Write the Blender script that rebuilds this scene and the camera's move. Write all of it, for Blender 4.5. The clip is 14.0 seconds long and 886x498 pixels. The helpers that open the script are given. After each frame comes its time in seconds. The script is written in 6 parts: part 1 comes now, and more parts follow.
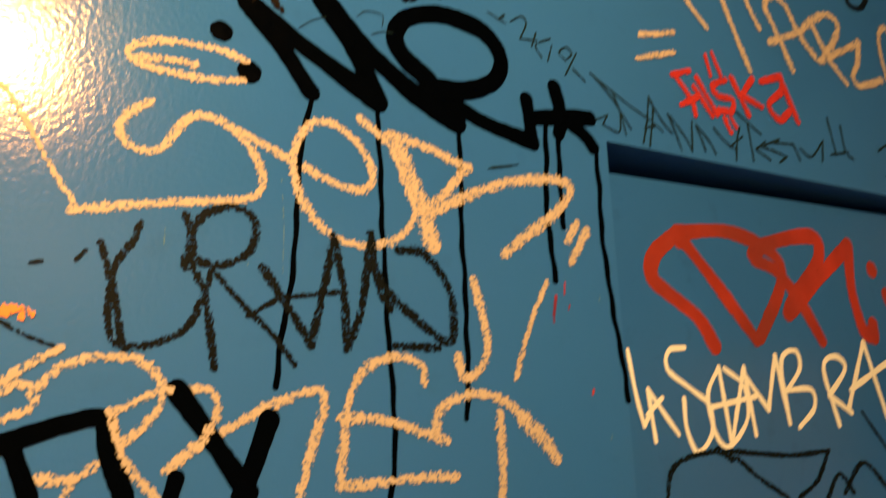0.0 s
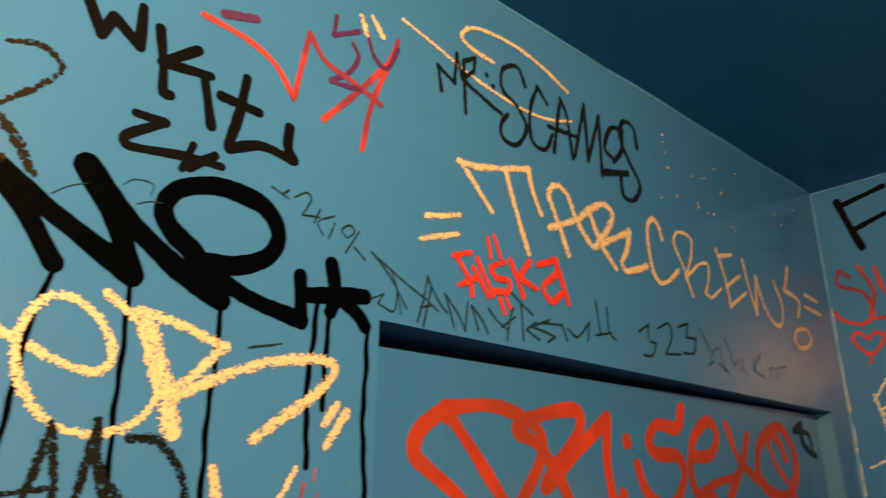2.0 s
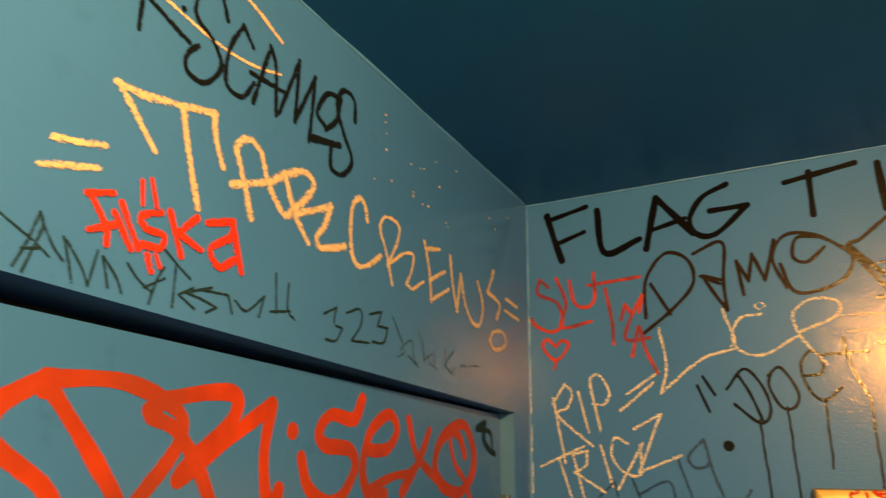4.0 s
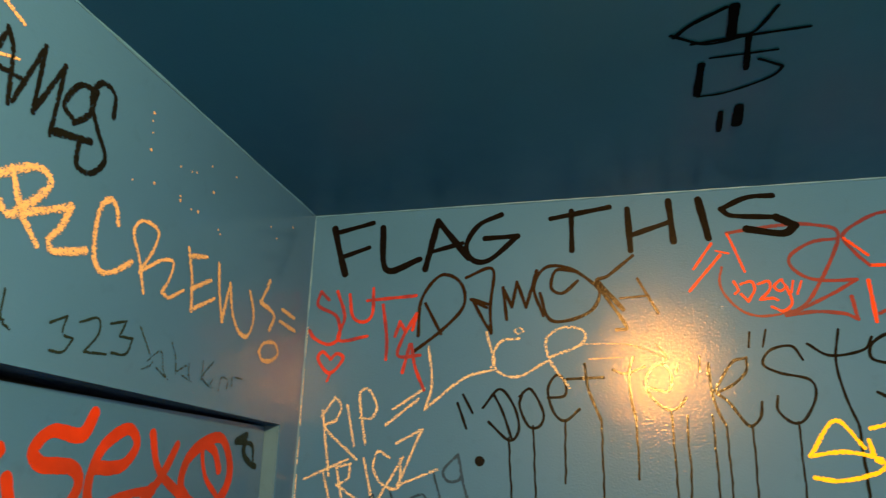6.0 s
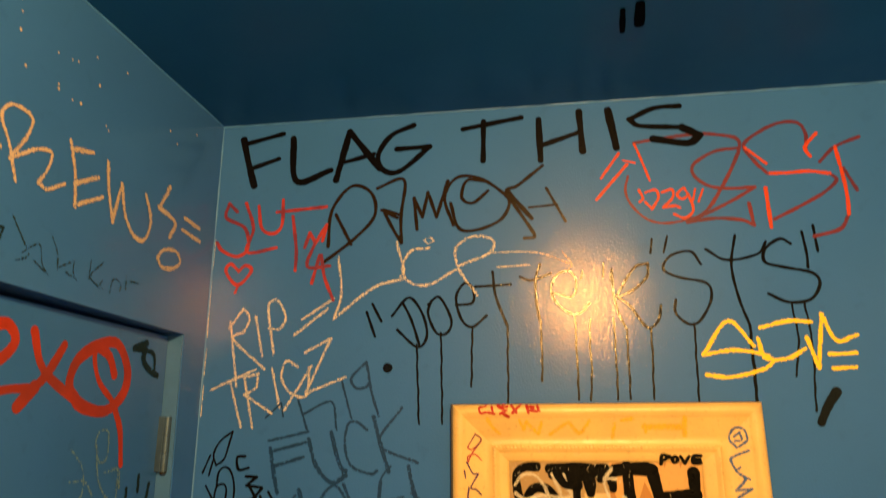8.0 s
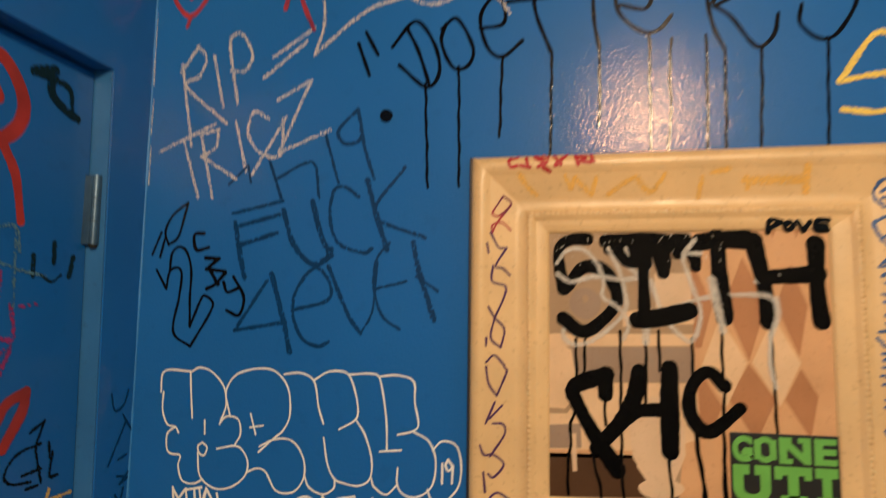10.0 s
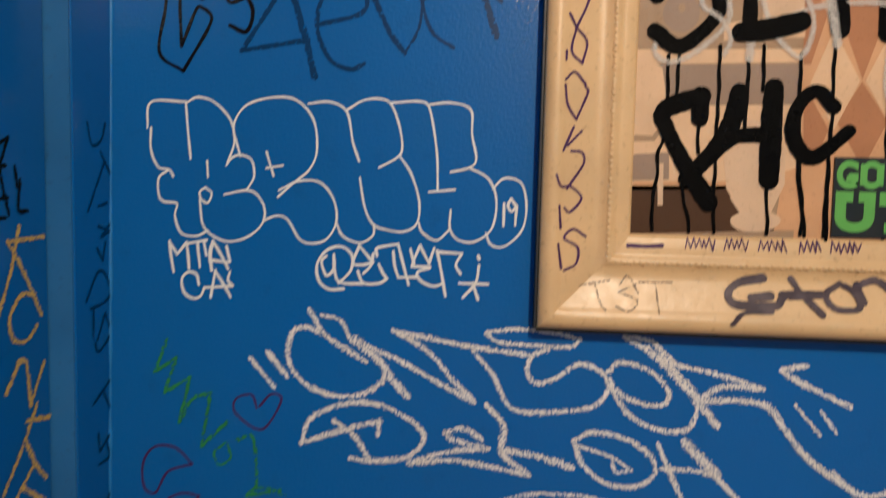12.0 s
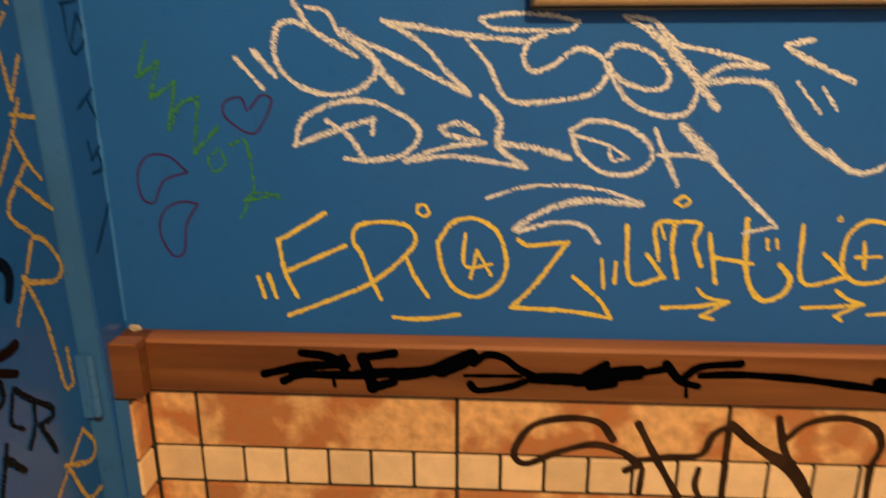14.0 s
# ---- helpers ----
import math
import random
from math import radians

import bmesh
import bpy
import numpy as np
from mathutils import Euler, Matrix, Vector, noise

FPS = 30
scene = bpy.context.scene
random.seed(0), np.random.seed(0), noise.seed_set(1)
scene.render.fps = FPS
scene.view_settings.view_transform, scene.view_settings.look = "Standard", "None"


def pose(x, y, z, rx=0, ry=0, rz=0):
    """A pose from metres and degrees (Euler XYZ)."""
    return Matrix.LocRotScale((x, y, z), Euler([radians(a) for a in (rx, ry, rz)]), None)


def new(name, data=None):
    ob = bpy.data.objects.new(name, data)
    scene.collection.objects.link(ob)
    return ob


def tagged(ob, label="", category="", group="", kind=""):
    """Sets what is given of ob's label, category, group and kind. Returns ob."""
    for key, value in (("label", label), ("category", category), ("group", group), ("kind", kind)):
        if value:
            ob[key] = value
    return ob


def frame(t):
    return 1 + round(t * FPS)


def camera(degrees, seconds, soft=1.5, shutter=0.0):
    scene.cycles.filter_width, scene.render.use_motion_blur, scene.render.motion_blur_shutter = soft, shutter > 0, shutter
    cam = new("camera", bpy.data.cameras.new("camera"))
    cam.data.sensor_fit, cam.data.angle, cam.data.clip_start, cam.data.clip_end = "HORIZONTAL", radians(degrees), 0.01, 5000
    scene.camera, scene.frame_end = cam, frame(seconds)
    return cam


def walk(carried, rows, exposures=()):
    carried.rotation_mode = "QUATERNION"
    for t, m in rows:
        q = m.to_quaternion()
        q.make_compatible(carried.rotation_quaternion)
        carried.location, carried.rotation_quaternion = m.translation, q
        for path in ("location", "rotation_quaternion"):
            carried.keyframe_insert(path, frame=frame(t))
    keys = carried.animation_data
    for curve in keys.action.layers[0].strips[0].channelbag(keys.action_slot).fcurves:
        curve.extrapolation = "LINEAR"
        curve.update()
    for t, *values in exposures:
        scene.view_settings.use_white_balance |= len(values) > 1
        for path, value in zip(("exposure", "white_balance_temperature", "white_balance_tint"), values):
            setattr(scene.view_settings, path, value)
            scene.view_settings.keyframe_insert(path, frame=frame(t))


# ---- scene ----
cam = camera(64.62, 14.0, soft=1.25, shutter=0.6)
# seconds, eye in metres, yaw, pitch, roll
PATH = [
    (0, -1.4119, -0.4124, 1.8303, -27.98, 12.78, 1.68),
    (0.5, -1.4082, -0.4321, 1.857, -30.8, 15.65, 0.56),
    (1, -1.3892, -0.4424, 1.8728, -34.87, 17.01, -0.07),
    (1.5, -1.3859, -0.4529, 1.8968, -38.37, 18.18, -0.1),
    (2, -1.3768, -0.4668, 1.9014, -41.73, 19.34, -0.52),
    (2.5, -1.3596, -0.4806, 1.8998, -46.09, 20.0, -1.24),
    (3, -1.3458, -0.475, 1.895, -50.24, 20.36, -2.24),
    (3.5, -1.3, -0.4803, 1.9028, -56.43, 20.11, -1.31),
    (4, -1.2608, -0.478, 1.9054, -62.43, 19.06, -1.29),
    (4.2, -1.2561, -0.4794, 1.9088, -64.12, 18.93, -1.06),
    (6.3, -1.2461, -0.5658, 1.9306, -78.26, 19.31, -0.99),
    (6.5, -1.241, -0.5684, 1.9262, -78.56, 19.24, -0.84),
    (7, -1.2281, -0.5816, 1.922, -80.2, 18.52, -0.5),
    (7.2, -1.2221, -0.5893, 1.9189, -81.11, 18.24, -0.47),
    (9.3, -1.0238, -0.6517, 1.7543, -77.49, 8.99, 0.26),
    (9.5, -0.9583, -0.6533, 1.7502, -76.78, 8.18, -0.14),
    (10, -0.8364, -0.6057, 1.7203, -77.5, 6.17, -0.84),
    (10.5, -0.7575, -0.4682, 1.6812, -83.83, 3.0, -1.07),
    (11, -0.7223, -0.4229, 1.626, -85.86, 0.6, -1.78),
    (11.5, -0.7036, -0.4317, 1.5968, -86.33, -0.91, -2.06),
    (12, -0.7265, -0.4142, 1.5452, -85.66, -2.99, -1.53),
    (12.5, -0.7352, -0.4115, 1.5189, -84.34, -6.33, -0.33),
    (13, -0.7356, -0.4014, 1.4951, -83.79, -8.81, -0.47),
    (13.5, -0.7283, -0.3933, 1.4228, -83.76, -12.73, -0.15),
    (14, -0.7318, -0.4142, 1.4014, -86.57, -16.64, 0.16),
]
EXPOSURES = [(0.0, 0.98, 6500, 3), (0.5, 0.98, 6200, 3), (1.0, 1.16, 6150, 2), (1.5, 1.42, 6750, 1), (2.5, 1.76, 7100, 0), (3.5, 1.98, 8500, 1), (4.2, 1.98, 9000, 3), (6.3, 2.12, 8900, 4), (7.2, 2.1, 8900, 4),
             (9.3, 1.42, 4700, 7), (10.0, 1.4, 4450, 8), (11.0, 1.38, 3950, 10), (12.0, 1.42, 3950, 10), (13.0, 1.48, 4050, 10), (13.5, 1.66, 4400, 9), (14.0, 1.74, 5150, 7)]
walk(cam, [(t, pose(x, y, z, 90 + pitch, roll, yaw)) for t, x, y, z, yaw, pitch, roll in PATH], EXPOSURES)

# ---- light: a warm ceiling lamp in a closed room ----
world = bpy.data.worlds.new("world")
scene.world = world
world.use_nodes = True
world.node_tree.nodes["Background"].inputs[0].default_value = (0.05, 0.05, 0.06, 1)
world.node_tree.nodes["Background"].inputs[1].default_value = 0.05
LAMPS = [(-1.53, -0.77, 2.390, 50.0)]
WARM = (1.0, 0.54, 0.19)
for lx, ly, lz, watts in LAMPS:
    bulb = bpy.data.lights.new("bulb_light", "POINT")
    bulb.energy, bulb.color, bulb.shadow_soft_size = watts, WARM, 0.05
    new("bulb_light", bulb).location = (lx, ly, lz)

# ---- materials ----


def material(name, colour, rough=0.5, metal=0.0, vary=0.15, scale=8.0, bump=0.0, bump_scale=300.0, stain=0.0, per_piece=0.0, holes=0.0, hole_scale=500.0, second=None, second_scale=6.0, spec=0.5, ragged=0.0, stretch=None, pieces=False, edge=0.04):
    """Colour with variation at two scales, fine relief, and, for dry paint, speckled gaps that show the ground."""
    m = bpy.data.materials.new(name)
    m.use_nodes = True
    nt = m.node_tree
    n, link = nt.nodes, nt.links.new
    b = n["Principled BSDF"]
    b.inputs["Roughness"].default_value, b.inputs["Metallic"].default_value = rough, metal
    b.inputs["Specular IOR Level"].default_value = spec
    place = n.new("ShaderNodeTexCoord")
    spot = n.new("ShaderNodeMapping")
    spot.inputs["Scale"].default_value = stretch or (1, 1, 1)
    if pieces:
        # every piece is cut from another spot of the same stone
        world_spot, own, add = n.new("ShaderNodeNewGeometry"), n.new("ShaderNodeObjectInfo"), n.new("ShaderNodeVectorMath")
        scale_up = n.new("ShaderNodeMath")
        scale_up.operation, scale_up.inputs[1].default_value = "MULTIPLY", 9.0
        link(own.outputs["Random"], scale_up.inputs[0])
        link(world_spot.outputs["Position"], add.inputs[0])
        link(scale_up.outputs[0], add.inputs[1])
        link(add.outputs[0], spot.inputs["Vector"])
    else:
        link(place.outputs["Object"], spot.inputs["Vector"])

    def noise_at(s, detail=4.0):
        t = n.new("ShaderNodeTexNoise")
        t.inputs["Scale"].default_value, t.inputs["Detail"].default_value = s, detail
        link(spot.outputs[0], t.inputs["Vector"])
        return t.outputs["Fac"]

    def mix(kind, fac, a, c):
        k = n.new("ShaderNodeMix")
        k.data_type, k.blend_type = "RGBA", kind
        for socket, value in ((k.inputs[0], fac), (k.inputs[6], a), (k.inputs[7], c)):
            if hasattr(value, "is_output"):
                link(value, socket)
            else:
                socket.default_value = value
        return k.outputs[2]

    def ramp(fac, lo, hi, a=0.0, c=1.0):
        k = n.new("ShaderNodeMapRange")
        link(fac, k.inputs[0])
        for i, v in enumerate((lo, hi, a, c)):
            k.inputs[i + 1].default_value = v
        return k.outputs[0]

    col = (*colour, 1)
    if second:
        col = mix("MIX", ramp(noise_at(second_scale, 7.0), 0.51 - edge, 0.51 + edge), col, (*second, 1))
    dark = tuple(c * (1 - vary) for c in colour) if not second else tuple((c + d) / 2 * (1 - vary) for c, d in zip(colour, second))
    col = mix("MIX", ramp(noise_at(scale), 0.35, 0.75, 0, 0.8), col, (*dark, 1))
    if stain:
        col = mix("MULTIPLY", ramp(noise_at(scale * 12, 6), 0.6, 0.72, 0, stain), col, (0.45, 0.36, 0.28, 1))
    if per_piece:
        info = n.new("ShaderNodeObjectInfo")
        hsv = n.new("ShaderNodeHueSaturation")
        link(ramp(info.outputs["Random"], 0, 1, 1 - per_piece, 1 + per_piece), hsv.inputs["Value"])
        link(col, hsv.inputs["Color"])
        col = hsv.outputs[0]
    link(col, b.inputs["Base Color"])
    link(ramp(noise_at(scale * 5), 0.3, 0.7, rough * 0.85, min(1.0, rough * 1.2)), b.inputs["Roughness"])
    if bump:
        k = n.new("ShaderNodeBump")
        k.inputs["Strength"].default_value, k.inputs["Distance"].default_value = bump, 0.001
        link(noise_at(bump_scale, 2.0), k.inputs["Height"])
        link(k.outputs[0], b.inputs["Normal"])
        link(k.outputs[0], b.inputs["Coat Normal"])
    if holes:
        clear = n.new("ShaderNodeBsdfTransparent")
        blend = n.new("ShaderNodeMixShader")
        wear = noise_at(hole_scale, 3.0)
        if ragged:
            # across the stroke, 0.5 is its middle: the paint breaks up towards its edges
            across = n.new("ShaderNodeSeparateXYZ")
            link(place.outputs["UV"], across.inputs[0])

            def calc(op, a, c):
                k = n.new("ShaderNodeMath")
                k.operation = op
                for socket, value in zip(k.inputs, (a, c)):
                    if hasattr(value, "is_output"):
                        link(value, socket)
                    else:
                        socket.default_value = value
                return k.outputs[0]

            off = calc("MULTIPLY", calc("ABSOLUTE", calc("SUBTRACT", across.outputs[0], 0.5), 0.0), 2.0)
            wear = calc("ADD", wear, calc("MULTIPLY", calc("POWER", off, 2.2), ragged))
        link(ramp(wear, 1 - holes - 0.04, 1 - holes + 0.02), blend.inputs[0])
        link(b.outputs[0], blend.inputs[1])
        link(clear.outputs[0], blend.inputs[2])
        link(blend.outputs[0], n["Material Output"].inputs[0])
    return m


wall_paint = material("blue_wall_paint", (0.028, 0.128, 0.44), 0.09, vary=0.14, scale=3.0, bump=0.34, bump_scale=290, stain=0.10, spec=0.12)
side_paint = material("blue_side_wall_paint", (0.028, 0.128, 0.44), 0.13, vary=0.14, scale=3.0, bump=0.2, bump_scale=290, stain=0.10, spec=0.6)
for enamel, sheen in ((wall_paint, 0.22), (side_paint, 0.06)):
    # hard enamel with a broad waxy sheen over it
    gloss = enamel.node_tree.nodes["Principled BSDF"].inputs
    # warm tint paints the lamp's orange halo into the gloss
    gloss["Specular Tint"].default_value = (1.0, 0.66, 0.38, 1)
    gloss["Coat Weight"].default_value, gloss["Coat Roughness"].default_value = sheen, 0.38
door_paint = material("blue_door_paint", (0.024, 0.115, 0.40), 0.22, spec=0.5, vary=0.15, scale=4.0, bump=0.12, bump_scale=260, stain=0.15)
jamb_paint = material("blue_jamb_paint", (0.045, 0.15, 0.40), 0.35, vary=0.3, scale=9.0, bump=0.2, bump_scale=120, stain=0.3)
ceiling_paint = material("navy_ceiling_paint", (0.001, 0.092, 0.30), 0.35, vary=0.2, scale=2.0, bump=0.1, bump_scale=200, spec=0.28)
# unseen walls and floor, paled so that they bounce fill light
bounce_wall = material("bounce_wall_paint", (0.24, 0.42, 0.60), 0.4, vary=0.2, scale=3.0, bump=0.1)
bounce_floor = material("paled_brown_floor", (0.60, 0.46, 0.32), 0.35, vary=0.3, scale=5.0, bump=0.1)
rail_wood = material("stained_wood", (0.24, 0.095, 0.024), 0.38, vary=0.55, scale=60.0, bump=0.15, bump_scale=220, stain=0.3, stretch=(1, 0.06, 1), second=(0.17, 0.056, 0.013), second_scale=34.0, spec=0.35, edge=0.12)
rail_edge = material("pale_wood_edge", (0.36, 0.14, 0.045), 0.45, vary=0.45, scale=60.0, stretch=(1, 0.06, 1), spec=0.3)
travertine = material("mottled_travertine", (0.90, 0.53, 0.20), 0.38, vary=0.34, scale=70.0, bump=0.3, bump_scale=150, stain=0.7, per_piece=0.08, second=(0.52, 0.185, 0.045), second_scale=11.0, pieces=True, edge=0.035)
cream_tile = material("cream_stone_tile", (0.90, 0.64, 0.34), 0.35, vary=0.2, scale=34.0, bump=0.15, bump_scale=110, stain=0.35, per_piece=0.15, pieces=True)
grout = material("dark_grout", (0.035, 0.032, 0.02), 0.8, vary=0.3, scale=60.0, bump=0.3, bump_scale=400)
gap_shade = material("gap_shade_black", (0.008, 0.01, 0.012), 0.8)
steel = material("painted_steel", (0.05, 0.10, 0.18), 0.34, metal=0.4, vary=0.4, scale=60.0, stain=0.5)
frame_cream = material("cream_frame_lacquer", (0.70, 0.485, 0.205), 0.38, vary=0.22, scale=14.0, bump=0.26, bump_scale=160, stain=0.35)
frame_back = material("black_frame_side", (0.012, 0.012, 0.014), 0.5)
shade_metal = material("dark_lamp_metal", (0.05, 0.05, 0.05), 0.5, metal=0.6)

black = material("glossy_black_paint", (0.0004, 0.0008, 0.0018), 0.3, vary=0.3, scale=20, bump=0.1, bump_scale=150, spec=0.012)
black2 = material("black_marker", (0.003, 0.003, 0.004), 0.16, vary=0.3, scale=60, holes=0.14, hole_scale=480, spec=0.2, bump=0.4, bump_scale=240, ragged=0.16)
brownblack = material("brown_black_marker", (0.016, 0.011, 0.008), 0.18, vary=0.4, scale=60, holes=0.24, hole_scale=420, spec=0.2, bump=0.4, bump_scale=240, ragged=0.16)
scuff = material("speckled_brown_marker", (0.007, 0.005, 0.004), 0.5, vary=0.4, scale=60, holes=0.37, hole_scale=380, spec=0.05, ragged=0.34)
drymark = material("dry_dark_marker", (0.004, 0.007, 0.009), 0.5, vary=0.4, scale=60, holes=0.345, hole_scale=420, spec=0.05, ragged=0.3)
darkmark = material("dark_marker", (0.004, 0.006, 0.008), 0.35, vary=0.4, scale=60, holes=0.29, hole_scale=420, spec=0.2, ragged=0.24)
crayon = material("dry_black_crayon", (0.004, 0.006, 0.008), 0.5, vary=0.4, scale=60, holes=0.36, hole_scale=560, spec=0.05, ragged=0.22)
pencil = material("faint_grey_pencil", (0.008, 0.022, 0.035), 0.5, vary=0.3, scale=60, holes=0.31, hole_scale=320, spec=0.05, ragged=0.16)
smudge = material("faint_smudged_pencil", (0.012, 0.034, 0.055), 0.5, vary=0.3, scale=60, holes=0.44, hole_scale=380, spec=0.2, ragged=0.3)
cream = material("cream_paint_stick", (0.47, 0.38, 0.315), 0.5, vary=0.15, scale=50, holes=0.37, hole_scale=560, bump=0.2, bump_scale=500, spec=0.2, ragged=0.34)
white = material("white_paint_marker", (0.80, 0.78, 0.74), 0.45, vary=0.1, scale=50, holes=0.2, hole_scale=600, spec=0.2, ragged=0.16)
chalk = material("dry_white_paint_stick", (0.80, 0.77, 0.72), 0.6, vary=0.15, scale=50, holes=0.405, hole_scale=620, bump=0.2, bump_scale=500, spec=0.2, ragged=0.34)
drywhite = material("thin_dry_white_paint_stick", (0.56, 0.53, 0.53), 0.6, vary=0.15, scale=50, holes=0.45, hole_scale=560, bump=0.2, bump_scale=500, spec=0.2, ragged=0.22)
red = material("red_paint_stick", (0.41, 0.028, 0.028), 0.45, vary=0.25, scale=60, holes=0.3, hole_scale=400, spec=0.2, ragged=0.16)
redspray = material("red_spray_paint", (0.40, 0.034, 0.016), 0.4, vary=0.3, scale=30, second=(0.19, 0.030, 0.022), second_scale=9, edge=0.16, holes=0.2, hole_scale=700, spec=0.2, ragged=0.16)
redpurple = material("red_and_maroon_marker", (0.36, 0.036, 0.042), 0.4, vary=0.2, scale=40, second=(0.11, 0.022, 0.065), second_scale=14, holes=0.25, hole_scale=500, spec=0.2, ragged=0.16)
maroon = material("maroon_marker", (0.085, 0.020, 0.055), 0.4, vary=0.2, scale=40, second=(0.14, 0.022, 0.045), second_scale=6, holes=0.27, hole_scale=450, spec=0.2, ragged=0.16)
orangered = material("orange_red_marker", (0.46, 0.050, 0.028), 0.4, vary=0.2, scale=40, holes=0.28, hole_scale=450, spec=0.2, ragged=0.16)
purple = material("purple_marker", (0.055, 0.016, 0.10), 0.45, vary=0.3, scale=50, holes=0.3, hole_scale=450, spec=0.2, ragged=0.16)
orange = material("orange_paint", (0.75, 0.25, 0.06), 0.5, vary=0.3, scale=40, holes=0.4, hole_scale=300, spec=0.2, ragged=0.16)
yellow = material("yellow_paint_stick", (0.78, 0.58, 0.065), 0.45, vary=0.15, scale=50, holes=0.31, hole_scale=480, spec=0.2, ragged=0.26)
green = material("faint_green_marker", (0.055, 0.23, 0.06), 0.5, vary=0.3, scale=60, holes=0.40, hole_scale=320, spec=0.2, ragged=0.16)
pinkfaint = material("faint_magenta_marker", (0.26, 0.03, 0.14), 0.5, vary=0.3, scale=50, holes=0.45, hole_scale=260, spec=0.2, ragged=0.16)
greyfaint = material("faint_grey_marker", (0.10, 0.20, 0.27), 0.5, vary=0.2, scale=50, holes=0.46, hole_scale=300, spec=0.2, ragged=0.16)
tealmark = material("dark_teal_marker", (0.005, 0.038, 0.14), 0.4, vary=0.3, scale=50, holes=0.34, hole_scale=260, spec=0.2, ragged=0.16)
bluepen = material("blue_marker", (0.06, 0.12, 0.32), 0.45, vary=0.3, scale=60, holes=0.34, hole_scale=420, spec=0.2, ragged=0.16)
violetpen = material("violet_marker", (0.075, 0.03, 0.12), 0.45, vary=0.4, scale=40, holes=0.25, hole_scale=420, spec=0.2, ragged=0.16)
drypen = material("dry_grey_pencil", (0.17, 0.125, 0.09), 0.5, vary=0.3, scale=40, holes=0.44, hole_scale=520, spec=0.2, ragged=0.2)
brushpen = material("dark_violet_brush_marker", (0.050, 0.035, 0.050), 0.4, vary=0.4, scale=40, second=(0.13, 0.10, 0.11), second_scale=45, holes=0.24, hole_scale=420, spec=0.2, ragged=0.16, edge=0.1)
printpaint = material("glossy_black_spray_on_print", (0.0008, 0.0008, 0.0010), 0.24, vary=0.3, scale=20, bump=0.6, bump_scale=1000, spec=0.035)
brownmark = material("brown_translucent_marker", (0.045, 0.020, 0.009), 0.4, vary=0.4, scale=60, second=(0.020, 0.010, 0.006), second_scale=40, holes=0.20, hole_scale=500, spec=0.2, ragged=0.14, edge=0.1)
yellowfaint = material("faint_yellow_smear", (0.80, 0.47, 0.06), 0.5, vary=0.2, scale=40, holes=0.42, hole_scale=600, spec=0.2, ragged=0.16)
smearwhite = material("smeared_white_marker", (0.70, 0.66, 0.58), 0.6, vary=0.2, scale=50, holes=0.45, hole_scale=1900, spec=0.2, ragged=0.14)
yellowdry = material("dry_yellow_paint_stick", (0.58, 0.40, 0.08), 0.5, vary=0.2, scale=50, holes=0.38, hole_scale=520, spec=0.2, ragged=0.2)
limegreen = material("lime_green_ink", (0.16, 0.42, 0.04), 0.4, vary=0.15, scale=60, stain=0.3)
sticker_black = material("black_sticker", (0.008, 0.008, 0.008), 0.35)

# ---- building helpers ----


def part(name, bm, mat, parent=None, label="", smooth=False):
    me = bpy.data.meshes.new(name)
    bmesh.ops.recalc_face_normals(bm, faces=bm.faces)
    bm.to_mesh(me)
    bm.free()
    me.materials.append(mat)
    if smooth:
        me.polygons.foreach_set("use_smooth", [True] * len(me.polygons))
    ob = new(name, me)
    ob.parent = parent
    if label:
        tagged(ob, label)
    return ob


def box(lo, hi, bevel=0.0, bm=None):
    """A box between two corners, with its edges bevelled."""
    bm = bm or bmesh.new()
    mid = [(a + c) / 2 for a, c in zip(lo, hi)]
    size = [abs(c - a) for a, c in zip(lo, hi)]
    made = bmesh.ops.create_cube(bm, size=1.0, matrix=Matrix.LocRotScale(mid, None, size))
    if bevel:
        edges = list({e for v in made["verts"] for e in v.link_edges})
        bmesh.ops.bevel(bm, geom=edges, offset=bevel, segments=2, affect="EDGES", profile=0.6)
    return bm


def prism(outline, lo, hi, axis):
    """An outline of (a, b) pairs pushed from lo to hi along an axis."""
    bm = bmesh.new()
    at = {"x": lambda a, b, c: (c, a, b), "y": lambda a, b, c: (a, c, b), "z": lambda a, b, c: (a, b, c)}[axis]
    rings = [[bm.verts.new(at(a, b, c)) for a, b in outline] for c in (lo, hi)]
    count = len(outline)
    for i in range(count):
        bm.faces.new((rings[0][i], rings[0][(i + 1) % count], rings[1][(i + 1) % count], rings[1][i]))
    bm.faces.new(rings[0]), bm.faces.new(rings[1])
    return bm


# ---- the room ----
HIGH, LEFT, BACK = 2.465, -2.70, -1.70
DOOR_L, DOOR_TOP, RECESS = -1.034, 2.04, 0.027
JAMB_TOP, JAMB_FOOT = -0.078, -0.025
SLOPE = 0.022  # the ceiling drops a little away from the picture wall


def structure(name, bm, mat, label, category):
    return tagged(part(name, bm, mat), label, category, kind="structure")


structure("floor", box((LEFT - 0.1, BACK - 0.1, -0.1), (0.1, 0.2, 0)), bounce_floor, "unseen brown washroom floor, paled to bounce light", "floor")
structure("ceiling", prism([(LEFT - 0.1, HIGH + SLOPE * (LEFT - 0.1)), (0.1, HIGH + SLOPE * 0.1), (0.1, HIGH + 0.1), (LEFT - 0.1, HIGH + 0.1)], BACK - 0.1, 0.2, "y"), ceiling_paint, "dark navy painted ceiling with satin sheen", "ceiling")
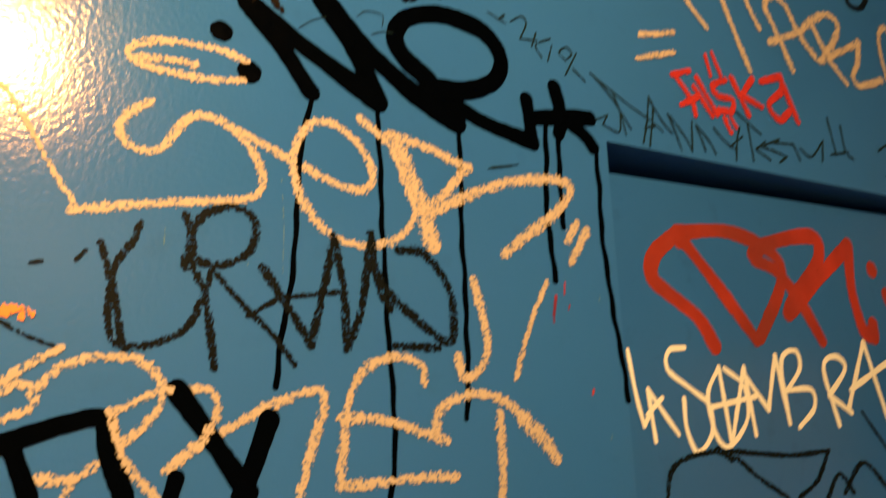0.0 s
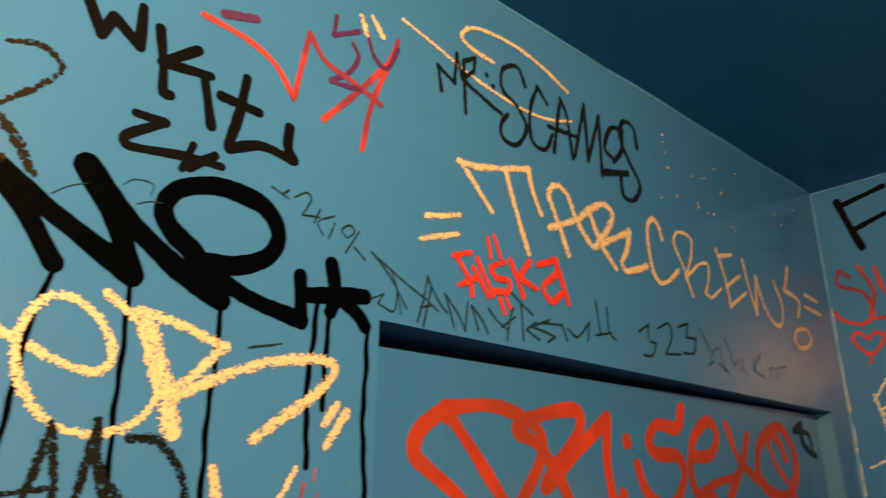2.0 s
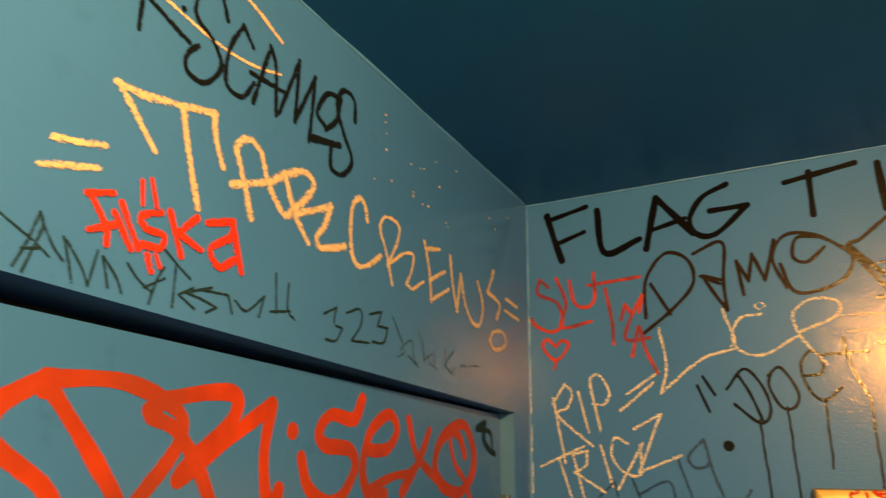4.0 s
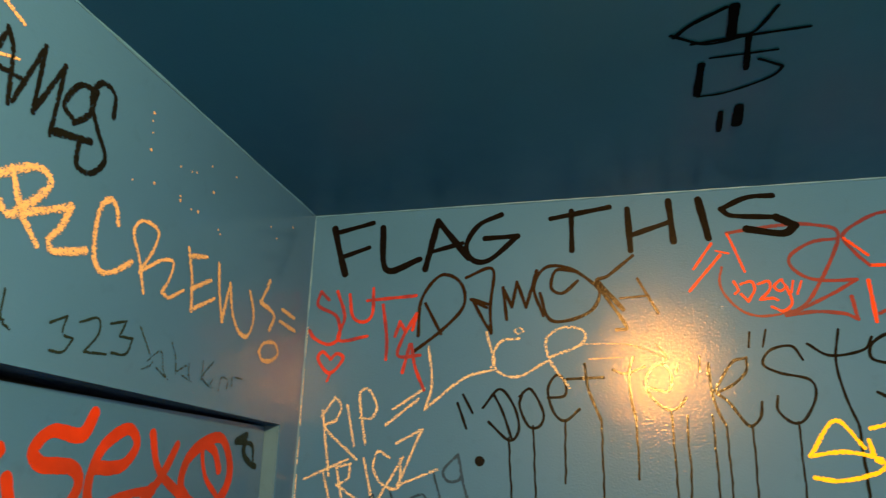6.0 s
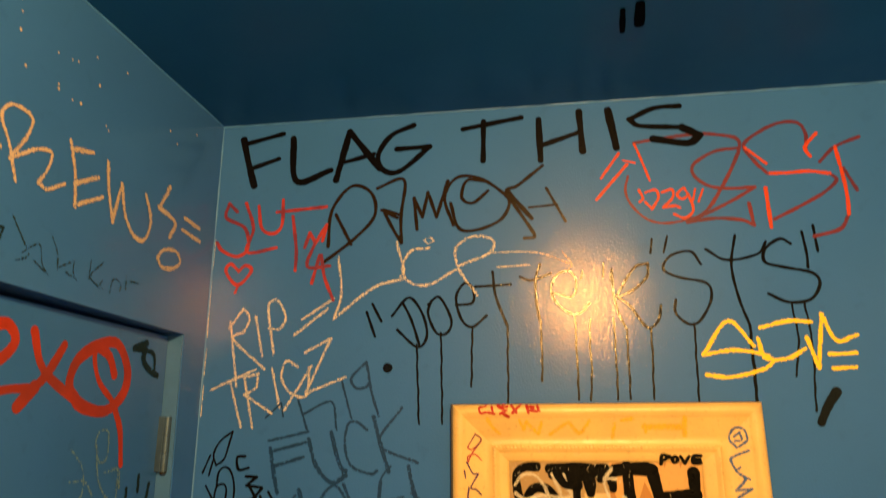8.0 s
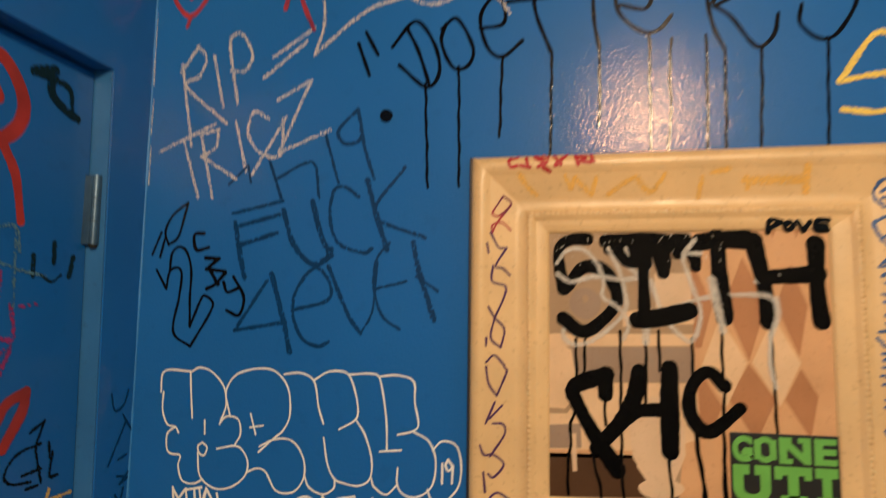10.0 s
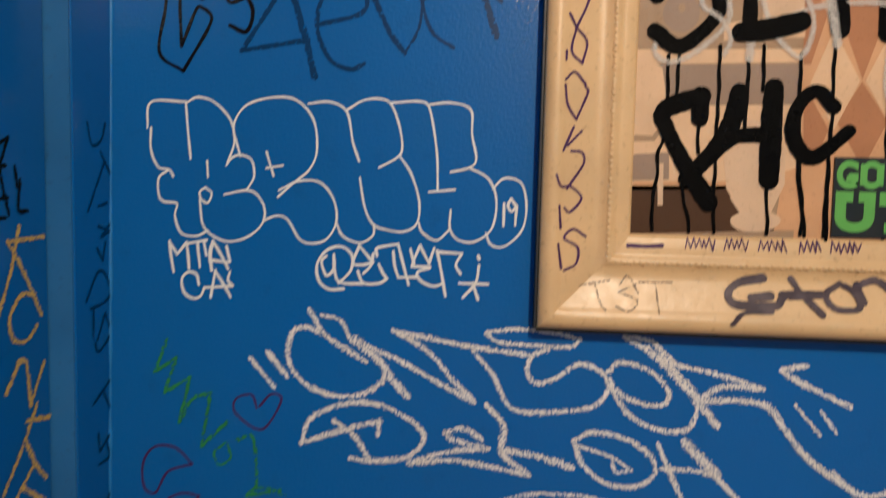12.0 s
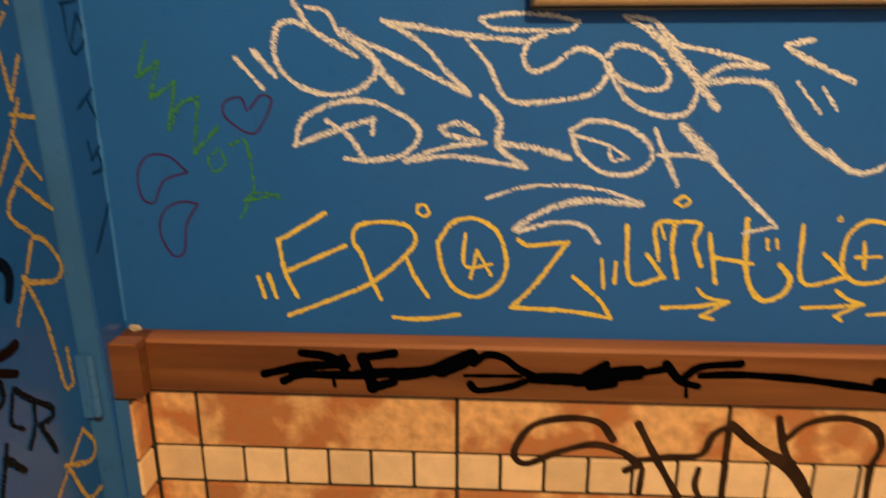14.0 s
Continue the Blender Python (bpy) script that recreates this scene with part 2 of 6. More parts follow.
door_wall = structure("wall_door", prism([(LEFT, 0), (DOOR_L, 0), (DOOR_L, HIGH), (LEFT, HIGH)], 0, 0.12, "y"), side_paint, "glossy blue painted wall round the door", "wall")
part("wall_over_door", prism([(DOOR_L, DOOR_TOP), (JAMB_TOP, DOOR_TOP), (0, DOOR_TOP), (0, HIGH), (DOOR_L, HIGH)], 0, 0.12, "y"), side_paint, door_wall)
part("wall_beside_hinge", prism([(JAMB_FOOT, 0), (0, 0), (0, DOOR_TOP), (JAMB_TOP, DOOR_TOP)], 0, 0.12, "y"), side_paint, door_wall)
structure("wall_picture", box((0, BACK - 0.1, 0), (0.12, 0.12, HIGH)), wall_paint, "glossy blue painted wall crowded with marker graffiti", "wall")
structure("wall_back", box((LEFT, BACK - 0.12, 0), (0, BACK, HIGH)), bounce_wall, "unseen plain blue wall, paled to bounce light", "wall")
structure("wall_left", box((LEFT - 0.12, BACK - 0.12, 0), (LEFT, 0.12, HIGH)), bounce_wall, "unseen plain blue wall, paled to bounce light", "wall")

# rolled paint bead where the walls and ceiling meet; its paler blue paints in a highlight
bead = material("lit_paint_bead", (0.04, 0.19, 0.56), 0.5, vary=0.3, scale=40, bump=0.4, bump_scale=120)


def bead_line(name, a, b, thick):
    bm = bmesh.new()
    a, b = Vector(a), Vector(b)
    steps = 60
    way = (b - a).normalized()
    side = way.orthogonal().normalized()
    up = way.cross(side)
    rng = random.Random(len(name))
    rings = []
    for i in range(steps + 1):
        r = thick * (0.45 + 0.75 * rng.random())
        c = a.lerp(b, i / steps)
        rings.append([bm.verts.new(c + (side * math.cos(k * math.tau / 6) + up * math.sin(k * math.tau / 6)) * r) for k in range(6)])
    for p, q in zip(rings, rings[1:]):
        for k in range(6):
            bm.faces.new((p[k], p[(k + 1) % 6], q[(k + 1) % 6], q[k]))
    return tagged(part(name, bm, bead, smooth=True), "lumpy ridge of old paint along the wall joint", "paint ridge", kind="structure")


bead_line("trim_corner", (0, 0, 1.09), (0, 0, HIGH), 0.0030)
bead_line("trim_ceiling", (LEFT, 0, HIGH + SLOPE * LEFT), (0, 0, HIGH), 0.0036)
bead_line("trim_ceiling_side", (0, BACK, HIGH), (0, 0, HIGH), 0.0036)

# ---- the door, hung at the corner and sagging a little at its free side ----
door = tagged(new("door_1"), "flush blue painted door covered in graffiti, closed", "door", kind="structure")
part("leaf", prism([(DOOR_L + 0.003, 0.008), (JAMB_FOOT - 0.004, 0.008), (JAMB_TOP - 0.004, DOOR_TOP - 0.004), (DOOR_L + 0.003, DOOR_TOP - 0.016)], RECESS, RECESS + 0.04, "y"), door_paint, door)
# jambs behind the leaf are black to paint the shade in its gaps
part("head_jamb", box((DOOR_L, RECESS + 0.045, DOOR_TOP - 0.03), (JAMB_TOP, 0.118, DOOR_TOP - 0.001)), gap_shade, door)
part("latch_jamb", box((DOOR_L - 0.001, RECESS + 0.045, 0), (DOOR_L + 0.02, 0.118, DOOR_TOP - 0.03)), gap_shade, door)
part("reveal", prism([(JAMB_FOOT, 0), (JAMB_FOOT + 0.001, 0), (JAMB_TOP + 0.001, DOOR_TOP - 0.002), (JAMB_TOP - 0.002, DOOR_TOP - 0.002), (JAMB_FOOT - 0.002, 0)], 0.002, RECESS + 0.004, "y"), jamb_paint, door, "paler scuffed blue jamb")


def jamb_x(z):
    return JAMB_FOOT + (JAMB_TOP - JAMB_FOOT) * z / DOOR_TOP


def hinge(z, r=0.0066, mat=None, tall=0.088):
    """A butt hinge: three knuckles round a pin that stand proud of the door, and the edges of its leaves."""
    x, y = jamb_x(z) - 0.004, RECESS - 0.012
    knuckles = bmesh.new()
    for i in range(3):
        part_tall = tall / 3 - 0.0006
        bmesh.ops.create_cone(knuckles, cap_ends=True, segments=28, radius1=r, radius2=r, depth=part_tall, matrix=Matrix.Translation((x, y, z + (i - 1) * tall / 3)))
    ob = part("hinge", knuckles, mat or steel, door, "paint-smeared steel hinge" if not mat else "painted-over hinge")
    plates = box((x - 0.007, y + 0.002, z - tall / 2), (x - 0.001, RECESS + 0.006, z + tall / 2), 0.0008)
    box((x + 0.001, y + 0.002, z - tall / 2), (x + 0.0035, RECESS + 0.006, z + tall / 2), 0.0008, plates)
    part("hinge_plate", plates, mat or steel, ob)
    # black cone draws the dark gap under the knuckles
    tip = bmesh.new()
    bmesh.ops.create_cone(tip, cap_ends=True, segments=12, radius1=0.004, radius2=r * 0.95, depth=0.005, matrix=Matrix.Translation((x, y, z - tall / 2 - 0.002)))
    part("pin_tip", tip, gap_shade, ob)


hinge(0.25)
hinge(1.036, 0.0055, jamb_paint, 0.075)
hinge(1.858)

# ---- chair rail and tiled wainscot ----
RAIL_LO, RAIL_HI, RAIL_OUT = 1.013, 1.080, 0.024
SIDE_OUT = 0.010  # the short stretch by the door stands further out from its wall


profile = [(0, RAIL_LO), (-RAIL_OUT + 0.003, RAIL_LO), (-RAIL_OUT, RAIL_LO + 0.003), (-RAIL_OUT, RAIL_HI - 0.0065), (-RAIL_OUT + 0.0008, RAIL_HI - 0.0045), (-RAIL_OUT + 0.0025, RAIL_HI - 0.0028), (-0.012, RAIL_HI - 0.0006), (-0.004, RAIL_HI), (0, RAIL_HI)]
chair_rail = tagged(new("chair_rail"), "reddish-brown stained wooden chair rail with black scribble", "chair rail", kind="structure")
part("rail_length", prism(profile, BACK, -0.0005, "y"), rail_wood, chair_rail)
part("rail_edge", prism([(-RAIL_OUT - 0.0003, RAIL_HI - 0.0062), (-RAIL_OUT + 0.0006, RAIL_HI - 0.0040), (-RAIL_OUT + 0.0024, RAIL_HI - 0.0022), (-0.012, RAIL_HI + 0.0001), (-0.0035, RAIL_HI + 0.0006), (-0.0035, RAIL_HI - 0.001), (-RAIL_OUT + 0.004, RAIL_HI - 0.006)], BACK, -RAIL_OUT - SIDE_OUT, "y"), rail_edge, chair_rail, "paler top edge")
part("rail_return", prism([(a - SIDE_OUT if a < 0 else a, z) for a, z in profile], jamb_x(1.05) + 0.009, -RAIL_OUT + 0.001, "x"), rail_wood, chair_rail)
part("return_edge", box((jamb_x(1.05) + 0.0086, -RAIL_OUT - SIDE_OUT + 0.0022, RAIL_HI - 0.002), (-RAIL_OUT + 0.0022, -0.002, RAIL_HI + 0.0007), 0.0006), rail_edge, chair_rail, "paler top edge smeared with paint")
chip = bmesh.new()
bmesh.ops.create_icosphere(chip, subdivisions=2, radius=1.0, matrix=Matrix.Translation((-0.004, -0.012, RAIL_HI + 0.003)) @ Matrix.Diagonal((0.004, 0.008, 0.004, 1)))
for v in chip.verts:
    v.co += noise.noise_vector(v.co * 260) * 0.0022
part("filler", chip, material("cream_filler", (0.62, 0.5, 0.36), 0.6, vary=0.3, scale=80, bump=0.5, bump_scale=200), chair_rail, "chip of cream filler in the corner")
# dark strip stands in for the shadow line below the rail
part("shadow_bead", box((-RAIL_OUT + 0.008, BACK, RAIL_LO - 0.004), (-0.001, -0.02, RAIL_LO + 0.001)), material("rail_shade", (0.05, 0.018, 0.008), 0.5, vary=0.3), chair_rail)

wainscot = tagged(part("wainscot", box((-0.007, BACK, 0), (0, -0.0005, RAIL_LO - 0.001)), grout), "dark grout bed behind travertine wall tiles", "wainscot", kind="structure")
part("side_bed", box((jamb_x(0.9) + 0.003, -0.007 - SIDE_OUT, 0), (-0.0075, 0, RAIL_LO - 0.001)), grout, wainscot)
part("end_strip", box((jamb_x(0.9) + 0.0006, -0.0168, 0), (jamb_x(0.9) + 0.0028, -0.0005, RAIL_LO - 0.001), 0.0004), jamb_paint, wainscot, "painted end of the tiled strip")


def tile_mesh(w, h, d):
    bm = box((-d / 2, -w / 2, -h / 2), (d / 2, w / 2, h / 2), min(0.0022, w / 8))
    me = bpy.data.meshes.new("tile")
    bm.to_mesh(me)
    bm.free()
    return me


tile_shapes = {}


def tile(y0, y1, z0, z1, mat, side=False):
    key = (round(y1 - y0, 4), round(z1 - z0, 4), mat.name)
    if key not in tile_shapes:
        tile_shapes[key] = tile_mesh(key[0], key[1], 0.011)
        tile_shapes[key].materials.append(mat)
    ob = new("tile", tile_shapes[key])
    ob.parent = wainscot
    proud = 0.0055 + random.uniform(-0.0006, 0.0006)
    if side:
        ob.location, ob.rotation_euler = ((y0 + y1) / 2, -proud - SIDE_OUT, (z0 + z1) / 2), (0, 0, radians(90))
    else:
        ob.location = (-proud, (y0 + y1) / 2, (z0 + z1) / 2)
    return ob


# unseen stone dado, added round the other walls to bounce warm light
bounce_stone = material("bounce_stone", (0.82, 0.58, 0.30), 0.4, vary=0.25, scale=9.0, bump=0.15, bump_scale=110, stain=0.3)
structure("dado_back", box((LEFT, BACK, 0), (-0.012, BACK + 0.011, RAIL_LO), 0.002), bounce_stone, "unseen stone dado added to bounce warm light", "wainscot")
structure("dado_left", box((LEFT, BACK + 0.012, 0), (LEFT + 0.011, 0, RAIL_LO), 0.002), bounce_stone, "unseen stone dado added to bounce warm light", "wainscot")

# ---- ceiling lamp ----
lx, ly, lz, _ = LAMPS[0]
lamp = tagged(new("ceiling_lamp"), "small round metal ceiling lamp above the washroom floor", "ceiling lamp")
canopy = bmesh.new()
bmesh.ops.create_cone(canopy, cap_ends=True, segments=32, radius1=0.045, radius2=0.06, depth=0.008, matrix=Matrix.Translation((lx, ly, HIGH + SLOPE * lx - 0.004)))
part("canopy", canopy, shade_metal, lamp)
ring = bmesh.new()
bmesh.ops.create_cone(ring, cap_ends=True, segments=24, radius1=0.016, radius2=0.018, depth=0.005, matrix=Matrix.Translation((lx, ly, HIGH + SLOPE * lx - 0.0095)))
part("socket", ring, shade_metal, lamp)

# ---- marker and paint on the surfaces: pen strokes in millimetres of their surface ----
FRAME_IN = 0.097
FRAME = (-0.458, -0.946, 1.432, 1.920)


def frame_depth(d):
    """How far the picture frame stands out at d metres in from its outer edge."""
    for (d0, h0), (d1, h1) in zip(FRAME_PROFILE, FRAME_PROFILE[1:]):
        if d <= d1:
            return h0 + (h1 - h0) * (d - d0) / (d1 - d0)
    return FRAME_PROFILE[-1][1]


FRAME_PROFILE = [(0.0, 0.022), (0.002, 0.027), (0.008, 0.031), (0.016, 0.031), (0.021, 0.027), (0.024, 0.026), (0.050, 0.017), (0.062, 0.014), (0.066, 0.018), (0.071, 0.019), (0.074, 0.014), (0.078, 0.014), (0.092, 0.012), (FRAME_IN, 0.010)]
SHEEN = [0]


def on_frame(u, v, lift):
    d = min(FRAME[0] - u, u - FRAME[1], v - FRAME[2], FRAME[3] - v)
    return (-frame_depth(max(d, 0)) - lift, u, v)


DOOR_WALL = lambda u, v, lift: (u, -lift, v)
DOOR_FACE = lambda u, v, lift: (u, RECESS - lift, v)
PICTURE_WALL = lambda u, v, lift: (-lift, u, v)
CEILING = lambda u, v, lift: (u, v, HIGH + SLOPE * u - lift)
FRAME_FACE = on_frame
PRINT_FACE = lambda u, v, lift: (-0.0105 - lift, u, v)
RAIL_FACE = lambda u, v, lift: (-RAIL_OUT - lift, u, v)
TILE_FACE = lambda u, v, lift: (-0.0115 - lift, u, v)


def graffiti(label, surface, mat):
    """A new piece of writing on one surface, in one paint."""
    SHEEN[0] += 1
    ob = tagged(new("graffiti"), label, "graffiti")
    return ob, surface, mat, 0.0003 + 0.00012 * (SHEEN[0] % 7)


def smooth_line(points, step):
    """Catmull-Rom through the points, at about one point a step."""
    p = [Vector(q) for q in points]
    p = [p[0] * 2 - p[1]] + p + [p[-1] * 2 - p[-2]]
    line = []
    for a, b, c, d in zip(p, p[1:], p[2:], p[3:]):
        turn = (b - a).normalized().dot((c - b).normalized()), (c - b).normalized().dot((d - c).normalized())
        ta = (c - a) * (0.5 if turn[0] > -0.3 else 0.0)
        tb = (d - b) * (0.5 if turn[1] > -0.3 else 0.0)
        length = (c - b).length
        ta, tb = (t if t.length < 1.4 * length else t * (1.4 * length / t.length) for t in (ta, tb))
        count = max(2, int(length / step))
        for i in range(count):
            s = i / count
            line.append(b * (2 * s ** 3 - 3 * s ** 2 + 1) + ta * (s ** 3 - 2 * s ** 2 + s) + c * (3 * s ** 2 - 2 * s ** 3) + tb * (s ** 3 - s ** 2))
    return line + [p[-2]]


def pen(g, name, *strokes):
    """Strokes of one letter: each has its width, then the points that the pen goes through, all in millimetres."""
    root, surface, mat, lift = g
    parent = root
    for n, (wide, *points) in enumerate(strokes):
        ob = stroke(name if n == 0 else "stroke", wide, points, surface, mat, lift + 0.0001 * n)
        ob.parent = parent
        if n == 0:
            parent = ob
    return parent


def stroke(name, wide, points, surface, mat, lift):
    """One pull of the pen: a thin film of paint with round ends. Where the pen turns back sharply, a new run starts."""
    rough = 0.12 if mat.name in ("cream_paint_stick", "dry_white_paint_stick", "speckled_brown_marker") else 0.05
    runs, run = [], [points[0]]
    for a, b, c in zip(points, points[1:], points[2:]):
        run.append(b)
        if (Vector(b) - Vector(a)).normalized().dot((Vector(c) - Vector(b)).normalized()) < -0.3:
            runs.append(run)
            run = [b]
    runs.append(run + [points[-1]])
    bm = bmesh.new()
    uv = bm.loops.layers.uv.new("across")
    half, swell, behind = wide / 2, (points[0][0] * 0.37) % 6, None
    rng = random.Random(int(points[0][0] * 7 + points[0][1]))
    for k, run in enumerate(runs):
        line = smooth_line(run, max(1.2, wide * 0.25))
        count = len(line)
        rows = []
        for i, q in enumerate(line):
            way = line[min(i + 1, count - 1)] - line[max(i - 1, 0)]
            way = way.normalized() if way.length > 1e-6 else Vector((1, 0))
            if name == "drip":
                # a drip wanders a little as it runs down
                q = q + Vector((0.2 * wide * math.sin(i * 0.19 + swell) * math.sin(i * 0.077 + 2 * swell), 0))
            rows.append((q, Vector((-way.y, way.x)), half * (1 + 0.10 * math.sin(i * 0.23 + swell))))
        caps = []
        for (q, side, h), sign in ((rows[0], -1), (rows[-1], 1)):
            way = Vector((side.y, -side.x)) * sign
            caps.append([(q + way * h * math.sin(a), side, h * math.cos(a)) for a in (1.25, 0.8, 0.4)])
        full = caps[0] + rows + caps[1][::-1]
        last = None
        for i, (q, side, h) in enumerate(full):
            up = lift + 0.00008 * k + 0.00015 * i / len(full)
            ends = (q + side * h * (1 + rng.uniform(-rough, rough)), q, q - side * h * (1 + rng.uniform(-rough, rough)))
            row = [bm.verts.new(surface(w.x / 1000, w.y / 1000, up)) for w in ends]
            if last is None and behind:
                bm.faces.new((behind[0], behind[1], row[1]))
            if last:
                for m in (0, 1):
                    face = bm.faces.new((last[m], row[m], row[m + 1], last[m + 1]))
                    for loop, u in zip(face.loops, (m * 0.5, m * 0.5, m * 0.5 + 0.5, m * 0.5 + 0.5)):
                        loop[uv].uv = (u, i * 0.1)
            last = row
        behind = last
    me = bpy.data.meshes.new(name)
    bm.to_mesh(me)
    bm.free()
    me.materials.append(mat)
    return new(name, me)


def dot(g, name, u, v, r):
    root, surface, mat, lift = g
    rng = random.Random(int(u * 3 + v))
    bm = bmesh.new()
    ring = [bm.verts.new(surface((u + r * rng.uniform(0.93, 1.05) * math.cos(a)) / 1000, (v + r * rng.uniform(0.93, 1.05) * math.sin(a)) / 1000, lift)) for a in (i * math.tau / 20 for i in range(20))]
    face = bm.faces.new(ring)
    uv = bm.loops.layers.uv.new("across")
    for loop in face.loops:
        loop[uv].uv = (0.5, 0.5)
    me = bpy.data.meshes.new(name)
    bm.to_mesh(me)
    bm.free()
    me.materials.append(mat)
    ob = new(name, me)
    ob.parent = root
    return ob


# ---- the framed print ----
picture = tagged(new("picture_frame"), "cream moulded picture frame with scrawled marker, hung on blue wall", "picture frame")
OUT = (FRAME[0], FRAME[1], FRAME[2], FRAME[3])


def frame_side(k):
    """One mitred side of the frame, swept along its profile; k counts the sides round."""
    y0, y1, z0, z1 = OUT
    bm = bmesh.new()
    rows = []
    steps = 24
    for d, h in [(0.0, 0.003)] + FRAME_PROFILE + [(FRAME_IN, 0.003)]:
        # the inner lip is narrower at the top and on the hinge side
        n = d if d < 0.078 else 0.078 + (d - 0.078) * 0.69
        ring = [(y0 - n, z1 - n), (y1 + d, z1 - n), (y1 + d, z0 + d), (y0 - n, z0 + d)]
        p, q = ring[k], ring[(k + 1) % 4]
        rows.append([bm.verts.new((-h, p[0] + (q[0] - p[0]) * s / steps, p[1] + (q[1] - p[1]) * s / steps)) for s in range(steps + 1)])
    for p, q in zip(rows, rows[1:]):
        for s in range(steps):
            bm.faces.new((p[s], p[s + 1], q[s + 1], q[s]))
    return part(("top_rail", "side_rail", "bottom_rail", "side_rail")[k], bm, frame_cream, picture, smooth=True)


for k in range(4):
    frame_side(k)
part("back_board", box((-0.0065, OUT[1] - 0.002, OUT[2] - 0.002), (-0.0008, OUT[0] + 0.003, OUT[3] + 0.002)), frame_back, picture, "black backing board")
lip = box((-0.021, OUT[0] + 0.0003, OUT[2] - 0.001), (-0.006, OUT[0] + 0.003, OUT[3] + 0.001), 0.0006)
part("side_edge", lip, frame_back, picture, "black outer edge")
part("bottom_edge", box((-0.019, OUT[1], OUT[2] - 0.004), (-0.006, OUT[0], OUT[2] - 0.0003), 0.0006), frame_back, picture, "black outer edge")

# carved bead course along the inner step
for k in range(4):
    y0, y1, z0, z1 = OUT
    d = 0.0685
    a, b = {0: ((y0 - d, z1 - d), (y1 + d, z1 - d)), 1: ((y1 + d, z1 - d), (y1 + d, z0 + d)), 2: ((y1 + d, z0 + d), (y0 - d, z0 + d)), 3: ((y0 - d, z0 + d), (y0 - d, z1 - d))}[k]
    beads, rng = bmesh.new(), random.Random(k)
    for i in range(58):
        s = (i + 0.5) / 58
        turn = Euler((radians(35 if k % 2 == 0 else -35), 0, 0)).to_matrix().to_4x4()
        size = Matrix.Diagonal((0.0014, 0.0040, 0.0024, 1)) if k % 2 == 0 else Matrix.Diagonal((0.0014, 0.0024, 0.0040, 1))
        bmesh.ops.create_icosphere(beads, subdivisions=1, radius=1.0, matrix=Matrix.Translation((-0.0181, a[0] + (b[0] - a[0]) * s, a[1] + (b[1] - a[1]) * s)) @ turn @ size @ Matrix.Diagonal((rng.uniform(0.5, 1.15), rng.uniform(0.7, 1.2), rng.uniform(0.7, 1.2), 1)))
    tagged(part("bead_course", beads, frame_cream, picture, smooth=True), kind="stuff")

# the print behind the inner lip: flat areas of colour
PRINT = (-0.547, -0.851, 1.527, 1.834)
INK = {"taupe": (0.38, 0.26, 0.14), "tan": (0.62, 0.36, 0.155), "brown": (0.42, 0.20, 0.075), "pale": (0.72, 0.50, 0.27), "grey": (0.32, 0.23, 0.155), "dark": (0.075, 0.037, 0.013), "cream": (0.68, 0.49, 0.29)}
INK = {k: material(k + "_print", c, 0.42, vary=0.2, scale=22, stain=0.25, spec=0.16, bump=0.3, bump_scale=700) for k, c in INK.items()}
poster = tagged(part("art_print", box((-0.0092, PRINT[1], PRINT[2]), (-0.007, PRINT[0], PRINT[3])), INK["taupe"]), "defaced square art print of a toilet and harlequin pattern", "art print")


def area(ink, level, *points):
    """A flat area of the print; points in millimetres from its upper left corner."""
    bm = bmesh.new()
    bm.faces.new([bm.verts.new((-0.0093 - 0.00012 * level, PRINT[0] - u / 1000, PRINT[3] - v / 1000)) for u, v in points])
    return part("printed_area", bm, INK[ink], poster)


# harlequin cloth: tall lozenges and folds
area("tan", 1, (161, 0), (304, 0), (304, 307), (161, 307))
area("brown", 2, (214, 34), (238, 85), (218, 149), (194, 87))
area("brown", 2, (218, 151), (244, 189), (223, 235), (196, 190))
area("pale", 3, (189, 101), (216, 150), (194, 198), (169, 154))
area("pale", 3, (244, 99), (270, 149), (248, 196), (221, 150))
area("brown", 2, (263, 43), (279, 87), (269, 143), (247, 88))
area("brown", 2, (270, 155), (286, 184), (277, 229), (253, 189))
area("brown", 2, (164, 45), (182, 88), (169, 135), (162, 135), (158, 52))
area("brown", 2, (164, 173), (172, 169), (189, 198), (174, 236), (167, 237))
area("pale", 2, (197, 232), (221, 237), (245, 230), (243, 268), (199, 269))
area("brown", 4, (215, -17), (224, -17), (222, 7), (219, 14))
area("brown", 4, (242, -17), (250, -18), (249, 6), (246, 14))
area("brown", 4, (265, -18), (274, -18), (273, 6), (270, 14))
# wall, basin, bench and floor on the other half
area("pale", 1, (-6, 122), (160, 120), (161, 133), (-6, 137))
area("grey", 2, (-6, 138), (161, 135), (162, 173), (-4, 177))
area("pale", 2, (-4, 178), (162, 174), (166, 252), (-1, 258))
area("pale", 4, (-6, 132), (11, 131), (27, 140), (32, 169), (29, 196), (14, 208), (-3, 211))
area("taupe", 5, (-3, 206), (20, 207), (31, 192), (33, 197), (22, 212), (-3, 213))
area("grey", 3, (-2, 226), (37, 223), (38, 250), (-1, 252))
area("tan", 4, (-1, 253), (166, 248), (166, 256), (-1, 262))
area("dark", 4, (-1, 257), (131, 254), (142, 298), (1, 305))
area("taupe", 2, (-12, -15), (154, -17), (160, 118), (-6, 120))
area("grey", 3, (61, 86), (60, 93), (57, 98), (53, 102), (47, 105), (41, 105), (35, 103), (30, 99), (26, 93), (25, 87), (26, 81), (29, 75), (33, 71), (39, 69), (45, 69), (51, 71), (56, 75), (60, 80))
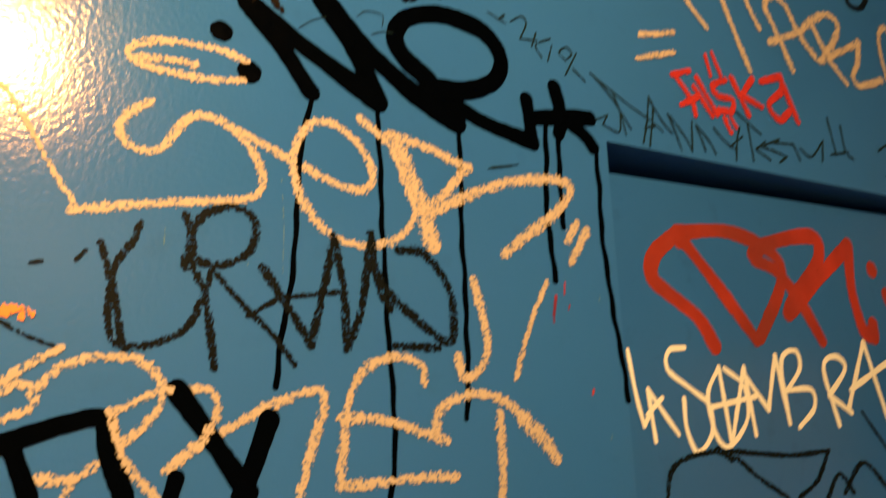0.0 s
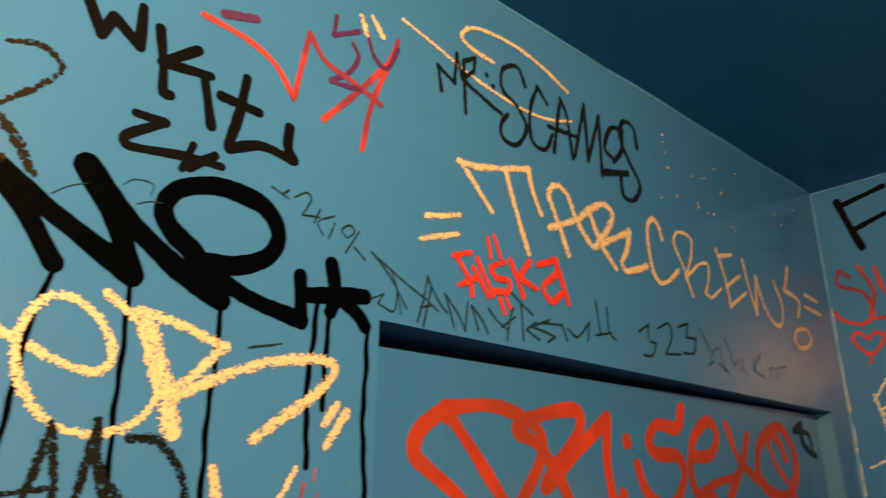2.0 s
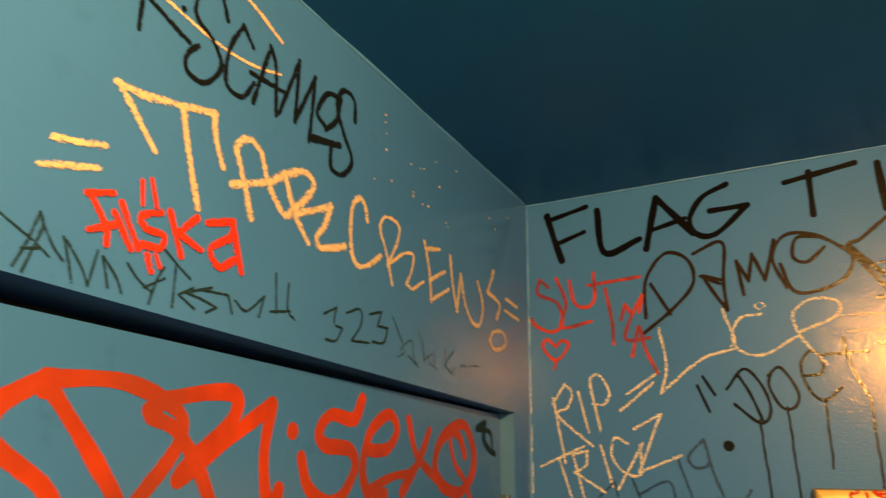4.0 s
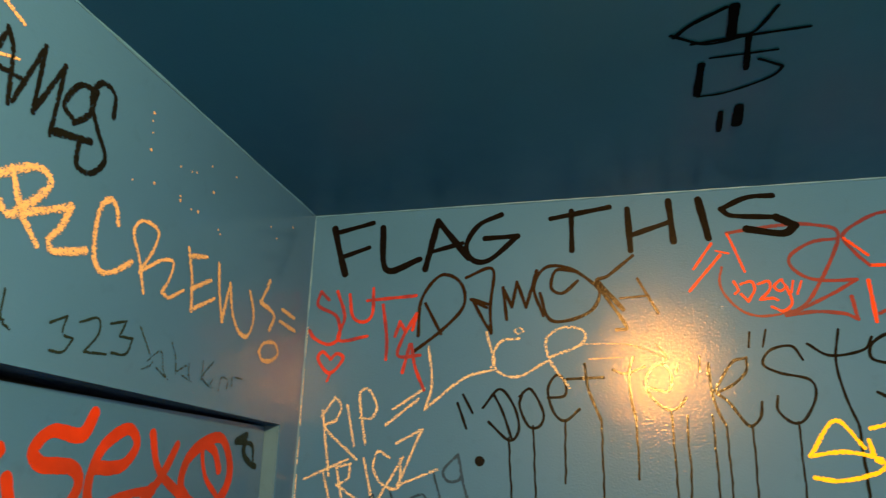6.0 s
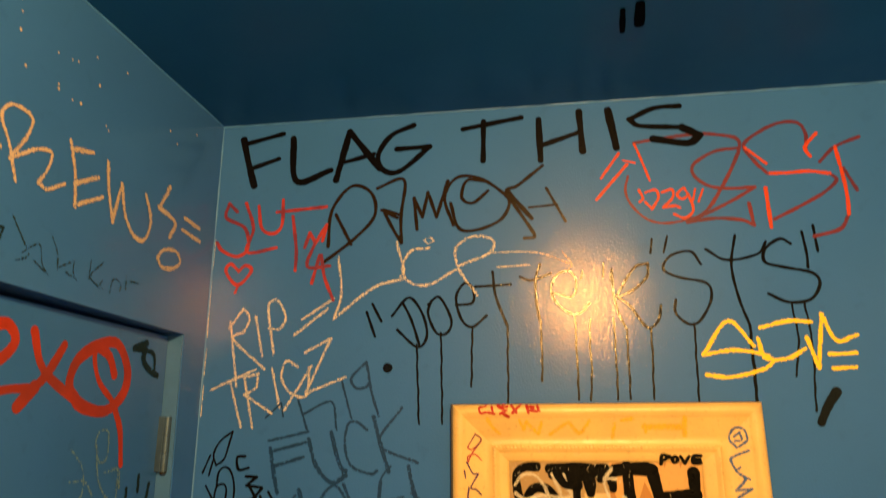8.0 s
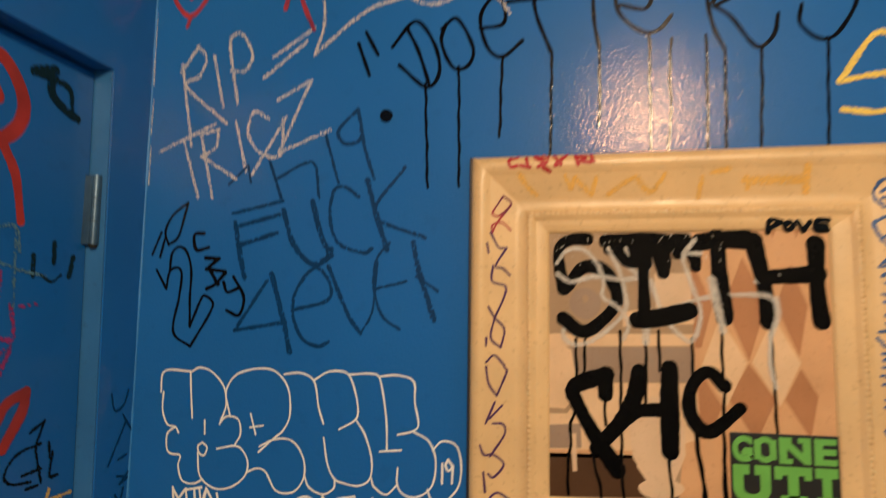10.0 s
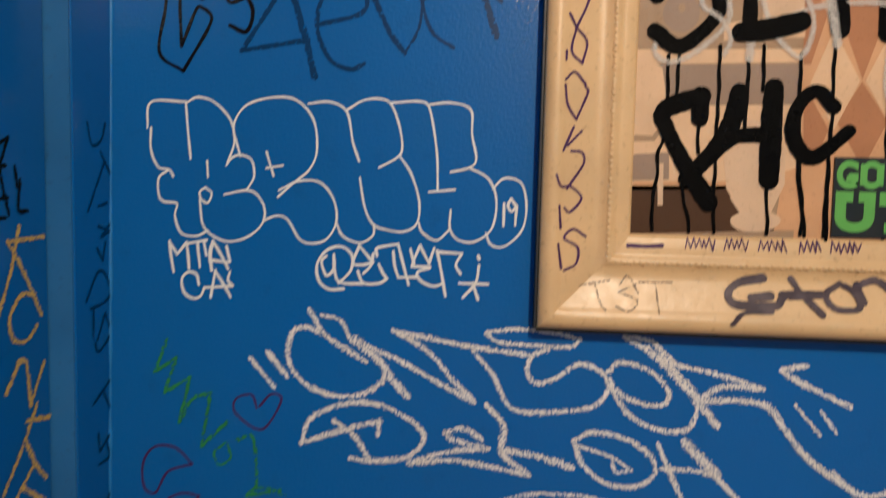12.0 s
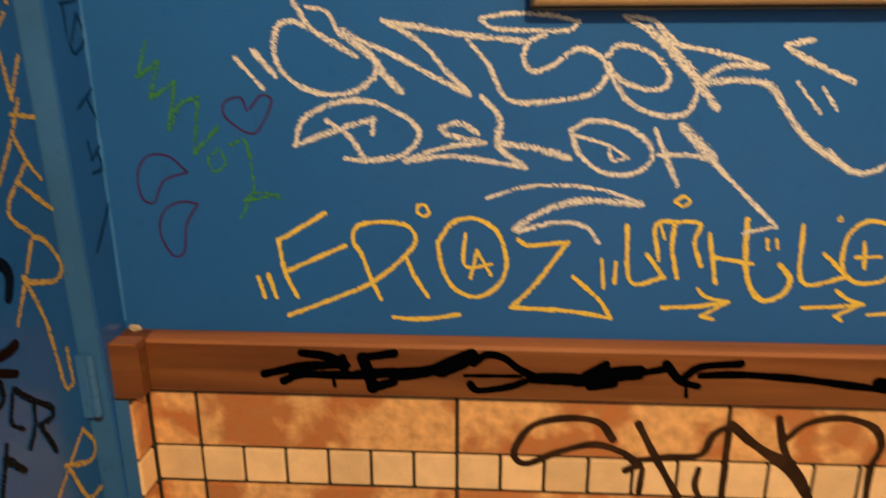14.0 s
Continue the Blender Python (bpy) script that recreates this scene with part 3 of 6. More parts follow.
area("taupe", 5, (47, 82), (46, 84), (44, 86), (42, 86), (41, 84), (40, 82), (40, 79), (42, 77), (44, 77), (46, 79))
area("cream", 3, (120, 52), (160, 52), (160, 92), (121, 91))
area("pale", 4, (84, 96), (122, 91), (162, 101), (162, 109), (85, 113))
area("cream", 5, (26, 234), (32, 234), (33, 276), (28, 276))
# toilet: bowl, stem and foot
area("cream", 5, (90, 224), (99, 201), (116, 189), (137, 196), (149, 222), (150, 252), (137, 283), (111, 284), (94, 258))
area("cream", 6, (102, 247), (148, 245), (141, 265), (135, 285), (111, 286), (98, 267))
area("cream", 7, (148, 288), (146, 292), (141, 296), (133, 299), (124, 300), (114, 300), (106, 298), (101, 294), (99, 290), (100, 286), (106, 282), (114, 280), (123, 278), (132, 279), (141, 281), (146, 284))
area("tan", 3, (148, 240), (177, 230), (180, 297), (142, 298))

# sticker
sticker = tagged(part("sticker", box((-0.0122, PRINT[1] + 0.001, 1.531), (-0.0104, -0.7425, 1.6095), 0.0003), sticker_black), "black sticker with bold green block letters on print", "sticker")


def block_letter(glyph, left, right, low, high, serifs):
    """One bold slab letter that fills its cell of the sticker (0 to 1 from the sticker's top corner)."""
    wide, tall = -0.7425 - PRINT[1] - 0.001, 0.0785
    curve = bpy.data.curves.new("letter", "FONT")
    curve.body, curve.offset = glyph, 0.045
    text = new("letter", curve)
    me = bpy.data.meshes.new_from_object(text.evaluated_get(bpy.context.evaluated_depsgraph_get()))
    bpy.data.objects.remove(text)
    me.materials.clear()
    xs, ys = [v.co.x for v in me.vertices], [v.co.y for v in me.vertices]
    inset = 0.3 if glyph == "I" else 0.0

    def spot(a, b, up):
        return Vector((-0.0124 - up, -0.7425 - wide * (left + (right - left) * a), 1.6095 - tall * (low + (high - low) * b)))

    for v in me.vertices:
        a = (v.co.x - min(xs)) / (max(xs) - min(xs))
        v.co = spot(inset + (1 - 2 * inset) * a, (max(ys) - v.co.y) / (max(ys) - min(ys)), 0.0)
    bm = bmesh.new()
    bm.from_mesh(me)
    for a0, b0, a1, b1 in serifs:
        bm.faces.new([bm.verts.new(spot(a, b, 0.0002)) for a, b in ((a0, b0), (a1, b0), (a1, b1), (a0, b1))])
    part("letter", bm, limegreen, sticker)


block_letter("G", 0.02, 0.21, 0.04, 0.39, ((0.45, 0.55, 1.0, 0.75),))
block_letter("O", 0.225, 0.43, 0.04, 0.39, ((0.0, 0.12, 0.3, 0.88), (0.7, 0.12, 1.0, 0.88)))
block_letter("N", 0.455, 0.745, 0.04, 0.39, ((0.0, 0.0, 0.4, 0.2), (0.0, 0.8, 0.42, 1.0), (0.6, 0.0, 1.0, 0.2)))
block_letter("E", 0.775, 0.98, 0.04, 0.39, ((0.0, 0.0, 0.3, 0.22), (0.0, 0.78, 0.3, 1.0)))
block_letter("U", 0.02, 0.37, 0.425, 0.93, ((0.0, 0.0, 0.44, 0.26), (0.58, 0.0, 1.0, 0.26)))
block_letter("T", 0.405, 0.745, 0.425, 0.93, ((0.0, 0.0, 0.2, 0.34), (0.8, 0.0, 1.0, 0.34), (0.15, 0.75, 0.85, 1.0), (0.36, 0.1, 0.64, 0.9)))
block_letter("I", 0.775, 0.98, 0.425, 0.93, ((0.0, 0.0, 1.0, 0.26), (0.0, 0.75, 1.0, 1.0)))


g = graffiti("cream chalky paint-stick letters scrawled across blue wall", DOOR_WALL, cream)
pen(g, "letter", (7.0, (-1327, 2047), (-1342, 2051), (-1362, 2051), (-1381, 2048), (-1393, 2041), (-1390, 2033), (-1371, 2030), (-1348, 2030), (-1328, 2033)), (7.3, (-1387, 2036), (-1371, 2038), (-1357, 2038)))
pen(g, "letter", (7.5, (-1380, 2009), (-1393, 1998), (-1394, 1986), (-1385, 1979), (-1373, 1981), (-1366, 1992), (-1357, 2004), (-1344, 2005), (-1327, 1995), (-1316, 1980), (-1314, 1966), (-1322, 1957), (-1342, 1953), (-1381, 1947), (-1415, 1940)), (4.3, (-1413, 1942), (-1426, 1961), (-1443, 1991), (-1453, 2005)))
pen(g, "letter", (8.1, (-1340, 2004), (-1323, 1997), (-1302, 1988), (-1280, 1979), (-1261, 1972), (-1247, 1972), (-1241, 1983), (-1249, 2001), (-1265, 2013), (-1280, 2014), (-1291, 2002), (-1295, 1983), (-1289, 1961), (-1272, 1941), (-1249, 1934), (-1225, 1940), (-1210, 1959), (-1216, 1978), (-1228, 2005), (-1249, 2021)))
pen(g, "letter", (17.8, (-1224, 2009), (-1214, 1986), (-1204, 1963), (-1198, 1941)), (9.7, (-1228, 2013), (-1198, 2008), (-1168, 1998), (-1188, 1975), (-1205, 1962)), (11.0, (-1200, 1960), (-1167, 1978), (-1128, 1993), (-1088, 1999), (-1075, 1993), (-1091, 1973), (-1121, 1951), (-1139, 1937)))
pen(g, "tick", (10.6, (-1072, 1965), (-1081, 1953)))
pen(g, "tick", (10.5, (-1063, 1960), (-1079, 1936)))

g = graffiti("broken grey-black marker scribble on blue wall beneath cream letters", DOOR_WALL, crayon)
pen(g, "stroke", (4.8, (-1381, 1936), (-1384, 1926), (-1392, 1911), (-1394, 1889), (-1392, 1874), (-1386, 1867), (-1371, 1869), (-1354, 1878), (-1345, 1898), (-1342, 1911)))
pen(g, "stroke", (4.9, (-1400, 1923), (-1394, 1905), (-1389, 1883), (-1386, 1868)))
pen(g, "stroke", (5.3, (-1357, 1943), (-1352, 1927), (-1352, 1914), (-1344, 1895), (-1338, 1856)))
pen(g, "stroke", (5.7, (-1356, 1913), (-1352, 1937), (-1341, 1948), (-1325, 1950), (-1317, 1940), (-1321, 1924), (-1337, 1915), (-1356, 1918)))
pen(g, "stroke", (4.2, (-1340, 1911), (-1323, 1892), (-1306, 1876), (-1292, 1858)))
pen(g, "stroke", (6.2, (-1312, 1915), (-1297, 1893), (-1282, 1870), (-1275, 1901), (-1268, 1938), (-1261, 1902), (-1259, 1868), (-1249, 1895), (-1243, 1942), (-1238, 1910), (-1230, 1894)))
pen(g, "stroke", (3.8, (-1320, 1886), (-1300, 1897), (-1264, 1903)))
pen(g, "stroke", (6.9, (-1242, 1921), (-1226, 1900), (-1189, 1873), (-1183, 1890), (-1188, 1913), (-1205, 1932), (-1223, 1933)))
pen(g, "stroke", (6.3, (-1196, 1869), (-1226, 1870)))

g = graffiti("large cream paint-stick word on blue wall", DOOR_WALL, cream)
pen(g, "letter", (6.1, (-1438, 1831), (-1426, 1836), (-1424, 1845), (-1432, 1848), (-1439, 1844)), (6.2, (-1440, 1849), (-1426, 1859), (-1415, 1866)))
pen(g, "letter", (6.9, (-1425, 1844), (-1413, 1857), (-1393, 1862), (-1373, 1858), (-1364, 1844), (-1369, 1830), (-1387, 1813), (-1404, 1801), (-1419, 1802)), (6.8, (-1388, 1833), (-1372, 1841), (-1361, 1844)), (6.5, (-1389, 1833), (-1380, 1807), (-1365, 1789)), (6.1, (-1404, 1801), (-1408, 1792)))
pen(g, "letter", (8.0, (-1359, 1803), (-1345, 1814), (-1324, 1825), (-1305, 1835), (-1278, 1843), (-1273, 1837), (-1280, 1811), (-1288, 1783)), (7.2, (-1355, 1844), (-1340, 1844), (-1335, 1832), (-1344, 1814)))
pen(g, "letter", (8.4, (-1206, 1847), (-1209, 1859), (-1227, 1863), (-1246, 1856), (-1257, 1839), (-1261, 1813), (-1263, 1787)), (8.5, (-1262, 1788), (-1243, 1787), (-1212, 1788), (-1186, 1787)), (8.4, (-1262, 1826), (-1235, 1824), (-1192, 1810)))
pen(g, "letter", (9.3, (-1199, 1815), (-1193, 1831), (-1169, 1839), (-1147, 1834), (-1125, 1818)), (14.6, (-1129, 1820), (-1114, 1806), (-1106, 1795)), (9.5, (-1150, 1824), (-1149, 1800), (-1151, 1771)))
pen(g, "letter", (9.5, (-1166, 1915), (-1160, 1891), (-1157, 1868), (-1166, 1853), (-1177, 1850), (-1180, 1862)), (6.2, (-1104, 1918), (-1120, 1888), (-1135, 1849)))

g = graffiti("thick black paint strokes low on blue wall", DOOR_WALL, black)
pen(g, "letter", (10.4, (-1437, 1819), (-1413, 1827), (-1393, 1830), (-1388, 1813), (-1380, 1790)), (9.5, (-1433, 1820), (-1423, 1794)))
pen(g, "letter", (11.4, (-1357, 1844), (-1336, 1815), (-1317, 1788)), (11.8, (-1306, 1827), (-1314, 1803), (-1321, 1785)), (8.5, (-1355, 1798), (-1358, 1787)))

g = graffiti("orange dab beside black marker dashes on blue wall", DOOR_WALL, orange)
pen(g, "dab", (6.9, (-1443, 1885), (-1435, 1884), (-1431, 1883)))

g = graffiti("short black marker dashes on blue wall", DOOR_WALL, drymark)
pen(g, "dash", (2.4, (-1442, 1879), (-1430, 1872), (-1417, 1867)))
pen(g, "dash", (2.5, (-1432, 1910), (-1427, 1911)))
pen(g, "dash", (2.6, (-1407, 1918), (-1411, 1913)))

g = graffiti("thick glossy black dripping letters on blue wall", DOOR_WALL, black)
pen(g, "letter", (13.2, (-1326, 2088), (-1306, 2065), (-1284, 2034)), (14.6, (-1324, 2087), (-1295, 2069), (-1261, 2050), (-1237, 2036), (-1252, 2068), (-1277, 2103)), (15.6, (-1276, 2104), (-1245, 2074), (-1211, 2049), (-1175, 2031)), (14.6, (-1197, 2060), (-1218, 2076), (-1223, 2091), (-1212, 2107), (-1182, 2116), (-1148, 2110), (-1134, 2090), (-1143, 2070), (-1168, 2058), (-1197, 2055)))
pen(g, "letter", (13.4, (-1197, 2058), (-1158, 2038), (-1109, 2027)), (12.8, (-1109, 2029), (-1112, 2062)))
pen(g, "star", (12.4, (-1084, 2078), (-1079, 2052), (-1083, 2038)), (13.4, (-1104, 2048), (-1077, 2053), (-1050, 2057)), (13.7, (-1077, 2052), (-1057, 2041), (-1049, 2032)))

g = graffiti("pair of round black paint dots on blue wall", DOOR_WALL, black)
dot(g, "dot", -1342, 2064, 7.1)
dot(g, "dot", -1324, 2040, 7.8)
pen(g, "drip", (3.5, (-1284, 2028), (-1291, 1984), (-1292, 1943), (-1295, 1907), (-1300, 1873), (-1303, 1845)))
pen(g, "drip", (3.7, (-1237, 2032), (-1234, 1941), (-1230, 1860), (-1227, 1811), (-1231, 1778)))
pen(g, "drip", (4.1, (-1173, 2025), (-1174, 1954), (-1173, 1875), (-1175, 1823)))
pen(g, "drip", (4.9, (-1095, 2049), (-1099, 1970), (-1095, 1920)))
pen(g, "drip", (4.9, (-1084, 2042), (-1085, 1962)))
pen(g, "drip", (5.0, (-1046, 2031), (-1046, 1944), (-1039, 1878), (-1034, 1832)))

g = graffiti("thin grey pencil figures on blue wall above door", DOOR_WALL, pencil)
pen(g, "figure", (1.5, (-1144, 2129), (-1128, 2123)), (1.6, (-1123, 2126), (-1113, 2133), (-1108, 2128), (-1115, 2113), (-1099, 2115)), (1.6, (-1099, 2122), (-1104, 2109)), (1.6, (-1085, 2120), (-1100, 2111), (-1095, 2101)))
pen(g, "figure", (1.6, (-1084, 2114), (-1089, 2099)), (1.7, (-1072, 2105), (-1077, 2110), (-1069, 2116), (-1064, 2111), (-1071, 2104)), (1.6, (-1059, 2113), (-1072, 2091)), (1.7, (-1064, 2098), (-1052, 2089)), (1.7, (-1043, 2096), (-1025, 2080), (-1006, 2055)))

g = graffiti("grey scratchy pencil word above blue door", DOOR_WALL, pencil)
pen(g, "letter", (1.8, (-1046, 2098), (-1029, 2089), (-1008, 2078), (-983, 2067), (-969, 2059)), (1.8, (-1024, 2087), (-1017, 2070), (-1012, 2049)), (1.7, (-1044, 2057), (-1031, 2063), (-1037, 2054), (-1020, 2050), (-1017, 2066)))
pen(g, "letter", (2.4, (-993, 2045), (-987, 2064), (-982, 2089), (-978, 2080), (-986, 2043)), (2.2, (-980, 2084), (-968, 2068), (-958, 2059)), (2, (-990, 2059), (-977, 2063)))
pen(g, "letter", (2.4, (-961, 2077), (-954, 2061), (-948, 2045)), (2.3, (-958, 2075), (-943, 2059), (-935, 2046), (-932, 2075)))
pen(g, "letter", (2.4, (-927, 2072), (-921, 2058), (-918, 2049)), (2.4, (-926, 2072), (-912, 2059), (-905, 2048)), (2.3, (-904, 2073), (-892, 2063), (-877, 2056)))
pen(g, "letter", (2.5, (-868, 2080), (-874, 2066), (-878, 2046)), (2.2, (-885, 2058), (-866, 2071)))
pen(g, "letter", (2.6, (-856, 2085), (-854, 2049)), (2.4, (-876, 2099), (-856, 2087), (-839, 2078)), (2.4, (-834, 2071), (-849, 2061), (-830, 2053)))
pen(g, "letter", (2.6, (-812, 2077), (-841, 2065), (-821, 2063), (-804, 2060), (-816, 2053)))
pen(g, "letter", (2.6, (-821, 2072), (-792, 2075)), (2.6, (-791, 2074), (-784, 2059)), (2.7, (-782, 2072), (-765, 2066), (-743, 2086), (-748, 2064)))
pen(g, "letter", (2.8, (-729, 2114), (-723, 2074)), (2.8, (-708, 2109), (-706, 2081), (-693, 2073)), (2.6, (-732, 2073), (-702, 2080)))
pen(g, "figure", (3, (-644, 2091), (-622, 2103), (-624, 2084), (-608, 2081), (-619, 2065), (-638, 2063)))
pen(g, "figure", (3.2, (-602, 2101), (-575, 2112), (-570, 2095), (-588, 2071), (-552, 2075)))
pen(g, "figure", (3.4, (-553, 2111), (-526, 2120), (-534, 2100), (-510, 2102), (-518, 2082), (-544, 2078)))

g = graffiti("faint smudged grey marks above blue door", DOOR_WALL, smudge)
pen(g, "figure", (4.1, (-498, 2119), (-479, 2098), (-465, 2081), (-477, 2072), (-483, 2070)), (3.4, (-476, 2081), (-450, 2098), (-440, 2075), (-428, 2065), (-455, 2076)))
pen(g, "figure", (4.5, (-428, 2113), (-416, 2096), (-412, 2076)), (3.8, (-409, 2079), (-383, 2094), (-381, 2078), (-374, 2070), (-395, 2075)))
pen(g, "letter", (4.0, (-348, 2103), (-348, 2078)), (4.0, (-322, 2106), (-345, 2082), (-322, 2069)))
pen(g, "letter", (3.1, (-318, 2082), (-323, 2074), (-316, 2070)), (4.4, (-299, 2069), (-294, 2088), (-276, 2087), (-276, 2074)), (4.5, (-264, 2099), (-262, 2081)), (4.7, (-252, 2095), (-234, 2096)))

g = graffiti("cream paint-stick word and equals sign above blue door", DOOR_WALL, cream)
pen(g, "dash", (8.3, (-984, 2148), (-944, 2160)))
pen(g, "dash", (8.1, (-990, 2124), (-945, 2140)))
pen(g, "letter", (9.8, (-943, 2219), (-914, 2222), (-838, 2244)), (8.8, (-942, 2220), (-915, 2194), (-898, 2177)), (9.4, (-875, 2230), (-861, 2190), (-843, 2145)), (10.0, (-839, 2243), (-832, 2218), (-820, 2196)))
pen(g, "letter", (10.6, (-775, 2160), (-791, 2195), (-805, 2224), (-791, 2239), (-772, 2234), (-755, 2204), (-732, 2182)), (10.9, (-804, 2184), (-749, 2209)))
pen(g, "letter", (11.2, (-684, 2163), (-709, 2187), (-732, 2226)), (12.3, (-743, 2216), (-703, 2241), (-683, 2234), (-694, 2211), (-723, 2181), (-649, 2218), (-657, 2192), (-670, 2173), (-660, 2164), (-617, 2179)))
pen(g, "letter", (10.1, (-571, 2229), (-580, 2249), (-594, 2251), (-606, 2229), (-603, 2187), (-591, 2166), (-568, 2169), (-538, 2191)))
pen(g, "letter", (7.2, (-505, 2162), (-523, 2201), (-541, 2230), (-527, 2250), (-495, 2248), (-498, 2222), (-519, 2185), (-477, 2214), (-453, 2218), (-456, 2195), (-468, 2173), (-452, 2170), (-422, 2188)))
pen(g, "letter", (8.8, (-375, 2252), (-412, 2242)), (8.6, (-422, 2249), (-406, 2212), (-397, 2167), (-343, 2197)), (9.4, (-402, 2197), (-358, 2221)))
pen(g, "letter", (10.2, (-340, 2251), (-330, 2211), (-314, 2172), (-302, 2231), (-285, 2189), (-258, 2165), (-229, 2167), (-218, 2202), (-238, 2237)))
pen(g, "letter", (12.4, (-173, 2273), (-197, 2231), (-146, 2221), (-157, 2194)))
pen(g, "dash", (10.6, (-115, 2239), (-64, 2235)))
pen(g, "dash", (10.6, (-120, 2216), (-58, 2212)))
pen(g, "ring", (9.7, (-187, 2149), (-171, 2166), (-134, 2173), (-117, 2159), (-137, 2143), (-170, 2137), (-187, 2147)))

g = graffiti("red paint-stick word on blue wall", DOOR_WALL, red)
pen(g, "letter", (6.2, (-950, 2117), (-928, 2125)), (6.0, (-947, 2117), (-930, 2097), (-926, 2082)), (6.1, (-943, 2089), (-922, 2100)))
pen(g, "letter", (6.4, (-919, 2120), (-902, 2095), (-897, 2088)), (6.3, (-924, 2110), (-904, 2085)))
pen(g, "letter", (6.9, (-880, 2126), (-899, 2116), (-892, 2107), (-874, 2107), (-876, 2095), (-893, 2093)), (4.6, (-904, 2146), (-900, 2126)), (4.7, (-895, 2151), (-886, 2129)))
pen(g, "letter", (7.1, (-871, 2130), (-853, 2095)), (7.1, (-841, 2135), (-860, 2114), (-832, 2107)))
pen(g, "letter", (7.7, (-828, 2135), (-797, 2147), (-798, 2131), (-821, 2112), (-808, 2098), (-790, 2110)), (8.3, (-797, 2146), (-788, 2121), (-779, 2101)))
pen(g, "tick", (6.6, (-887, 2085), (-881, 2073)))
pen(g, "tick", (4.7, (-879, 2088), (-873, 2079)))

g = graffiti("black brush-marker letters on blue wall", DOOR_WALL, black2)
pen(g, "letter", (7.6, (-1245, 2226), (-1239, 2197), (-1236, 2175), (-1231, 2175)), (7.8, (-1215, 2221), (-1240, 2199), (-1203, 2203)))
pen(g, "letter", (8.1, (-1208, 2201), (-1203, 2182), (-1198, 2162)))
pen(g, "letter", (8.5, (-1174, 2214), (-1177, 2182), (-1183, 2151)), (8.7, (-1193, 2190), (-1161, 2188)))
pen(g, "letter", (8.6, (-1182, 2149), (-1156, 2160), (-1128, 2157)), (8.9, (-1133, 2185), (-1133, 2167), (-1126, 2157)))
pen(g, "letter", (7.0, (-1252, 2152), (-1231, 2152), (-1256, 2133), (-1253, 2126), (-1215, 2131), (-1186, 2132)), (5.7, (-1209, 2142), (-1215, 2121)), (7.9, (-1210, 2124), (-1192, 2139)))
pen(g, "letter", (7.9, (-1296, 2228), (-1283, 2202), (-1277, 2220), (-1257, 2204), (-1259, 2237)))

g = graffiti("speckled brown-black squiggle on blue wall", DOOR_WALL, scuff)
pen(g, "loop", (5.9, (-1334, 2172), (-1317, 2177), (-1305, 2171), (-1302, 2164), (-1313, 2147), (-1333, 2126)), (8.2, (-1335, 2126), (-1338, 2111), (-1335, 2102), (-1325, 2093)), (8.3, (-1374, 2151), (-1354, 2140), (-1335, 2127)), (8.5, (-1331, 2121), (-1317, 2106), (-1306, 2089)))
pen(g, "loop", (7.7, (-1376, 2159), (-1366, 2172), (-1361, 2186)))

g = graffiti("red and purple paint-marker flourish on blue wall", DOOR_WALL, redpurple)
pen(g, "flourish", (5.4, (-1215, 2254), (-1178, 2249), (-1151, 2237), (-1132, 2213), (-1122, 2283), (-1104, 2262), (-1071, 2253), (-1042, 2243)))
pen(g, "flourish", (5.9, (-1025, 2322), (-1032, 2298), (-1048, 2274), (-1070, 2244), (-1102, 2205)), (5.7, (-1035, 2290), (-1053, 2239), (-1061, 2190)))

g = graffiti("purple marker strokes on blue wall", DOOR_WALL, purple)
pen(g, "stroke", (5.0, (-1077, 2294), (-1070, 2282), (-1080, 2261), (-1098, 2245), (-1066, 2249)))
pen(g, "stroke", (5.4, (-1062, 2314), (-1052, 2291), (-1037, 2285), (-1025, 2312)))
pen(g, "stroke", (5.0, (-1096, 2314), (-1098, 2293), (-1071, 2310)))
pen(g, "stroke", (7.7, (-1199, 2263), (-1172, 2272)))

g = graffiti("thin cream looping paint line on blue wall near ceiling", DOOR_WALL, cream)
pen(g, "loop", (5.3, (-1019, 2350), (-973, 2339), (-917, 2325), (-846, 2318), (-797, 2323), (-756, 2336)), (6.9, (-892, 2359), (-924, 2361), (-940, 2371), (-918, 2391), (-859, 2398), (-806, 2391), (-760, 2376)))
pen(g, "tick", (7.4, (-1069, 2327), (-1062, 2312)))
pen(g, "tick", (7.6, (-1056, 2333), (-1044, 2318)))

g = graffiti("dark marker scrawl on blue wall near ceiling", DOOR_WALL, darkmark)
dot(g, "dot", -902, 2338, 3.2)
dot(g, "dot", -892, 2328, 3.2)
pen(g, "letter", (5.4, (-968, 2291), (-973, 2318), (-950, 2307), (-947, 2344), (-939, 2317)), (5.4, (-937, 2337), (-934, 2278)), (5.5, (-937, 2340), (-920, 2351), (-923, 2333), (-935, 2317), (-901, 2304), (-880, 2298)))
pen(g, "letter", (6.1, (-839, 2351), (-851, 2371), (-876, 2357), (-877, 2331), (-851, 2316), (-839, 2295), (-855, 2269), (-877, 2268), (-881, 2284), (-870, 2301)))
pen(g, "letter", (6.1, (-800, 2343), (-817, 2359), (-831, 2324), (-830, 2284), (-807, 2280), (-793, 2304)), (6.9, (-791, 2283), (-775, 2360), (-764, 2341), (-756, 2286)), (5.9, (-800, 2313), (-745, 2319)))
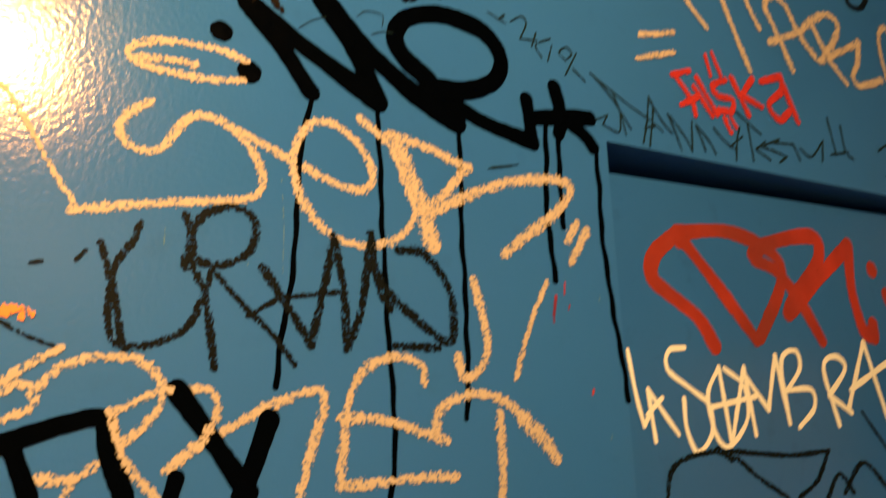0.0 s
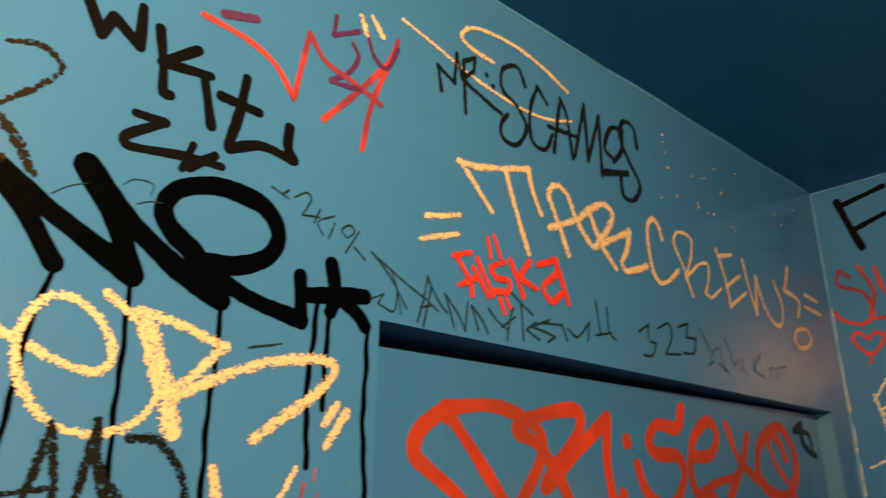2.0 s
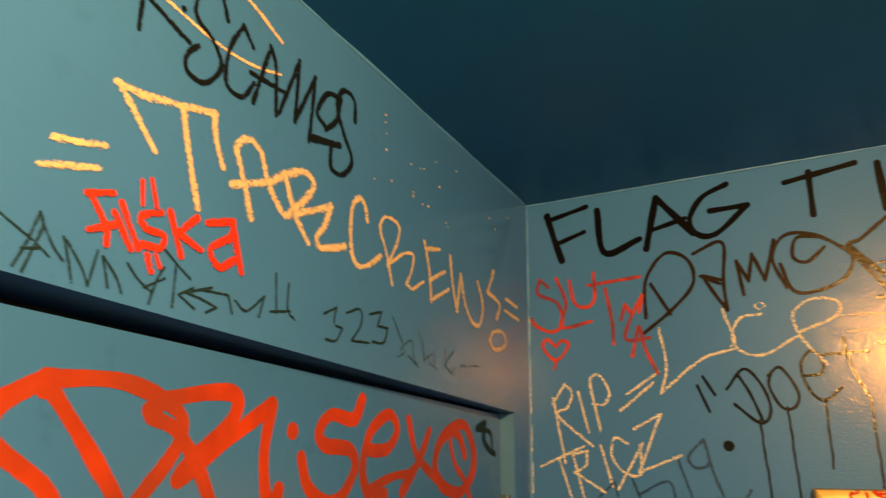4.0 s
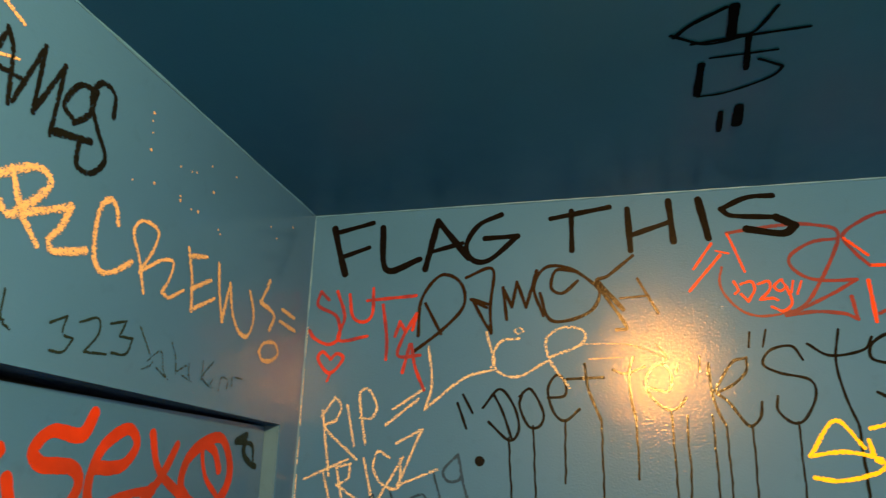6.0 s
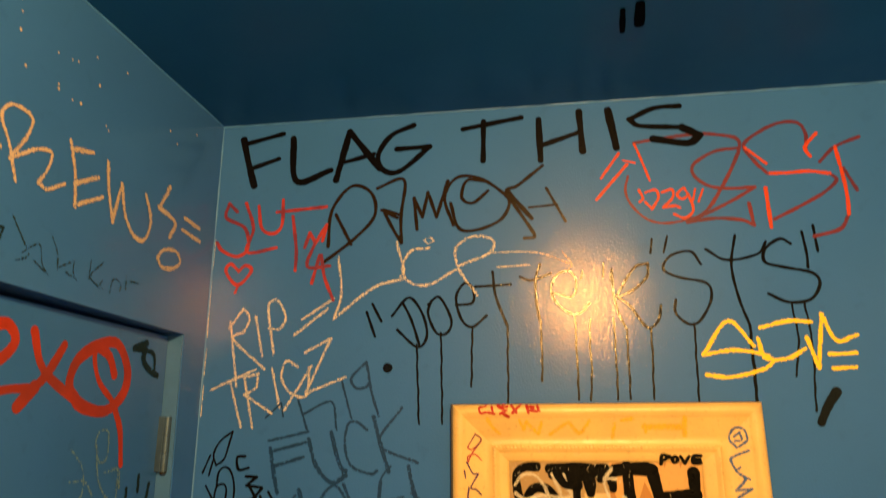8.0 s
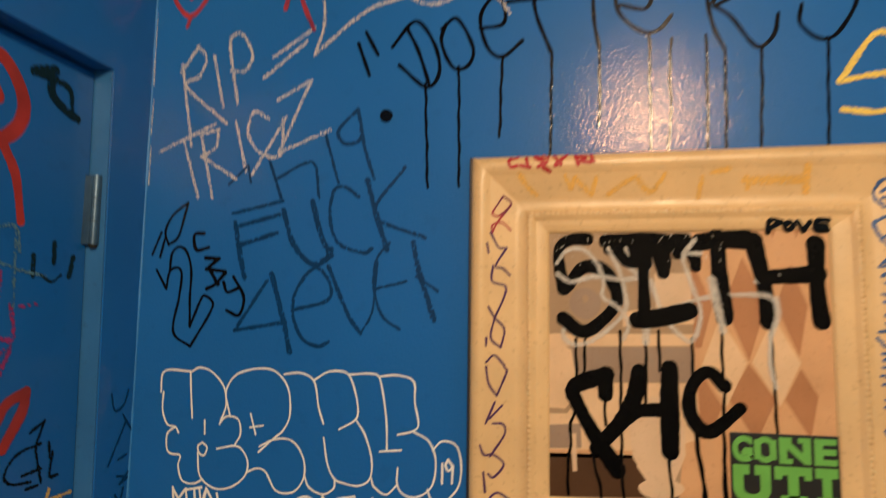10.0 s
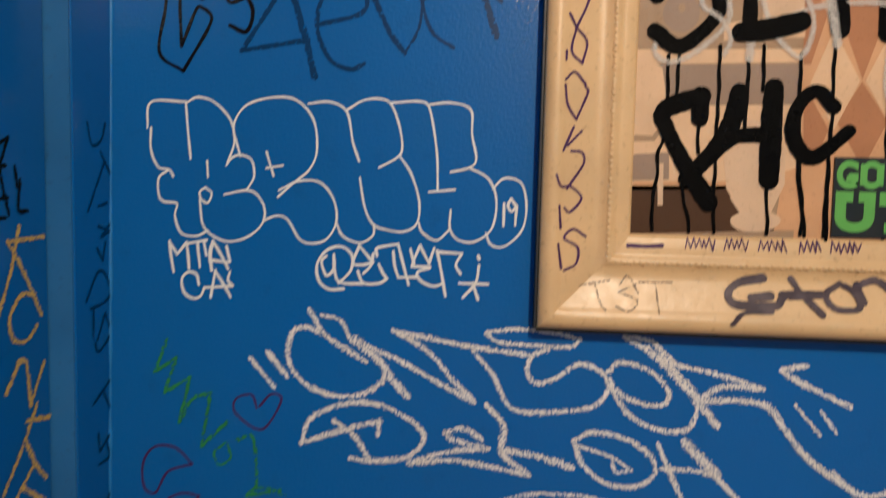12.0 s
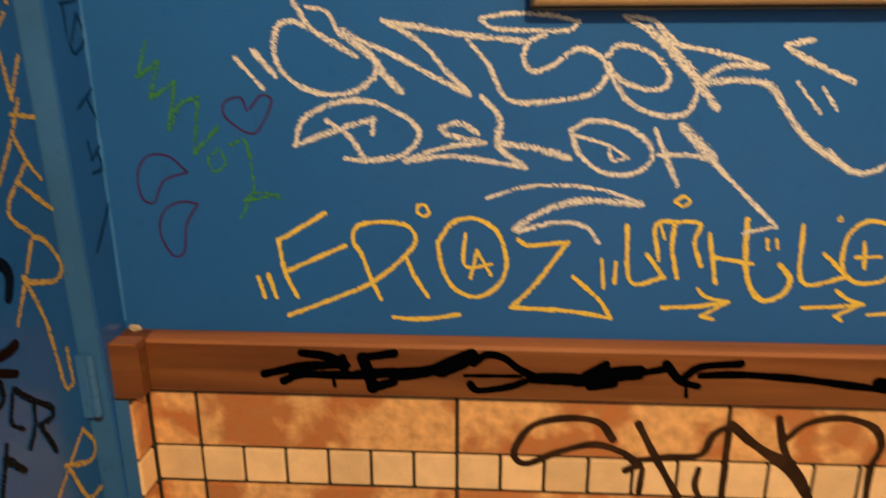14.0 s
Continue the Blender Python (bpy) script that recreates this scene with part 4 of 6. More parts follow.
pen(g, "letter", (6.9, (-751, 2291), (-727, 2371), (-725, 2294), (-697, 2366), (-698, 2282)), (7.9, (-671, 2314), (-688, 2325), (-671, 2359), (-645, 2365), (-650, 2334), (-670, 2311)), (9.8, (-694, 2288), (-641, 2303)))
pen(g, "letter", (7.8, (-612, 2351), (-617, 2379), (-640, 2381), (-652, 2354), (-634, 2323), (-613, 2295), (-629, 2269), (-653, 2267), (-657, 2295)))

g = graffiti("scattered cream paint flecks on blue wall near corner", DOOR_WALL, cream)
dot(g, "fleck", -542, 2397, 2.3)
dot(g, "fleck", -542, 2385, 1.5)
dot(g, "fleck", -538, 2370, 1.5)
dot(g, "fleck", -536, 2346, 2.2)
dot(g, "fleck", -561, 2292, 1.4)
dot(g, "fleck", -519, 2306, 2.2)
dot(g, "fleck", -442, 2359, 1.7)
dot(g, "fleck", -469, 2354, 1.6)
dot(g, "fleck", -430, 2363, 1.7)
dot(g, "fleck", -381, 2353, 2.6)
dot(g, "fleck", -460, 2313, 1.6)
dot(g, "fleck", -459, 2307, 2.4)
dot(g, "fleck", -414, 2308, 2.5)
dot(g, "fleck", -394, 2390, 1.8)
dot(g, "fleck", -323, 2405, 1.9)
dot(g, "fleck", -103, 2402, 2.3)
dot(g, "fleck", -165, 2357, 2.1)
dot(g, "fleck", -349, 2297, 1.7)
dot(g, "fleck", -431, 2305, 1.6)
dot(g, "fleck", -356, 2302, 1.7)
dot(g, "fleck", -190, 2370, 2.1)

g = graffiti("thick red spray-paint letters on blue door", DOOR_FACE, redspray)
pen(g, "letter", (15.0, (-903, 1877), (-920, 1901), (-950, 1920), (-971, 1935), (-965, 1956), (-935, 1978)), (14.2, (-935, 1978), (-877, 1985), (-832, 1978), (-800, 1961), (-804, 1934), (-842, 1885)), (13.9, (-933, 1975), (-893, 1934), (-847, 1883)))
dot(g, "dot", -932, 1973, 10.5)
pen(g, "letter", (15.9, (-837, 1965), (-821, 1975), (-769, 1989), (-737, 1989), (-738, 1967), (-781, 1929), (-796, 1910)), (14.4, (-835, 1960), (-806, 1951), (-777, 1923), (-750, 1884)), (16.0, (-790, 1914), (-684, 1987), (-689, 1938), (-680, 1897), (-663, 1890), (-662, 1903)))
dot(g, "dot", -647, 1963, 9.5)
pen(g, "letter", (16.5, (-518, 2012), (-534, 1986), (-579, 1987), (-601, 1966), (-587, 1952), (-539, 1950), (-525, 1930), (-549, 1897), (-581, 1890), (-614, 1907), (-629, 1937)))
pen(g, "letter", (15.5, (-502, 1951), (-454, 1956), (-431, 1982), (-453, 2000), (-495, 1974), (-509, 1930), (-492, 1900), (-455, 1900)))
pen(g, "letter", (13.3, (-401, 1998), (-375, 1952), (-303, 1915)), (13.5, (-341, 1988), (-366, 1949), (-386, 1928)), (16.4, (-386, 1929), (-412, 1903)))
pen(g, "letter", (11.9, (-486, 1907), (-436, 1922), (-387, 1927)))
pen(g, "letter", (17.5, (-301, 1915), (-321, 1936), (-311, 1970), (-271, 1996), (-223, 2005), (-190, 1968), (-196, 1931), (-237, 1905), (-289, 1910), (-316, 1926)), (9.5, (-273, 1993), (-273, 1974), (-255, 1944), (-214, 1915), (-196, 1883)), (16.4, (-269, 1996), (-240, 1984), (-223, 1959)))

g = graffiti("white paint-marker word on blue door", DOOR_FACE, white)
pen(g, "letter", (4.1, (-1006, 1872), (-1001, 1836), (-995, 1811), (-990, 1818)), (4.3, (-984, 1799), (-988, 1840), (-958, 1803)), (4.3, (-991, 1820), (-973, 1833)))
pen(g, "letter", (4.6, (-941, 1875), (-960, 1872), (-963, 1856), (-937, 1839), (-918, 1825), (-919, 1802), (-938, 1788), (-948, 1807), (-948, 1832)))
pen(g, "letter", (4.6, (-902, 1858), (-919, 1834), (-914, 1801), (-898, 1791), (-872, 1814), (-873, 1842), (-895, 1857)), (5.0, (-902, 1858), (-896, 1792), (-870, 1858), (-864, 1799)), (4.9, (-917, 1824), (-859, 1832)))
pen(g, "letter", (5.2, (-871, 1853), (-843, 1820), (-825, 1869), (-816, 1807)), (5.2, (-816, 1807), (-817, 1863), (-795, 1874), (-791, 1858), (-813, 1837), (-779, 1837), (-778, 1820), (-803, 1803)))
pen(g, "letter", (5.8, (-743, 1803), (-755, 1857), (-734, 1869), (-721, 1857), (-752, 1831), (-721, 1814)), (6.1, (-724, 1819), (-684, 1884), (-663, 1807)), (6.3, (-717, 1836), (-646, 1864)))

g = graffiti("black marker outline and scribbles on blue door", DOOR_FACE, drymark)
pen(g, "outline", (6.2, (-978, 1753), (-968, 1777), (-938, 1786), (-897, 1786), (-824, 1779), (-766, 1780), (-788, 1755), (-816, 1742)))
pen(g, "outline", (8.6, (-914, 1789), (-898, 1780)))
pen(g, "outline", (5.9, (-891, 1780), (-866, 1762), (-832, 1743)))
pen(g, "outline", (5.1, (-704, 1814), (-672, 1777)))
pen(g, "outline", (7.0, (-750, 1741), (-715, 1766), (-682, 1741)))
pen(g, "outline", (6.6, (-776, 1739), (-755, 1758), (-737, 1741)))

g = graffiti("thick black marker words across top of blue wall", PICTURE_WALL, black2)
pen(g, "letter", (13.0, (-44, 2435), (-56, 2389), (-72, 2337)), (9.5, (-48, 2425), (-125, 2442)), (9.3, (-64, 2373), (-119, 2390)))
pen(g, "letter", (12.5, (-146, 2431), (-157, 2342), (-224, 2360)))
pen(g, "letter", (12.7, (-235, 2339), (-259, 2437), (-320, 2357)), (9.0, (-248, 2374), (-308, 2388)))
pen(g, "letter", (10.0, (-384, 2442), (-340, 2423), (-316, 2384), (-328, 2353), (-360, 2351), (-415, 2396), (-352, 2395)))
pen(g, "letter", (9.8, (-478, 2427), (-587, 2443)), (9.7, (-517, 2440), (-515, 2361)))
pen(g, "letter", (11.6, (-619, 2437), (-620, 2355)), (11.5, (-693, 2447), (-696, 2368)), (9.5, (-618, 2383), (-692, 2406)))
pen(g, "letter", (13.4, (-745, 2446), (-756, 2371)))
pen(g, "letter", (9.5, (-871, 2445), (-827, 2444), (-782, 2425), (-799, 2411), (-877, 2403)), (13.2, (-872, 2403), (-901, 2386), (-880, 2372), (-821, 2384)))

g = graffiti("red and maroon marker word with heart on blue wall", PICTURE_WALL, redpurple)
pen(g, "letter", (6.6, (-42, 2286), (-25, 2303), (-21, 2275), (-60, 2252), (-69, 2213), (-49, 2197), (-19, 2209), (-6, 2226)))
pen(g, "letter", (6.6, (-59, 2302), (-77, 2251), (-68, 2205), (-125, 2211)), (6.6, (-85, 2295), (-94, 2250), (-117, 2239), (-133, 2255), (-133, 2305)))
pen(g, "letter", (6.6, (-122, 2281), (-219, 2287)), (6.5, (-154, 2271), (-164, 2205), (-164, 2165)))
pen(g, "letter", (6.5, (-180, 2209), (-189, 2237), (-201, 2217), (-221, 2252), (-214, 2220)), (6.4, (-201, 2220), (-187, 2173), (-230, 2172)), (6.3, (-210, 2193), (-197, 2141)), (6.3, (-213, 2193), (-221, 2151), (-239, 2108)))
pen(g, "heart", (6.5, (-53, 2170), (-37, 2183), (-29, 2168), (-54, 2142), (-79, 2168), (-67, 2179), (-54, 2168)), (5.4, (-56, 2144), (-50, 2127)))

g = graffiti("looping black marker scrawl on blue wall", PICTURE_WALL, brownblack)
pen(g, "loop", (6.6, (-225, 2209), (-230, 2279), (-267, 2325), (-305, 2309), (-312, 2265), (-276, 2223), (-219, 2180)), (6.4, (-238, 2270), (-269, 2211)))
pen(g, "loop", (6.5, (-316, 2318), (-358, 2335), (-369, 2323), (-362, 2263), (-363, 2210)), (6.4, (-325, 2275), (-355, 2258)), (6.3, (-362, 2263), (-328, 2275), (-350, 2232), (-363, 2212)))
pen(g, "loop", (6.4, (-392, 2234), (-386, 2295), (-402, 2257), (-412, 2305), (-428, 2256), (-449, 2325)))
pen(g, "loop", (6.2, (-459, 2239), (-443, 2293), (-465, 2330), (-506, 2328), (-547, 2299), (-561, 2277), (-545, 2246), (-504, 2229), (-469, 2233), (-454, 2281)), (6.3, (-522, 2320), (-485, 2324), (-475, 2291), (-495, 2280), (-523, 2302)))
pen(g, "loop", (6.3, (-623, 2345), (-577, 2309), (-557, 2297), (-604, 2214), (-586, 2209)), (8.1, (-560, 2297), (-600, 2245)), (4.1, (-596, 2266), (-646, 2269)), (5.0, (-628, 2301), (-659, 2237)))

g = graffiti("thin dry cream paint-stick letters and arrow on blue wall", PICTURE_WALL, drywhite)
pen(g, "letter", (6.6, (-246, 2187), (-254, 2120), (-242, 2074), (-311, 2127), (-367, 2143)), (6.6, (-355, 2210), (-369, 2156), (-362, 2146)))
pen(g, "letter", (6.6, (-414, 2198), (-382, 2194), (-366, 2166), (-377, 2138), (-413, 2130), (-463, 2156)))
pen(g, "ring", (4.1, (-405, 2212), (-415, 2218), (-423, 2212), (-413, 2207), (-405, 2212)))
pen(g, "letter", (6.6, (-500, 2110), (-470, 2154), (-463, 2195), (-494, 2216), (-529, 2209), (-524, 2185), (-471, 2164)))
pen(g, "arrow", (4.1, (-529, 2185), (-605, 2182), (-664, 2159)), (4.0, (-651, 2181), (-666, 2159), (-658, 2147)), (4.1, (-537, 2158), (-593, 2160)))

g = graffiti("dry cream paint-stick words stacked on blue wall near corner", PICTURE_WALL, drywhite)
pen(g, "letter", (6.5, (-46, 2072), (-66, 1958)), (6.8, (-45, 2062), (-69, 2097), (-82, 2080), (-73, 2055), (-53, 2042), (-116, 1987)))
pen(g, "letter", (6.6, (-94, 2081), (-111, 2010)), (6.7, (-132, 2013), (-117, 2101), (-133, 2111), (-151, 2081), (-142, 2059), (-121, 2059)))
pen(g, "dash", (6.7, (-239, 2110), (-183, 2075)))
pen(g, "dash", (6.6, (-229, 2092), (-169, 2046)))
pen(g, "letter", (6.6, (-19, 1951), (-100, 1986)), (6.3, (-55, 1963), (-80, 1886)))
pen(g, "letter", (6.3, (-80, 1973), (-101, 1886)), (6.5, (-80, 1973), (-106, 1978), (-103, 1954), (-83, 1942), (-134, 1910)))
pen(g, "letter", (6.3, (-131, 1987), (-149, 1920)), (6.4, (-178, 1990), (-157, 2000), (-150, 1973), (-165, 1946), (-197, 1939), (-200, 1987)), (6.4, (-158, 1915), (-204, 1990)))
pen(g, "letter", (6.5, (-192, 2015), (-237, 2038), (-196, 1943)), (6.3, (-196, 1943), (-266, 1970)))

g = graffiti("thin dripping black marker word on blue wall", PICTURE_WALL, black2)
pen(g, "letter", (4.9, (-302, 2084), (-318, 2040)), (5.0, (-312, 2099), (-329, 2067)))
pen(g, "letter", (4.9, (-368, 2098), (-383, 2068), (-398, 2023)), (4.9, (-348, 2076), (-378, 2108), (-403, 2078), (-411, 2039), (-394, 2020), (-358, 2051)))
pen(g, "letter", (4.8, (-413, 2095), (-433, 2107), (-454, 2067), (-447, 2044), (-428, 2044), (-413, 2078), (-419, 2102)))
pen(g, "letter", (4.9, (-463, 2092), (-492, 2096), (-492, 2121), (-478, 2131), (-463, 2106), (-472, 2067), (-491, 2053), (-516, 2072)))
pen(g, "letter", (4.9, (-528, 2150), (-533, 2105), (-551, 2055)), (4.9, (-497, 2124), (-559, 2126)))
pen(g, "letter", (4.8, (-611, 2160), (-603, 2134), (-603, 2092), (-609, 2055)), (4.8, (-576, 2139), (-596, 2132), (-629, 2143)))
pen(g, "letter", (4.8, (-633, 2108), (-664, 2101), (-672, 2128), (-661, 2146), (-641, 2141), (-629, 2119), (-635, 2094), (-659, 2072), (-678, 2073), (-693, 2090)))
pen(g, "letter", (4.7, (-733, 2146), (-734, 2102), (-740, 2070), (-751, 2044)), (4.8, (-739, 2101), (-770, 2147), (-794, 2155), (-791, 2132), (-769, 2111), (-741, 2097)), (4.8, (-741, 2097), (-759, 2082), (-780, 2050), (-791, 2044), (-805, 2058), (-810, 2082)))
pen(g, "tick", (3.6, (-720, 2159), (-718, 2134)))
pen(g, "tick", (3.2, (-684, 2147), (-680, 2132)))
pen(g, "tick", (3.6, (-733, 2148), (-730, 2128)))
pen(g, "letter", (4.6, (-881, 2150), (-866, 2173), (-833, 2167), (-819, 2144), (-843, 2129), (-887, 2117), (-892, 2090), (-871, 2054), (-852, 2049), (-833, 2068), (-835, 2091)))
pen(g, "letter", (4.5, (-941, 2199), (-930, 2146), (-936, 2090), (-949, 2042)), (4.6, (-891, 2176), (-923, 2156), (-973, 2164), (-989, 2185)))
pen(g, "letter", (5.4, (-1028, 2180), (-1012, 2189), (-987, 2173), (-984, 2150), (-1013, 2140), (-1055, 2129), (-1065, 2111), (-1048, 2085), (-1013, 2081), (-983, 2096)))
pen(g, "tick", (4.5, (-1048, 2200), (-1051, 2162), (-1050, 2138)))
pen(g, "tick", (4.5, (-1067, 2210), (-1069, 2165)))
pen(g, "tick", (3.8, (-804, 2198), (-800, 2173)))
pen(g, "tick", (3.8, (-830, 2202), (-822, 2173)))
pen(g, "drip", (3.7, (-393, 2025), (-398, 1890)))
pen(g, "drip", (3.6, (-436, 2044), (-438, 1890)))
pen(g, "drip", (3.7, (-491, 2053), (-488, 1951)))
pen(g, "drip", (3.6, (-552, 2057), (-550, 1924)))
pen(g, "drip", (3.6, (-609, 2055), (-609, 2008), (-608, 1959)))
pen(g, "drip", (3.6, (-667, 2068), (-667, 2004), (-667, 1928)))
pen(g, "drip", (3.5, (-692, 2061), (-689, 2003), (-691, 1983), (-686, 1927)))
pen(g, "drip", (3.5, (-731, 2063), (-731, 2000), (-730, 1927)))
pen(g, "drip", (3.5, (-751, 2043), (-751, 1999), (-750, 1928)))
pen(g, "drip", (3.5, (-791, 2042), (-790, 1997), (-787, 1927)))
pen(g, "drip", (3.4, (-861, 2050), (-857, 1922)))
pen(g, "drip", (5.0, (-948, 2044), (-946, 1919)))
pen(g, "drip", (3.4, (-1017, 2081), (-1020, 2017), (-1009, 1961)))
pen(g, "drip", (3.4, (-1037, 2079), (-1040, 2008), (-1032, 1906)))

g = graffiti("maroon marker figures on blue wall", PICTURE_WALL, maroon)
pen(g, "figure", (6.4, (-787, 2378), (-816, 2382), (-855, 2386), (-904, 2388), (-934, 2384), (-961, 2376), (-966, 2360), (-952, 2327), (-927, 2283), (-899, 2244), (-866, 2225)))
pen(g, "figure", (6, (-965, 2357), (-926, 2354), (-894, 2338), (-882, 2323), (-888, 2305), (-909, 2289), (-940, 2283), (-983, 2283), (-942, 2260), (-894, 2237), (-866, 2225)), (6.4, (-866, 2225), (-911, 2230), (-955, 2225), (-974, 2215), (-970, 2254)))
pen(g, "figure", (4.5, (-772, 2315), (-766, 2289), (-773, 2264), (-794, 2238), (-820, 2226), (-852, 2227), (-876, 2233)))
pen(g, "figure", (6.2, (-1074, 2347), (-1077, 2377), (-1066, 2398), (-1037, 2400), (-1003, 2386), (-973, 2362), (-987, 2331), (-1006, 2307)), (6, (-1106, 2301), (-1115, 2288), (-1092, 2267), (-1050, 2244), (-1008, 2224)))
pen(g, "figure", (6, (-1093, 2323), (-1121, 2349), (-1162, 2365)), (6, (-1129, 2309), (-1145, 2269)), (6.4, (-1126, 2227), (-1109, 2202), (-1067, 2191)))

g = graffiti("orange-red marker strokes and small figures on blue wall", PICTURE_WALL, orangered)
pen(g, "stroke", (4.6, (-787, 2376), (-795, 2353), (-809, 2305)), (3.5, (-765, 2346), (-786, 2340)))
pen(g, "stroke", (5, (-759, 2360), (-725, 2314)), (5.5, (-772, 2338), (-715, 2274)))
pen(g, "stroke", (5, (-789, 2288), (-795, 2273), (-789, 2266)), (5, (-800, 2283), (-817, 2287), (-821, 2272), (-809, 2252), (-799, 2265)))
pen(g, "stroke", (5, (-828, 2282), (-845, 2286), (-845, 2271), (-828, 2254), (-848, 2256), (-856, 2252)))
pen(g, "stroke", (4.8, (-864, 2288), (-853, 2277), (-861, 2268), (-873, 2275)), (5, (-866, 2288), (-875, 2265), (-877, 2245), (-862, 2233), (-845, 2241)))
pen(g, "stroke", (4, (-884, 2285), (-879, 2265)), (4, (-897, 2284), (-888, 2262)))
pen(g, "stroke", (6.4, (-1094, 2376), (-1073, 2352), (-1079, 2334)))
pen(g, "stroke", (6, (-1006, 2307), (-1037, 2306), (-1072, 2307), (-1106, 2301)), (7, (-1000, 2280), (-1001, 2210)), (5, (-974, 2357), (-1006, 2325)))
pen(g, "stroke", (6.4, (-1121, 2349), (-1126, 2299), (-1128, 2260), (-1126, 2227)))

g = graffiti("yellow marker word on blue wall", PICTURE_WALL, yellow)
pen(g, "letter", (7.7, (-950, 2011), (-914, 2052), (-871, 1998), (-925, 2004), (-974, 1991), (-964, 1974), (-911, 1961), (-873, 1965)))
pen(g, "letter", (7.9, (-964, 2040), (-1008, 2050), (-1042, 2047)), (7.7, (-958, 2022), (-966, 1991), (-999, 1989), (-1028, 2004)))
pen(g, "letter", (7.8, (-1033, 2022), (-1045, 1974), (-1060, 2059), (-1077, 2017), (-1109, 2025)), (7.6, (-1064, 1995), (-1103, 1996)), (7.5, (-1067, 1972), (-1100, 1974)))

g = graffiti("small round black paint dot on blue wall", PICTURE_WALL, black2)
dot(g, "dot", -342, 1985, 8.7)

g = graffiti("black marker face-like doodle on dark ceiling", CEILING, black)
pen(g, "line", (5.2, (-501, -660), (-477, -698), (-477, -722), (-484, -747), (-489, -817)))
pen(g, "line", (4.6, (-443, -712), (-445, -753), (-447, -790)))
pen(g, "line", (8.0, (-480, -751), (-409, -760)))
pen(g, "bowl", (10.5, (-430, -703), (-353, -706)), (4.9, (-348, -708), (-353, -744), (-380, -791), (-404, -804), (-416, -792), (-430, -772)))
pen(g, "tick", (8.5, (-297, -745), (-237, -750)))
pen(g, "tick", (14.5, (-310, -768), (-254, -773)))
pen(g, "line", (6.7, (-497, -664), (-520, -682), (-545, -716)))
pen(g, "line", (12.2, (-545, -725), (-489, -730)))
pen(g, "line", (5.2, (-487, -731), (-491, -755), (-537, -772)))
pen(g, "line", (5.3, (-478, -686), (-484, -738)))

g = graffiti("faded dark teal marker words on blue wall", PICTURE_WALL, tealmark)
pen(g, "letter", (7.9, (-137, 1850), (-146, 1807), (-154, 1777)), (5.3, (-133, 1863), (-204, 1878)), (6.1, (-139, 1845), (-200, 1860)), (6.1, (-143, 1820), (-197, 1836)))
pen(g, "letter", (7.7, (-205, 1865), (-220, 1823), (-245, 1796), (-266, 1801), (-273, 1814)), (7.7, (-245, 1877), (-259, 1831), (-273, 1806)))
pen(g, "letter", (5.1, (-308, 1881), (-289, 1894), (-274, 1889), (-270, 1855), (-282, 1822), (-316, 1809), (-327, 1814)))
pen(g, "letter", (7.5, (-319, 1902), (-333, 1854), (-347, 1813)), (5.0, (-368, 1917), (-330, 1858), (-396, 1827)))
pen(g, "letter", (4.4, (-182, 1934), (-203, 1877)), (4.4, (-194, 1908), (-243, 1928), (-254, 1881)), (4.3, (-260, 1965), (-280, 1900)))
pen(g, "letter", (5.2, (-304, 1996), (-278, 1969), (-287, 1951), (-309, 1958), (-304, 1996), (-314, 1946), (-328, 1904)), (3.6, (-125, 1902), (-152, 1927), (-157, 1904)))
pen(g, "letter", (5.2, (-186, 1774), (-143, 1709), (-214, 1721)), (7.6, (-192, 1782), (-210, 1725), (-221, 1683)))
pen(g, "letter", (5.1, (-227, 1737), (-270, 1749), (-272, 1772), (-252, 1790), (-229, 1765), (-223, 1733), (-237, 1701), (-259, 1691), (-273, 1697)))
pen(g, "letter", (5.8, (-270, 1792), (-297, 1733), (-315, 1708)), (3.3, (-315, 1708), (-330, 1737), (-335, 1797)))
pen(g, "letter", (4.1, (-350, 1821), (-334, 1801), (-331, 1765), (-343, 1730), (-365, 1714)), (4.1, (-334, 1764), (-373, 1773)))
pen(g, "letter", (7.3, (-381, 1821), (-388, 1789), (-409, 1726)), (4.0, (-386, 1779), (-413, 1761)))

g = graffiti("black marker outline of a bent arrow on blue wall", PICTURE_WALL, black2)
pen(g, "outline", (3.6, (-24, 1788), (-40, 1763), (-44, 1786), (-56, 1791), (-62, 1782), (-60, 1752), (-54, 1706), (-80, 1687)), (3.6, (-80, 1687), (-110, 1740), (-98, 1754), (-92, 1748), (-78, 1713)), (3.6, (-78, 1713), (-76, 1752), (-76, 1787), (-68, 1812), (-56, 1819), (-46, 1810), (-44, 1787)))
pen(g, "ring", (3.6, (-66, 1879), (-44, 1862), (-34, 1840), (-40, 1822), (-54, 1833), (-62, 1862), (-66, 1877)))
pen(g, "tick", (3.4, (-28, 1839), (-16, 1809)))
pen(g, "tick", (3.4, (-34, 1831), (-28, 1805)))
pen(g, "letter", (4.8, (-92, 1837), (-78, 1835), (-82, 1815), (-100, 1818)))
pen(g, "letter", (5, (-96, 1804), (-116, 1803), (-98, 1789), (-126, 1786)), (5.5, (-104, 1787), (-116, 1769)), (5, (-126, 1784), (-112, 1769), (-100, 1763)))
pen(g, "letter", (4.4, (-124, 1772), (-130, 1759), (-146, 1764)), (4.4, (-138, 1779), (-154, 1752), (-148, 1729), (-130, 1735)))

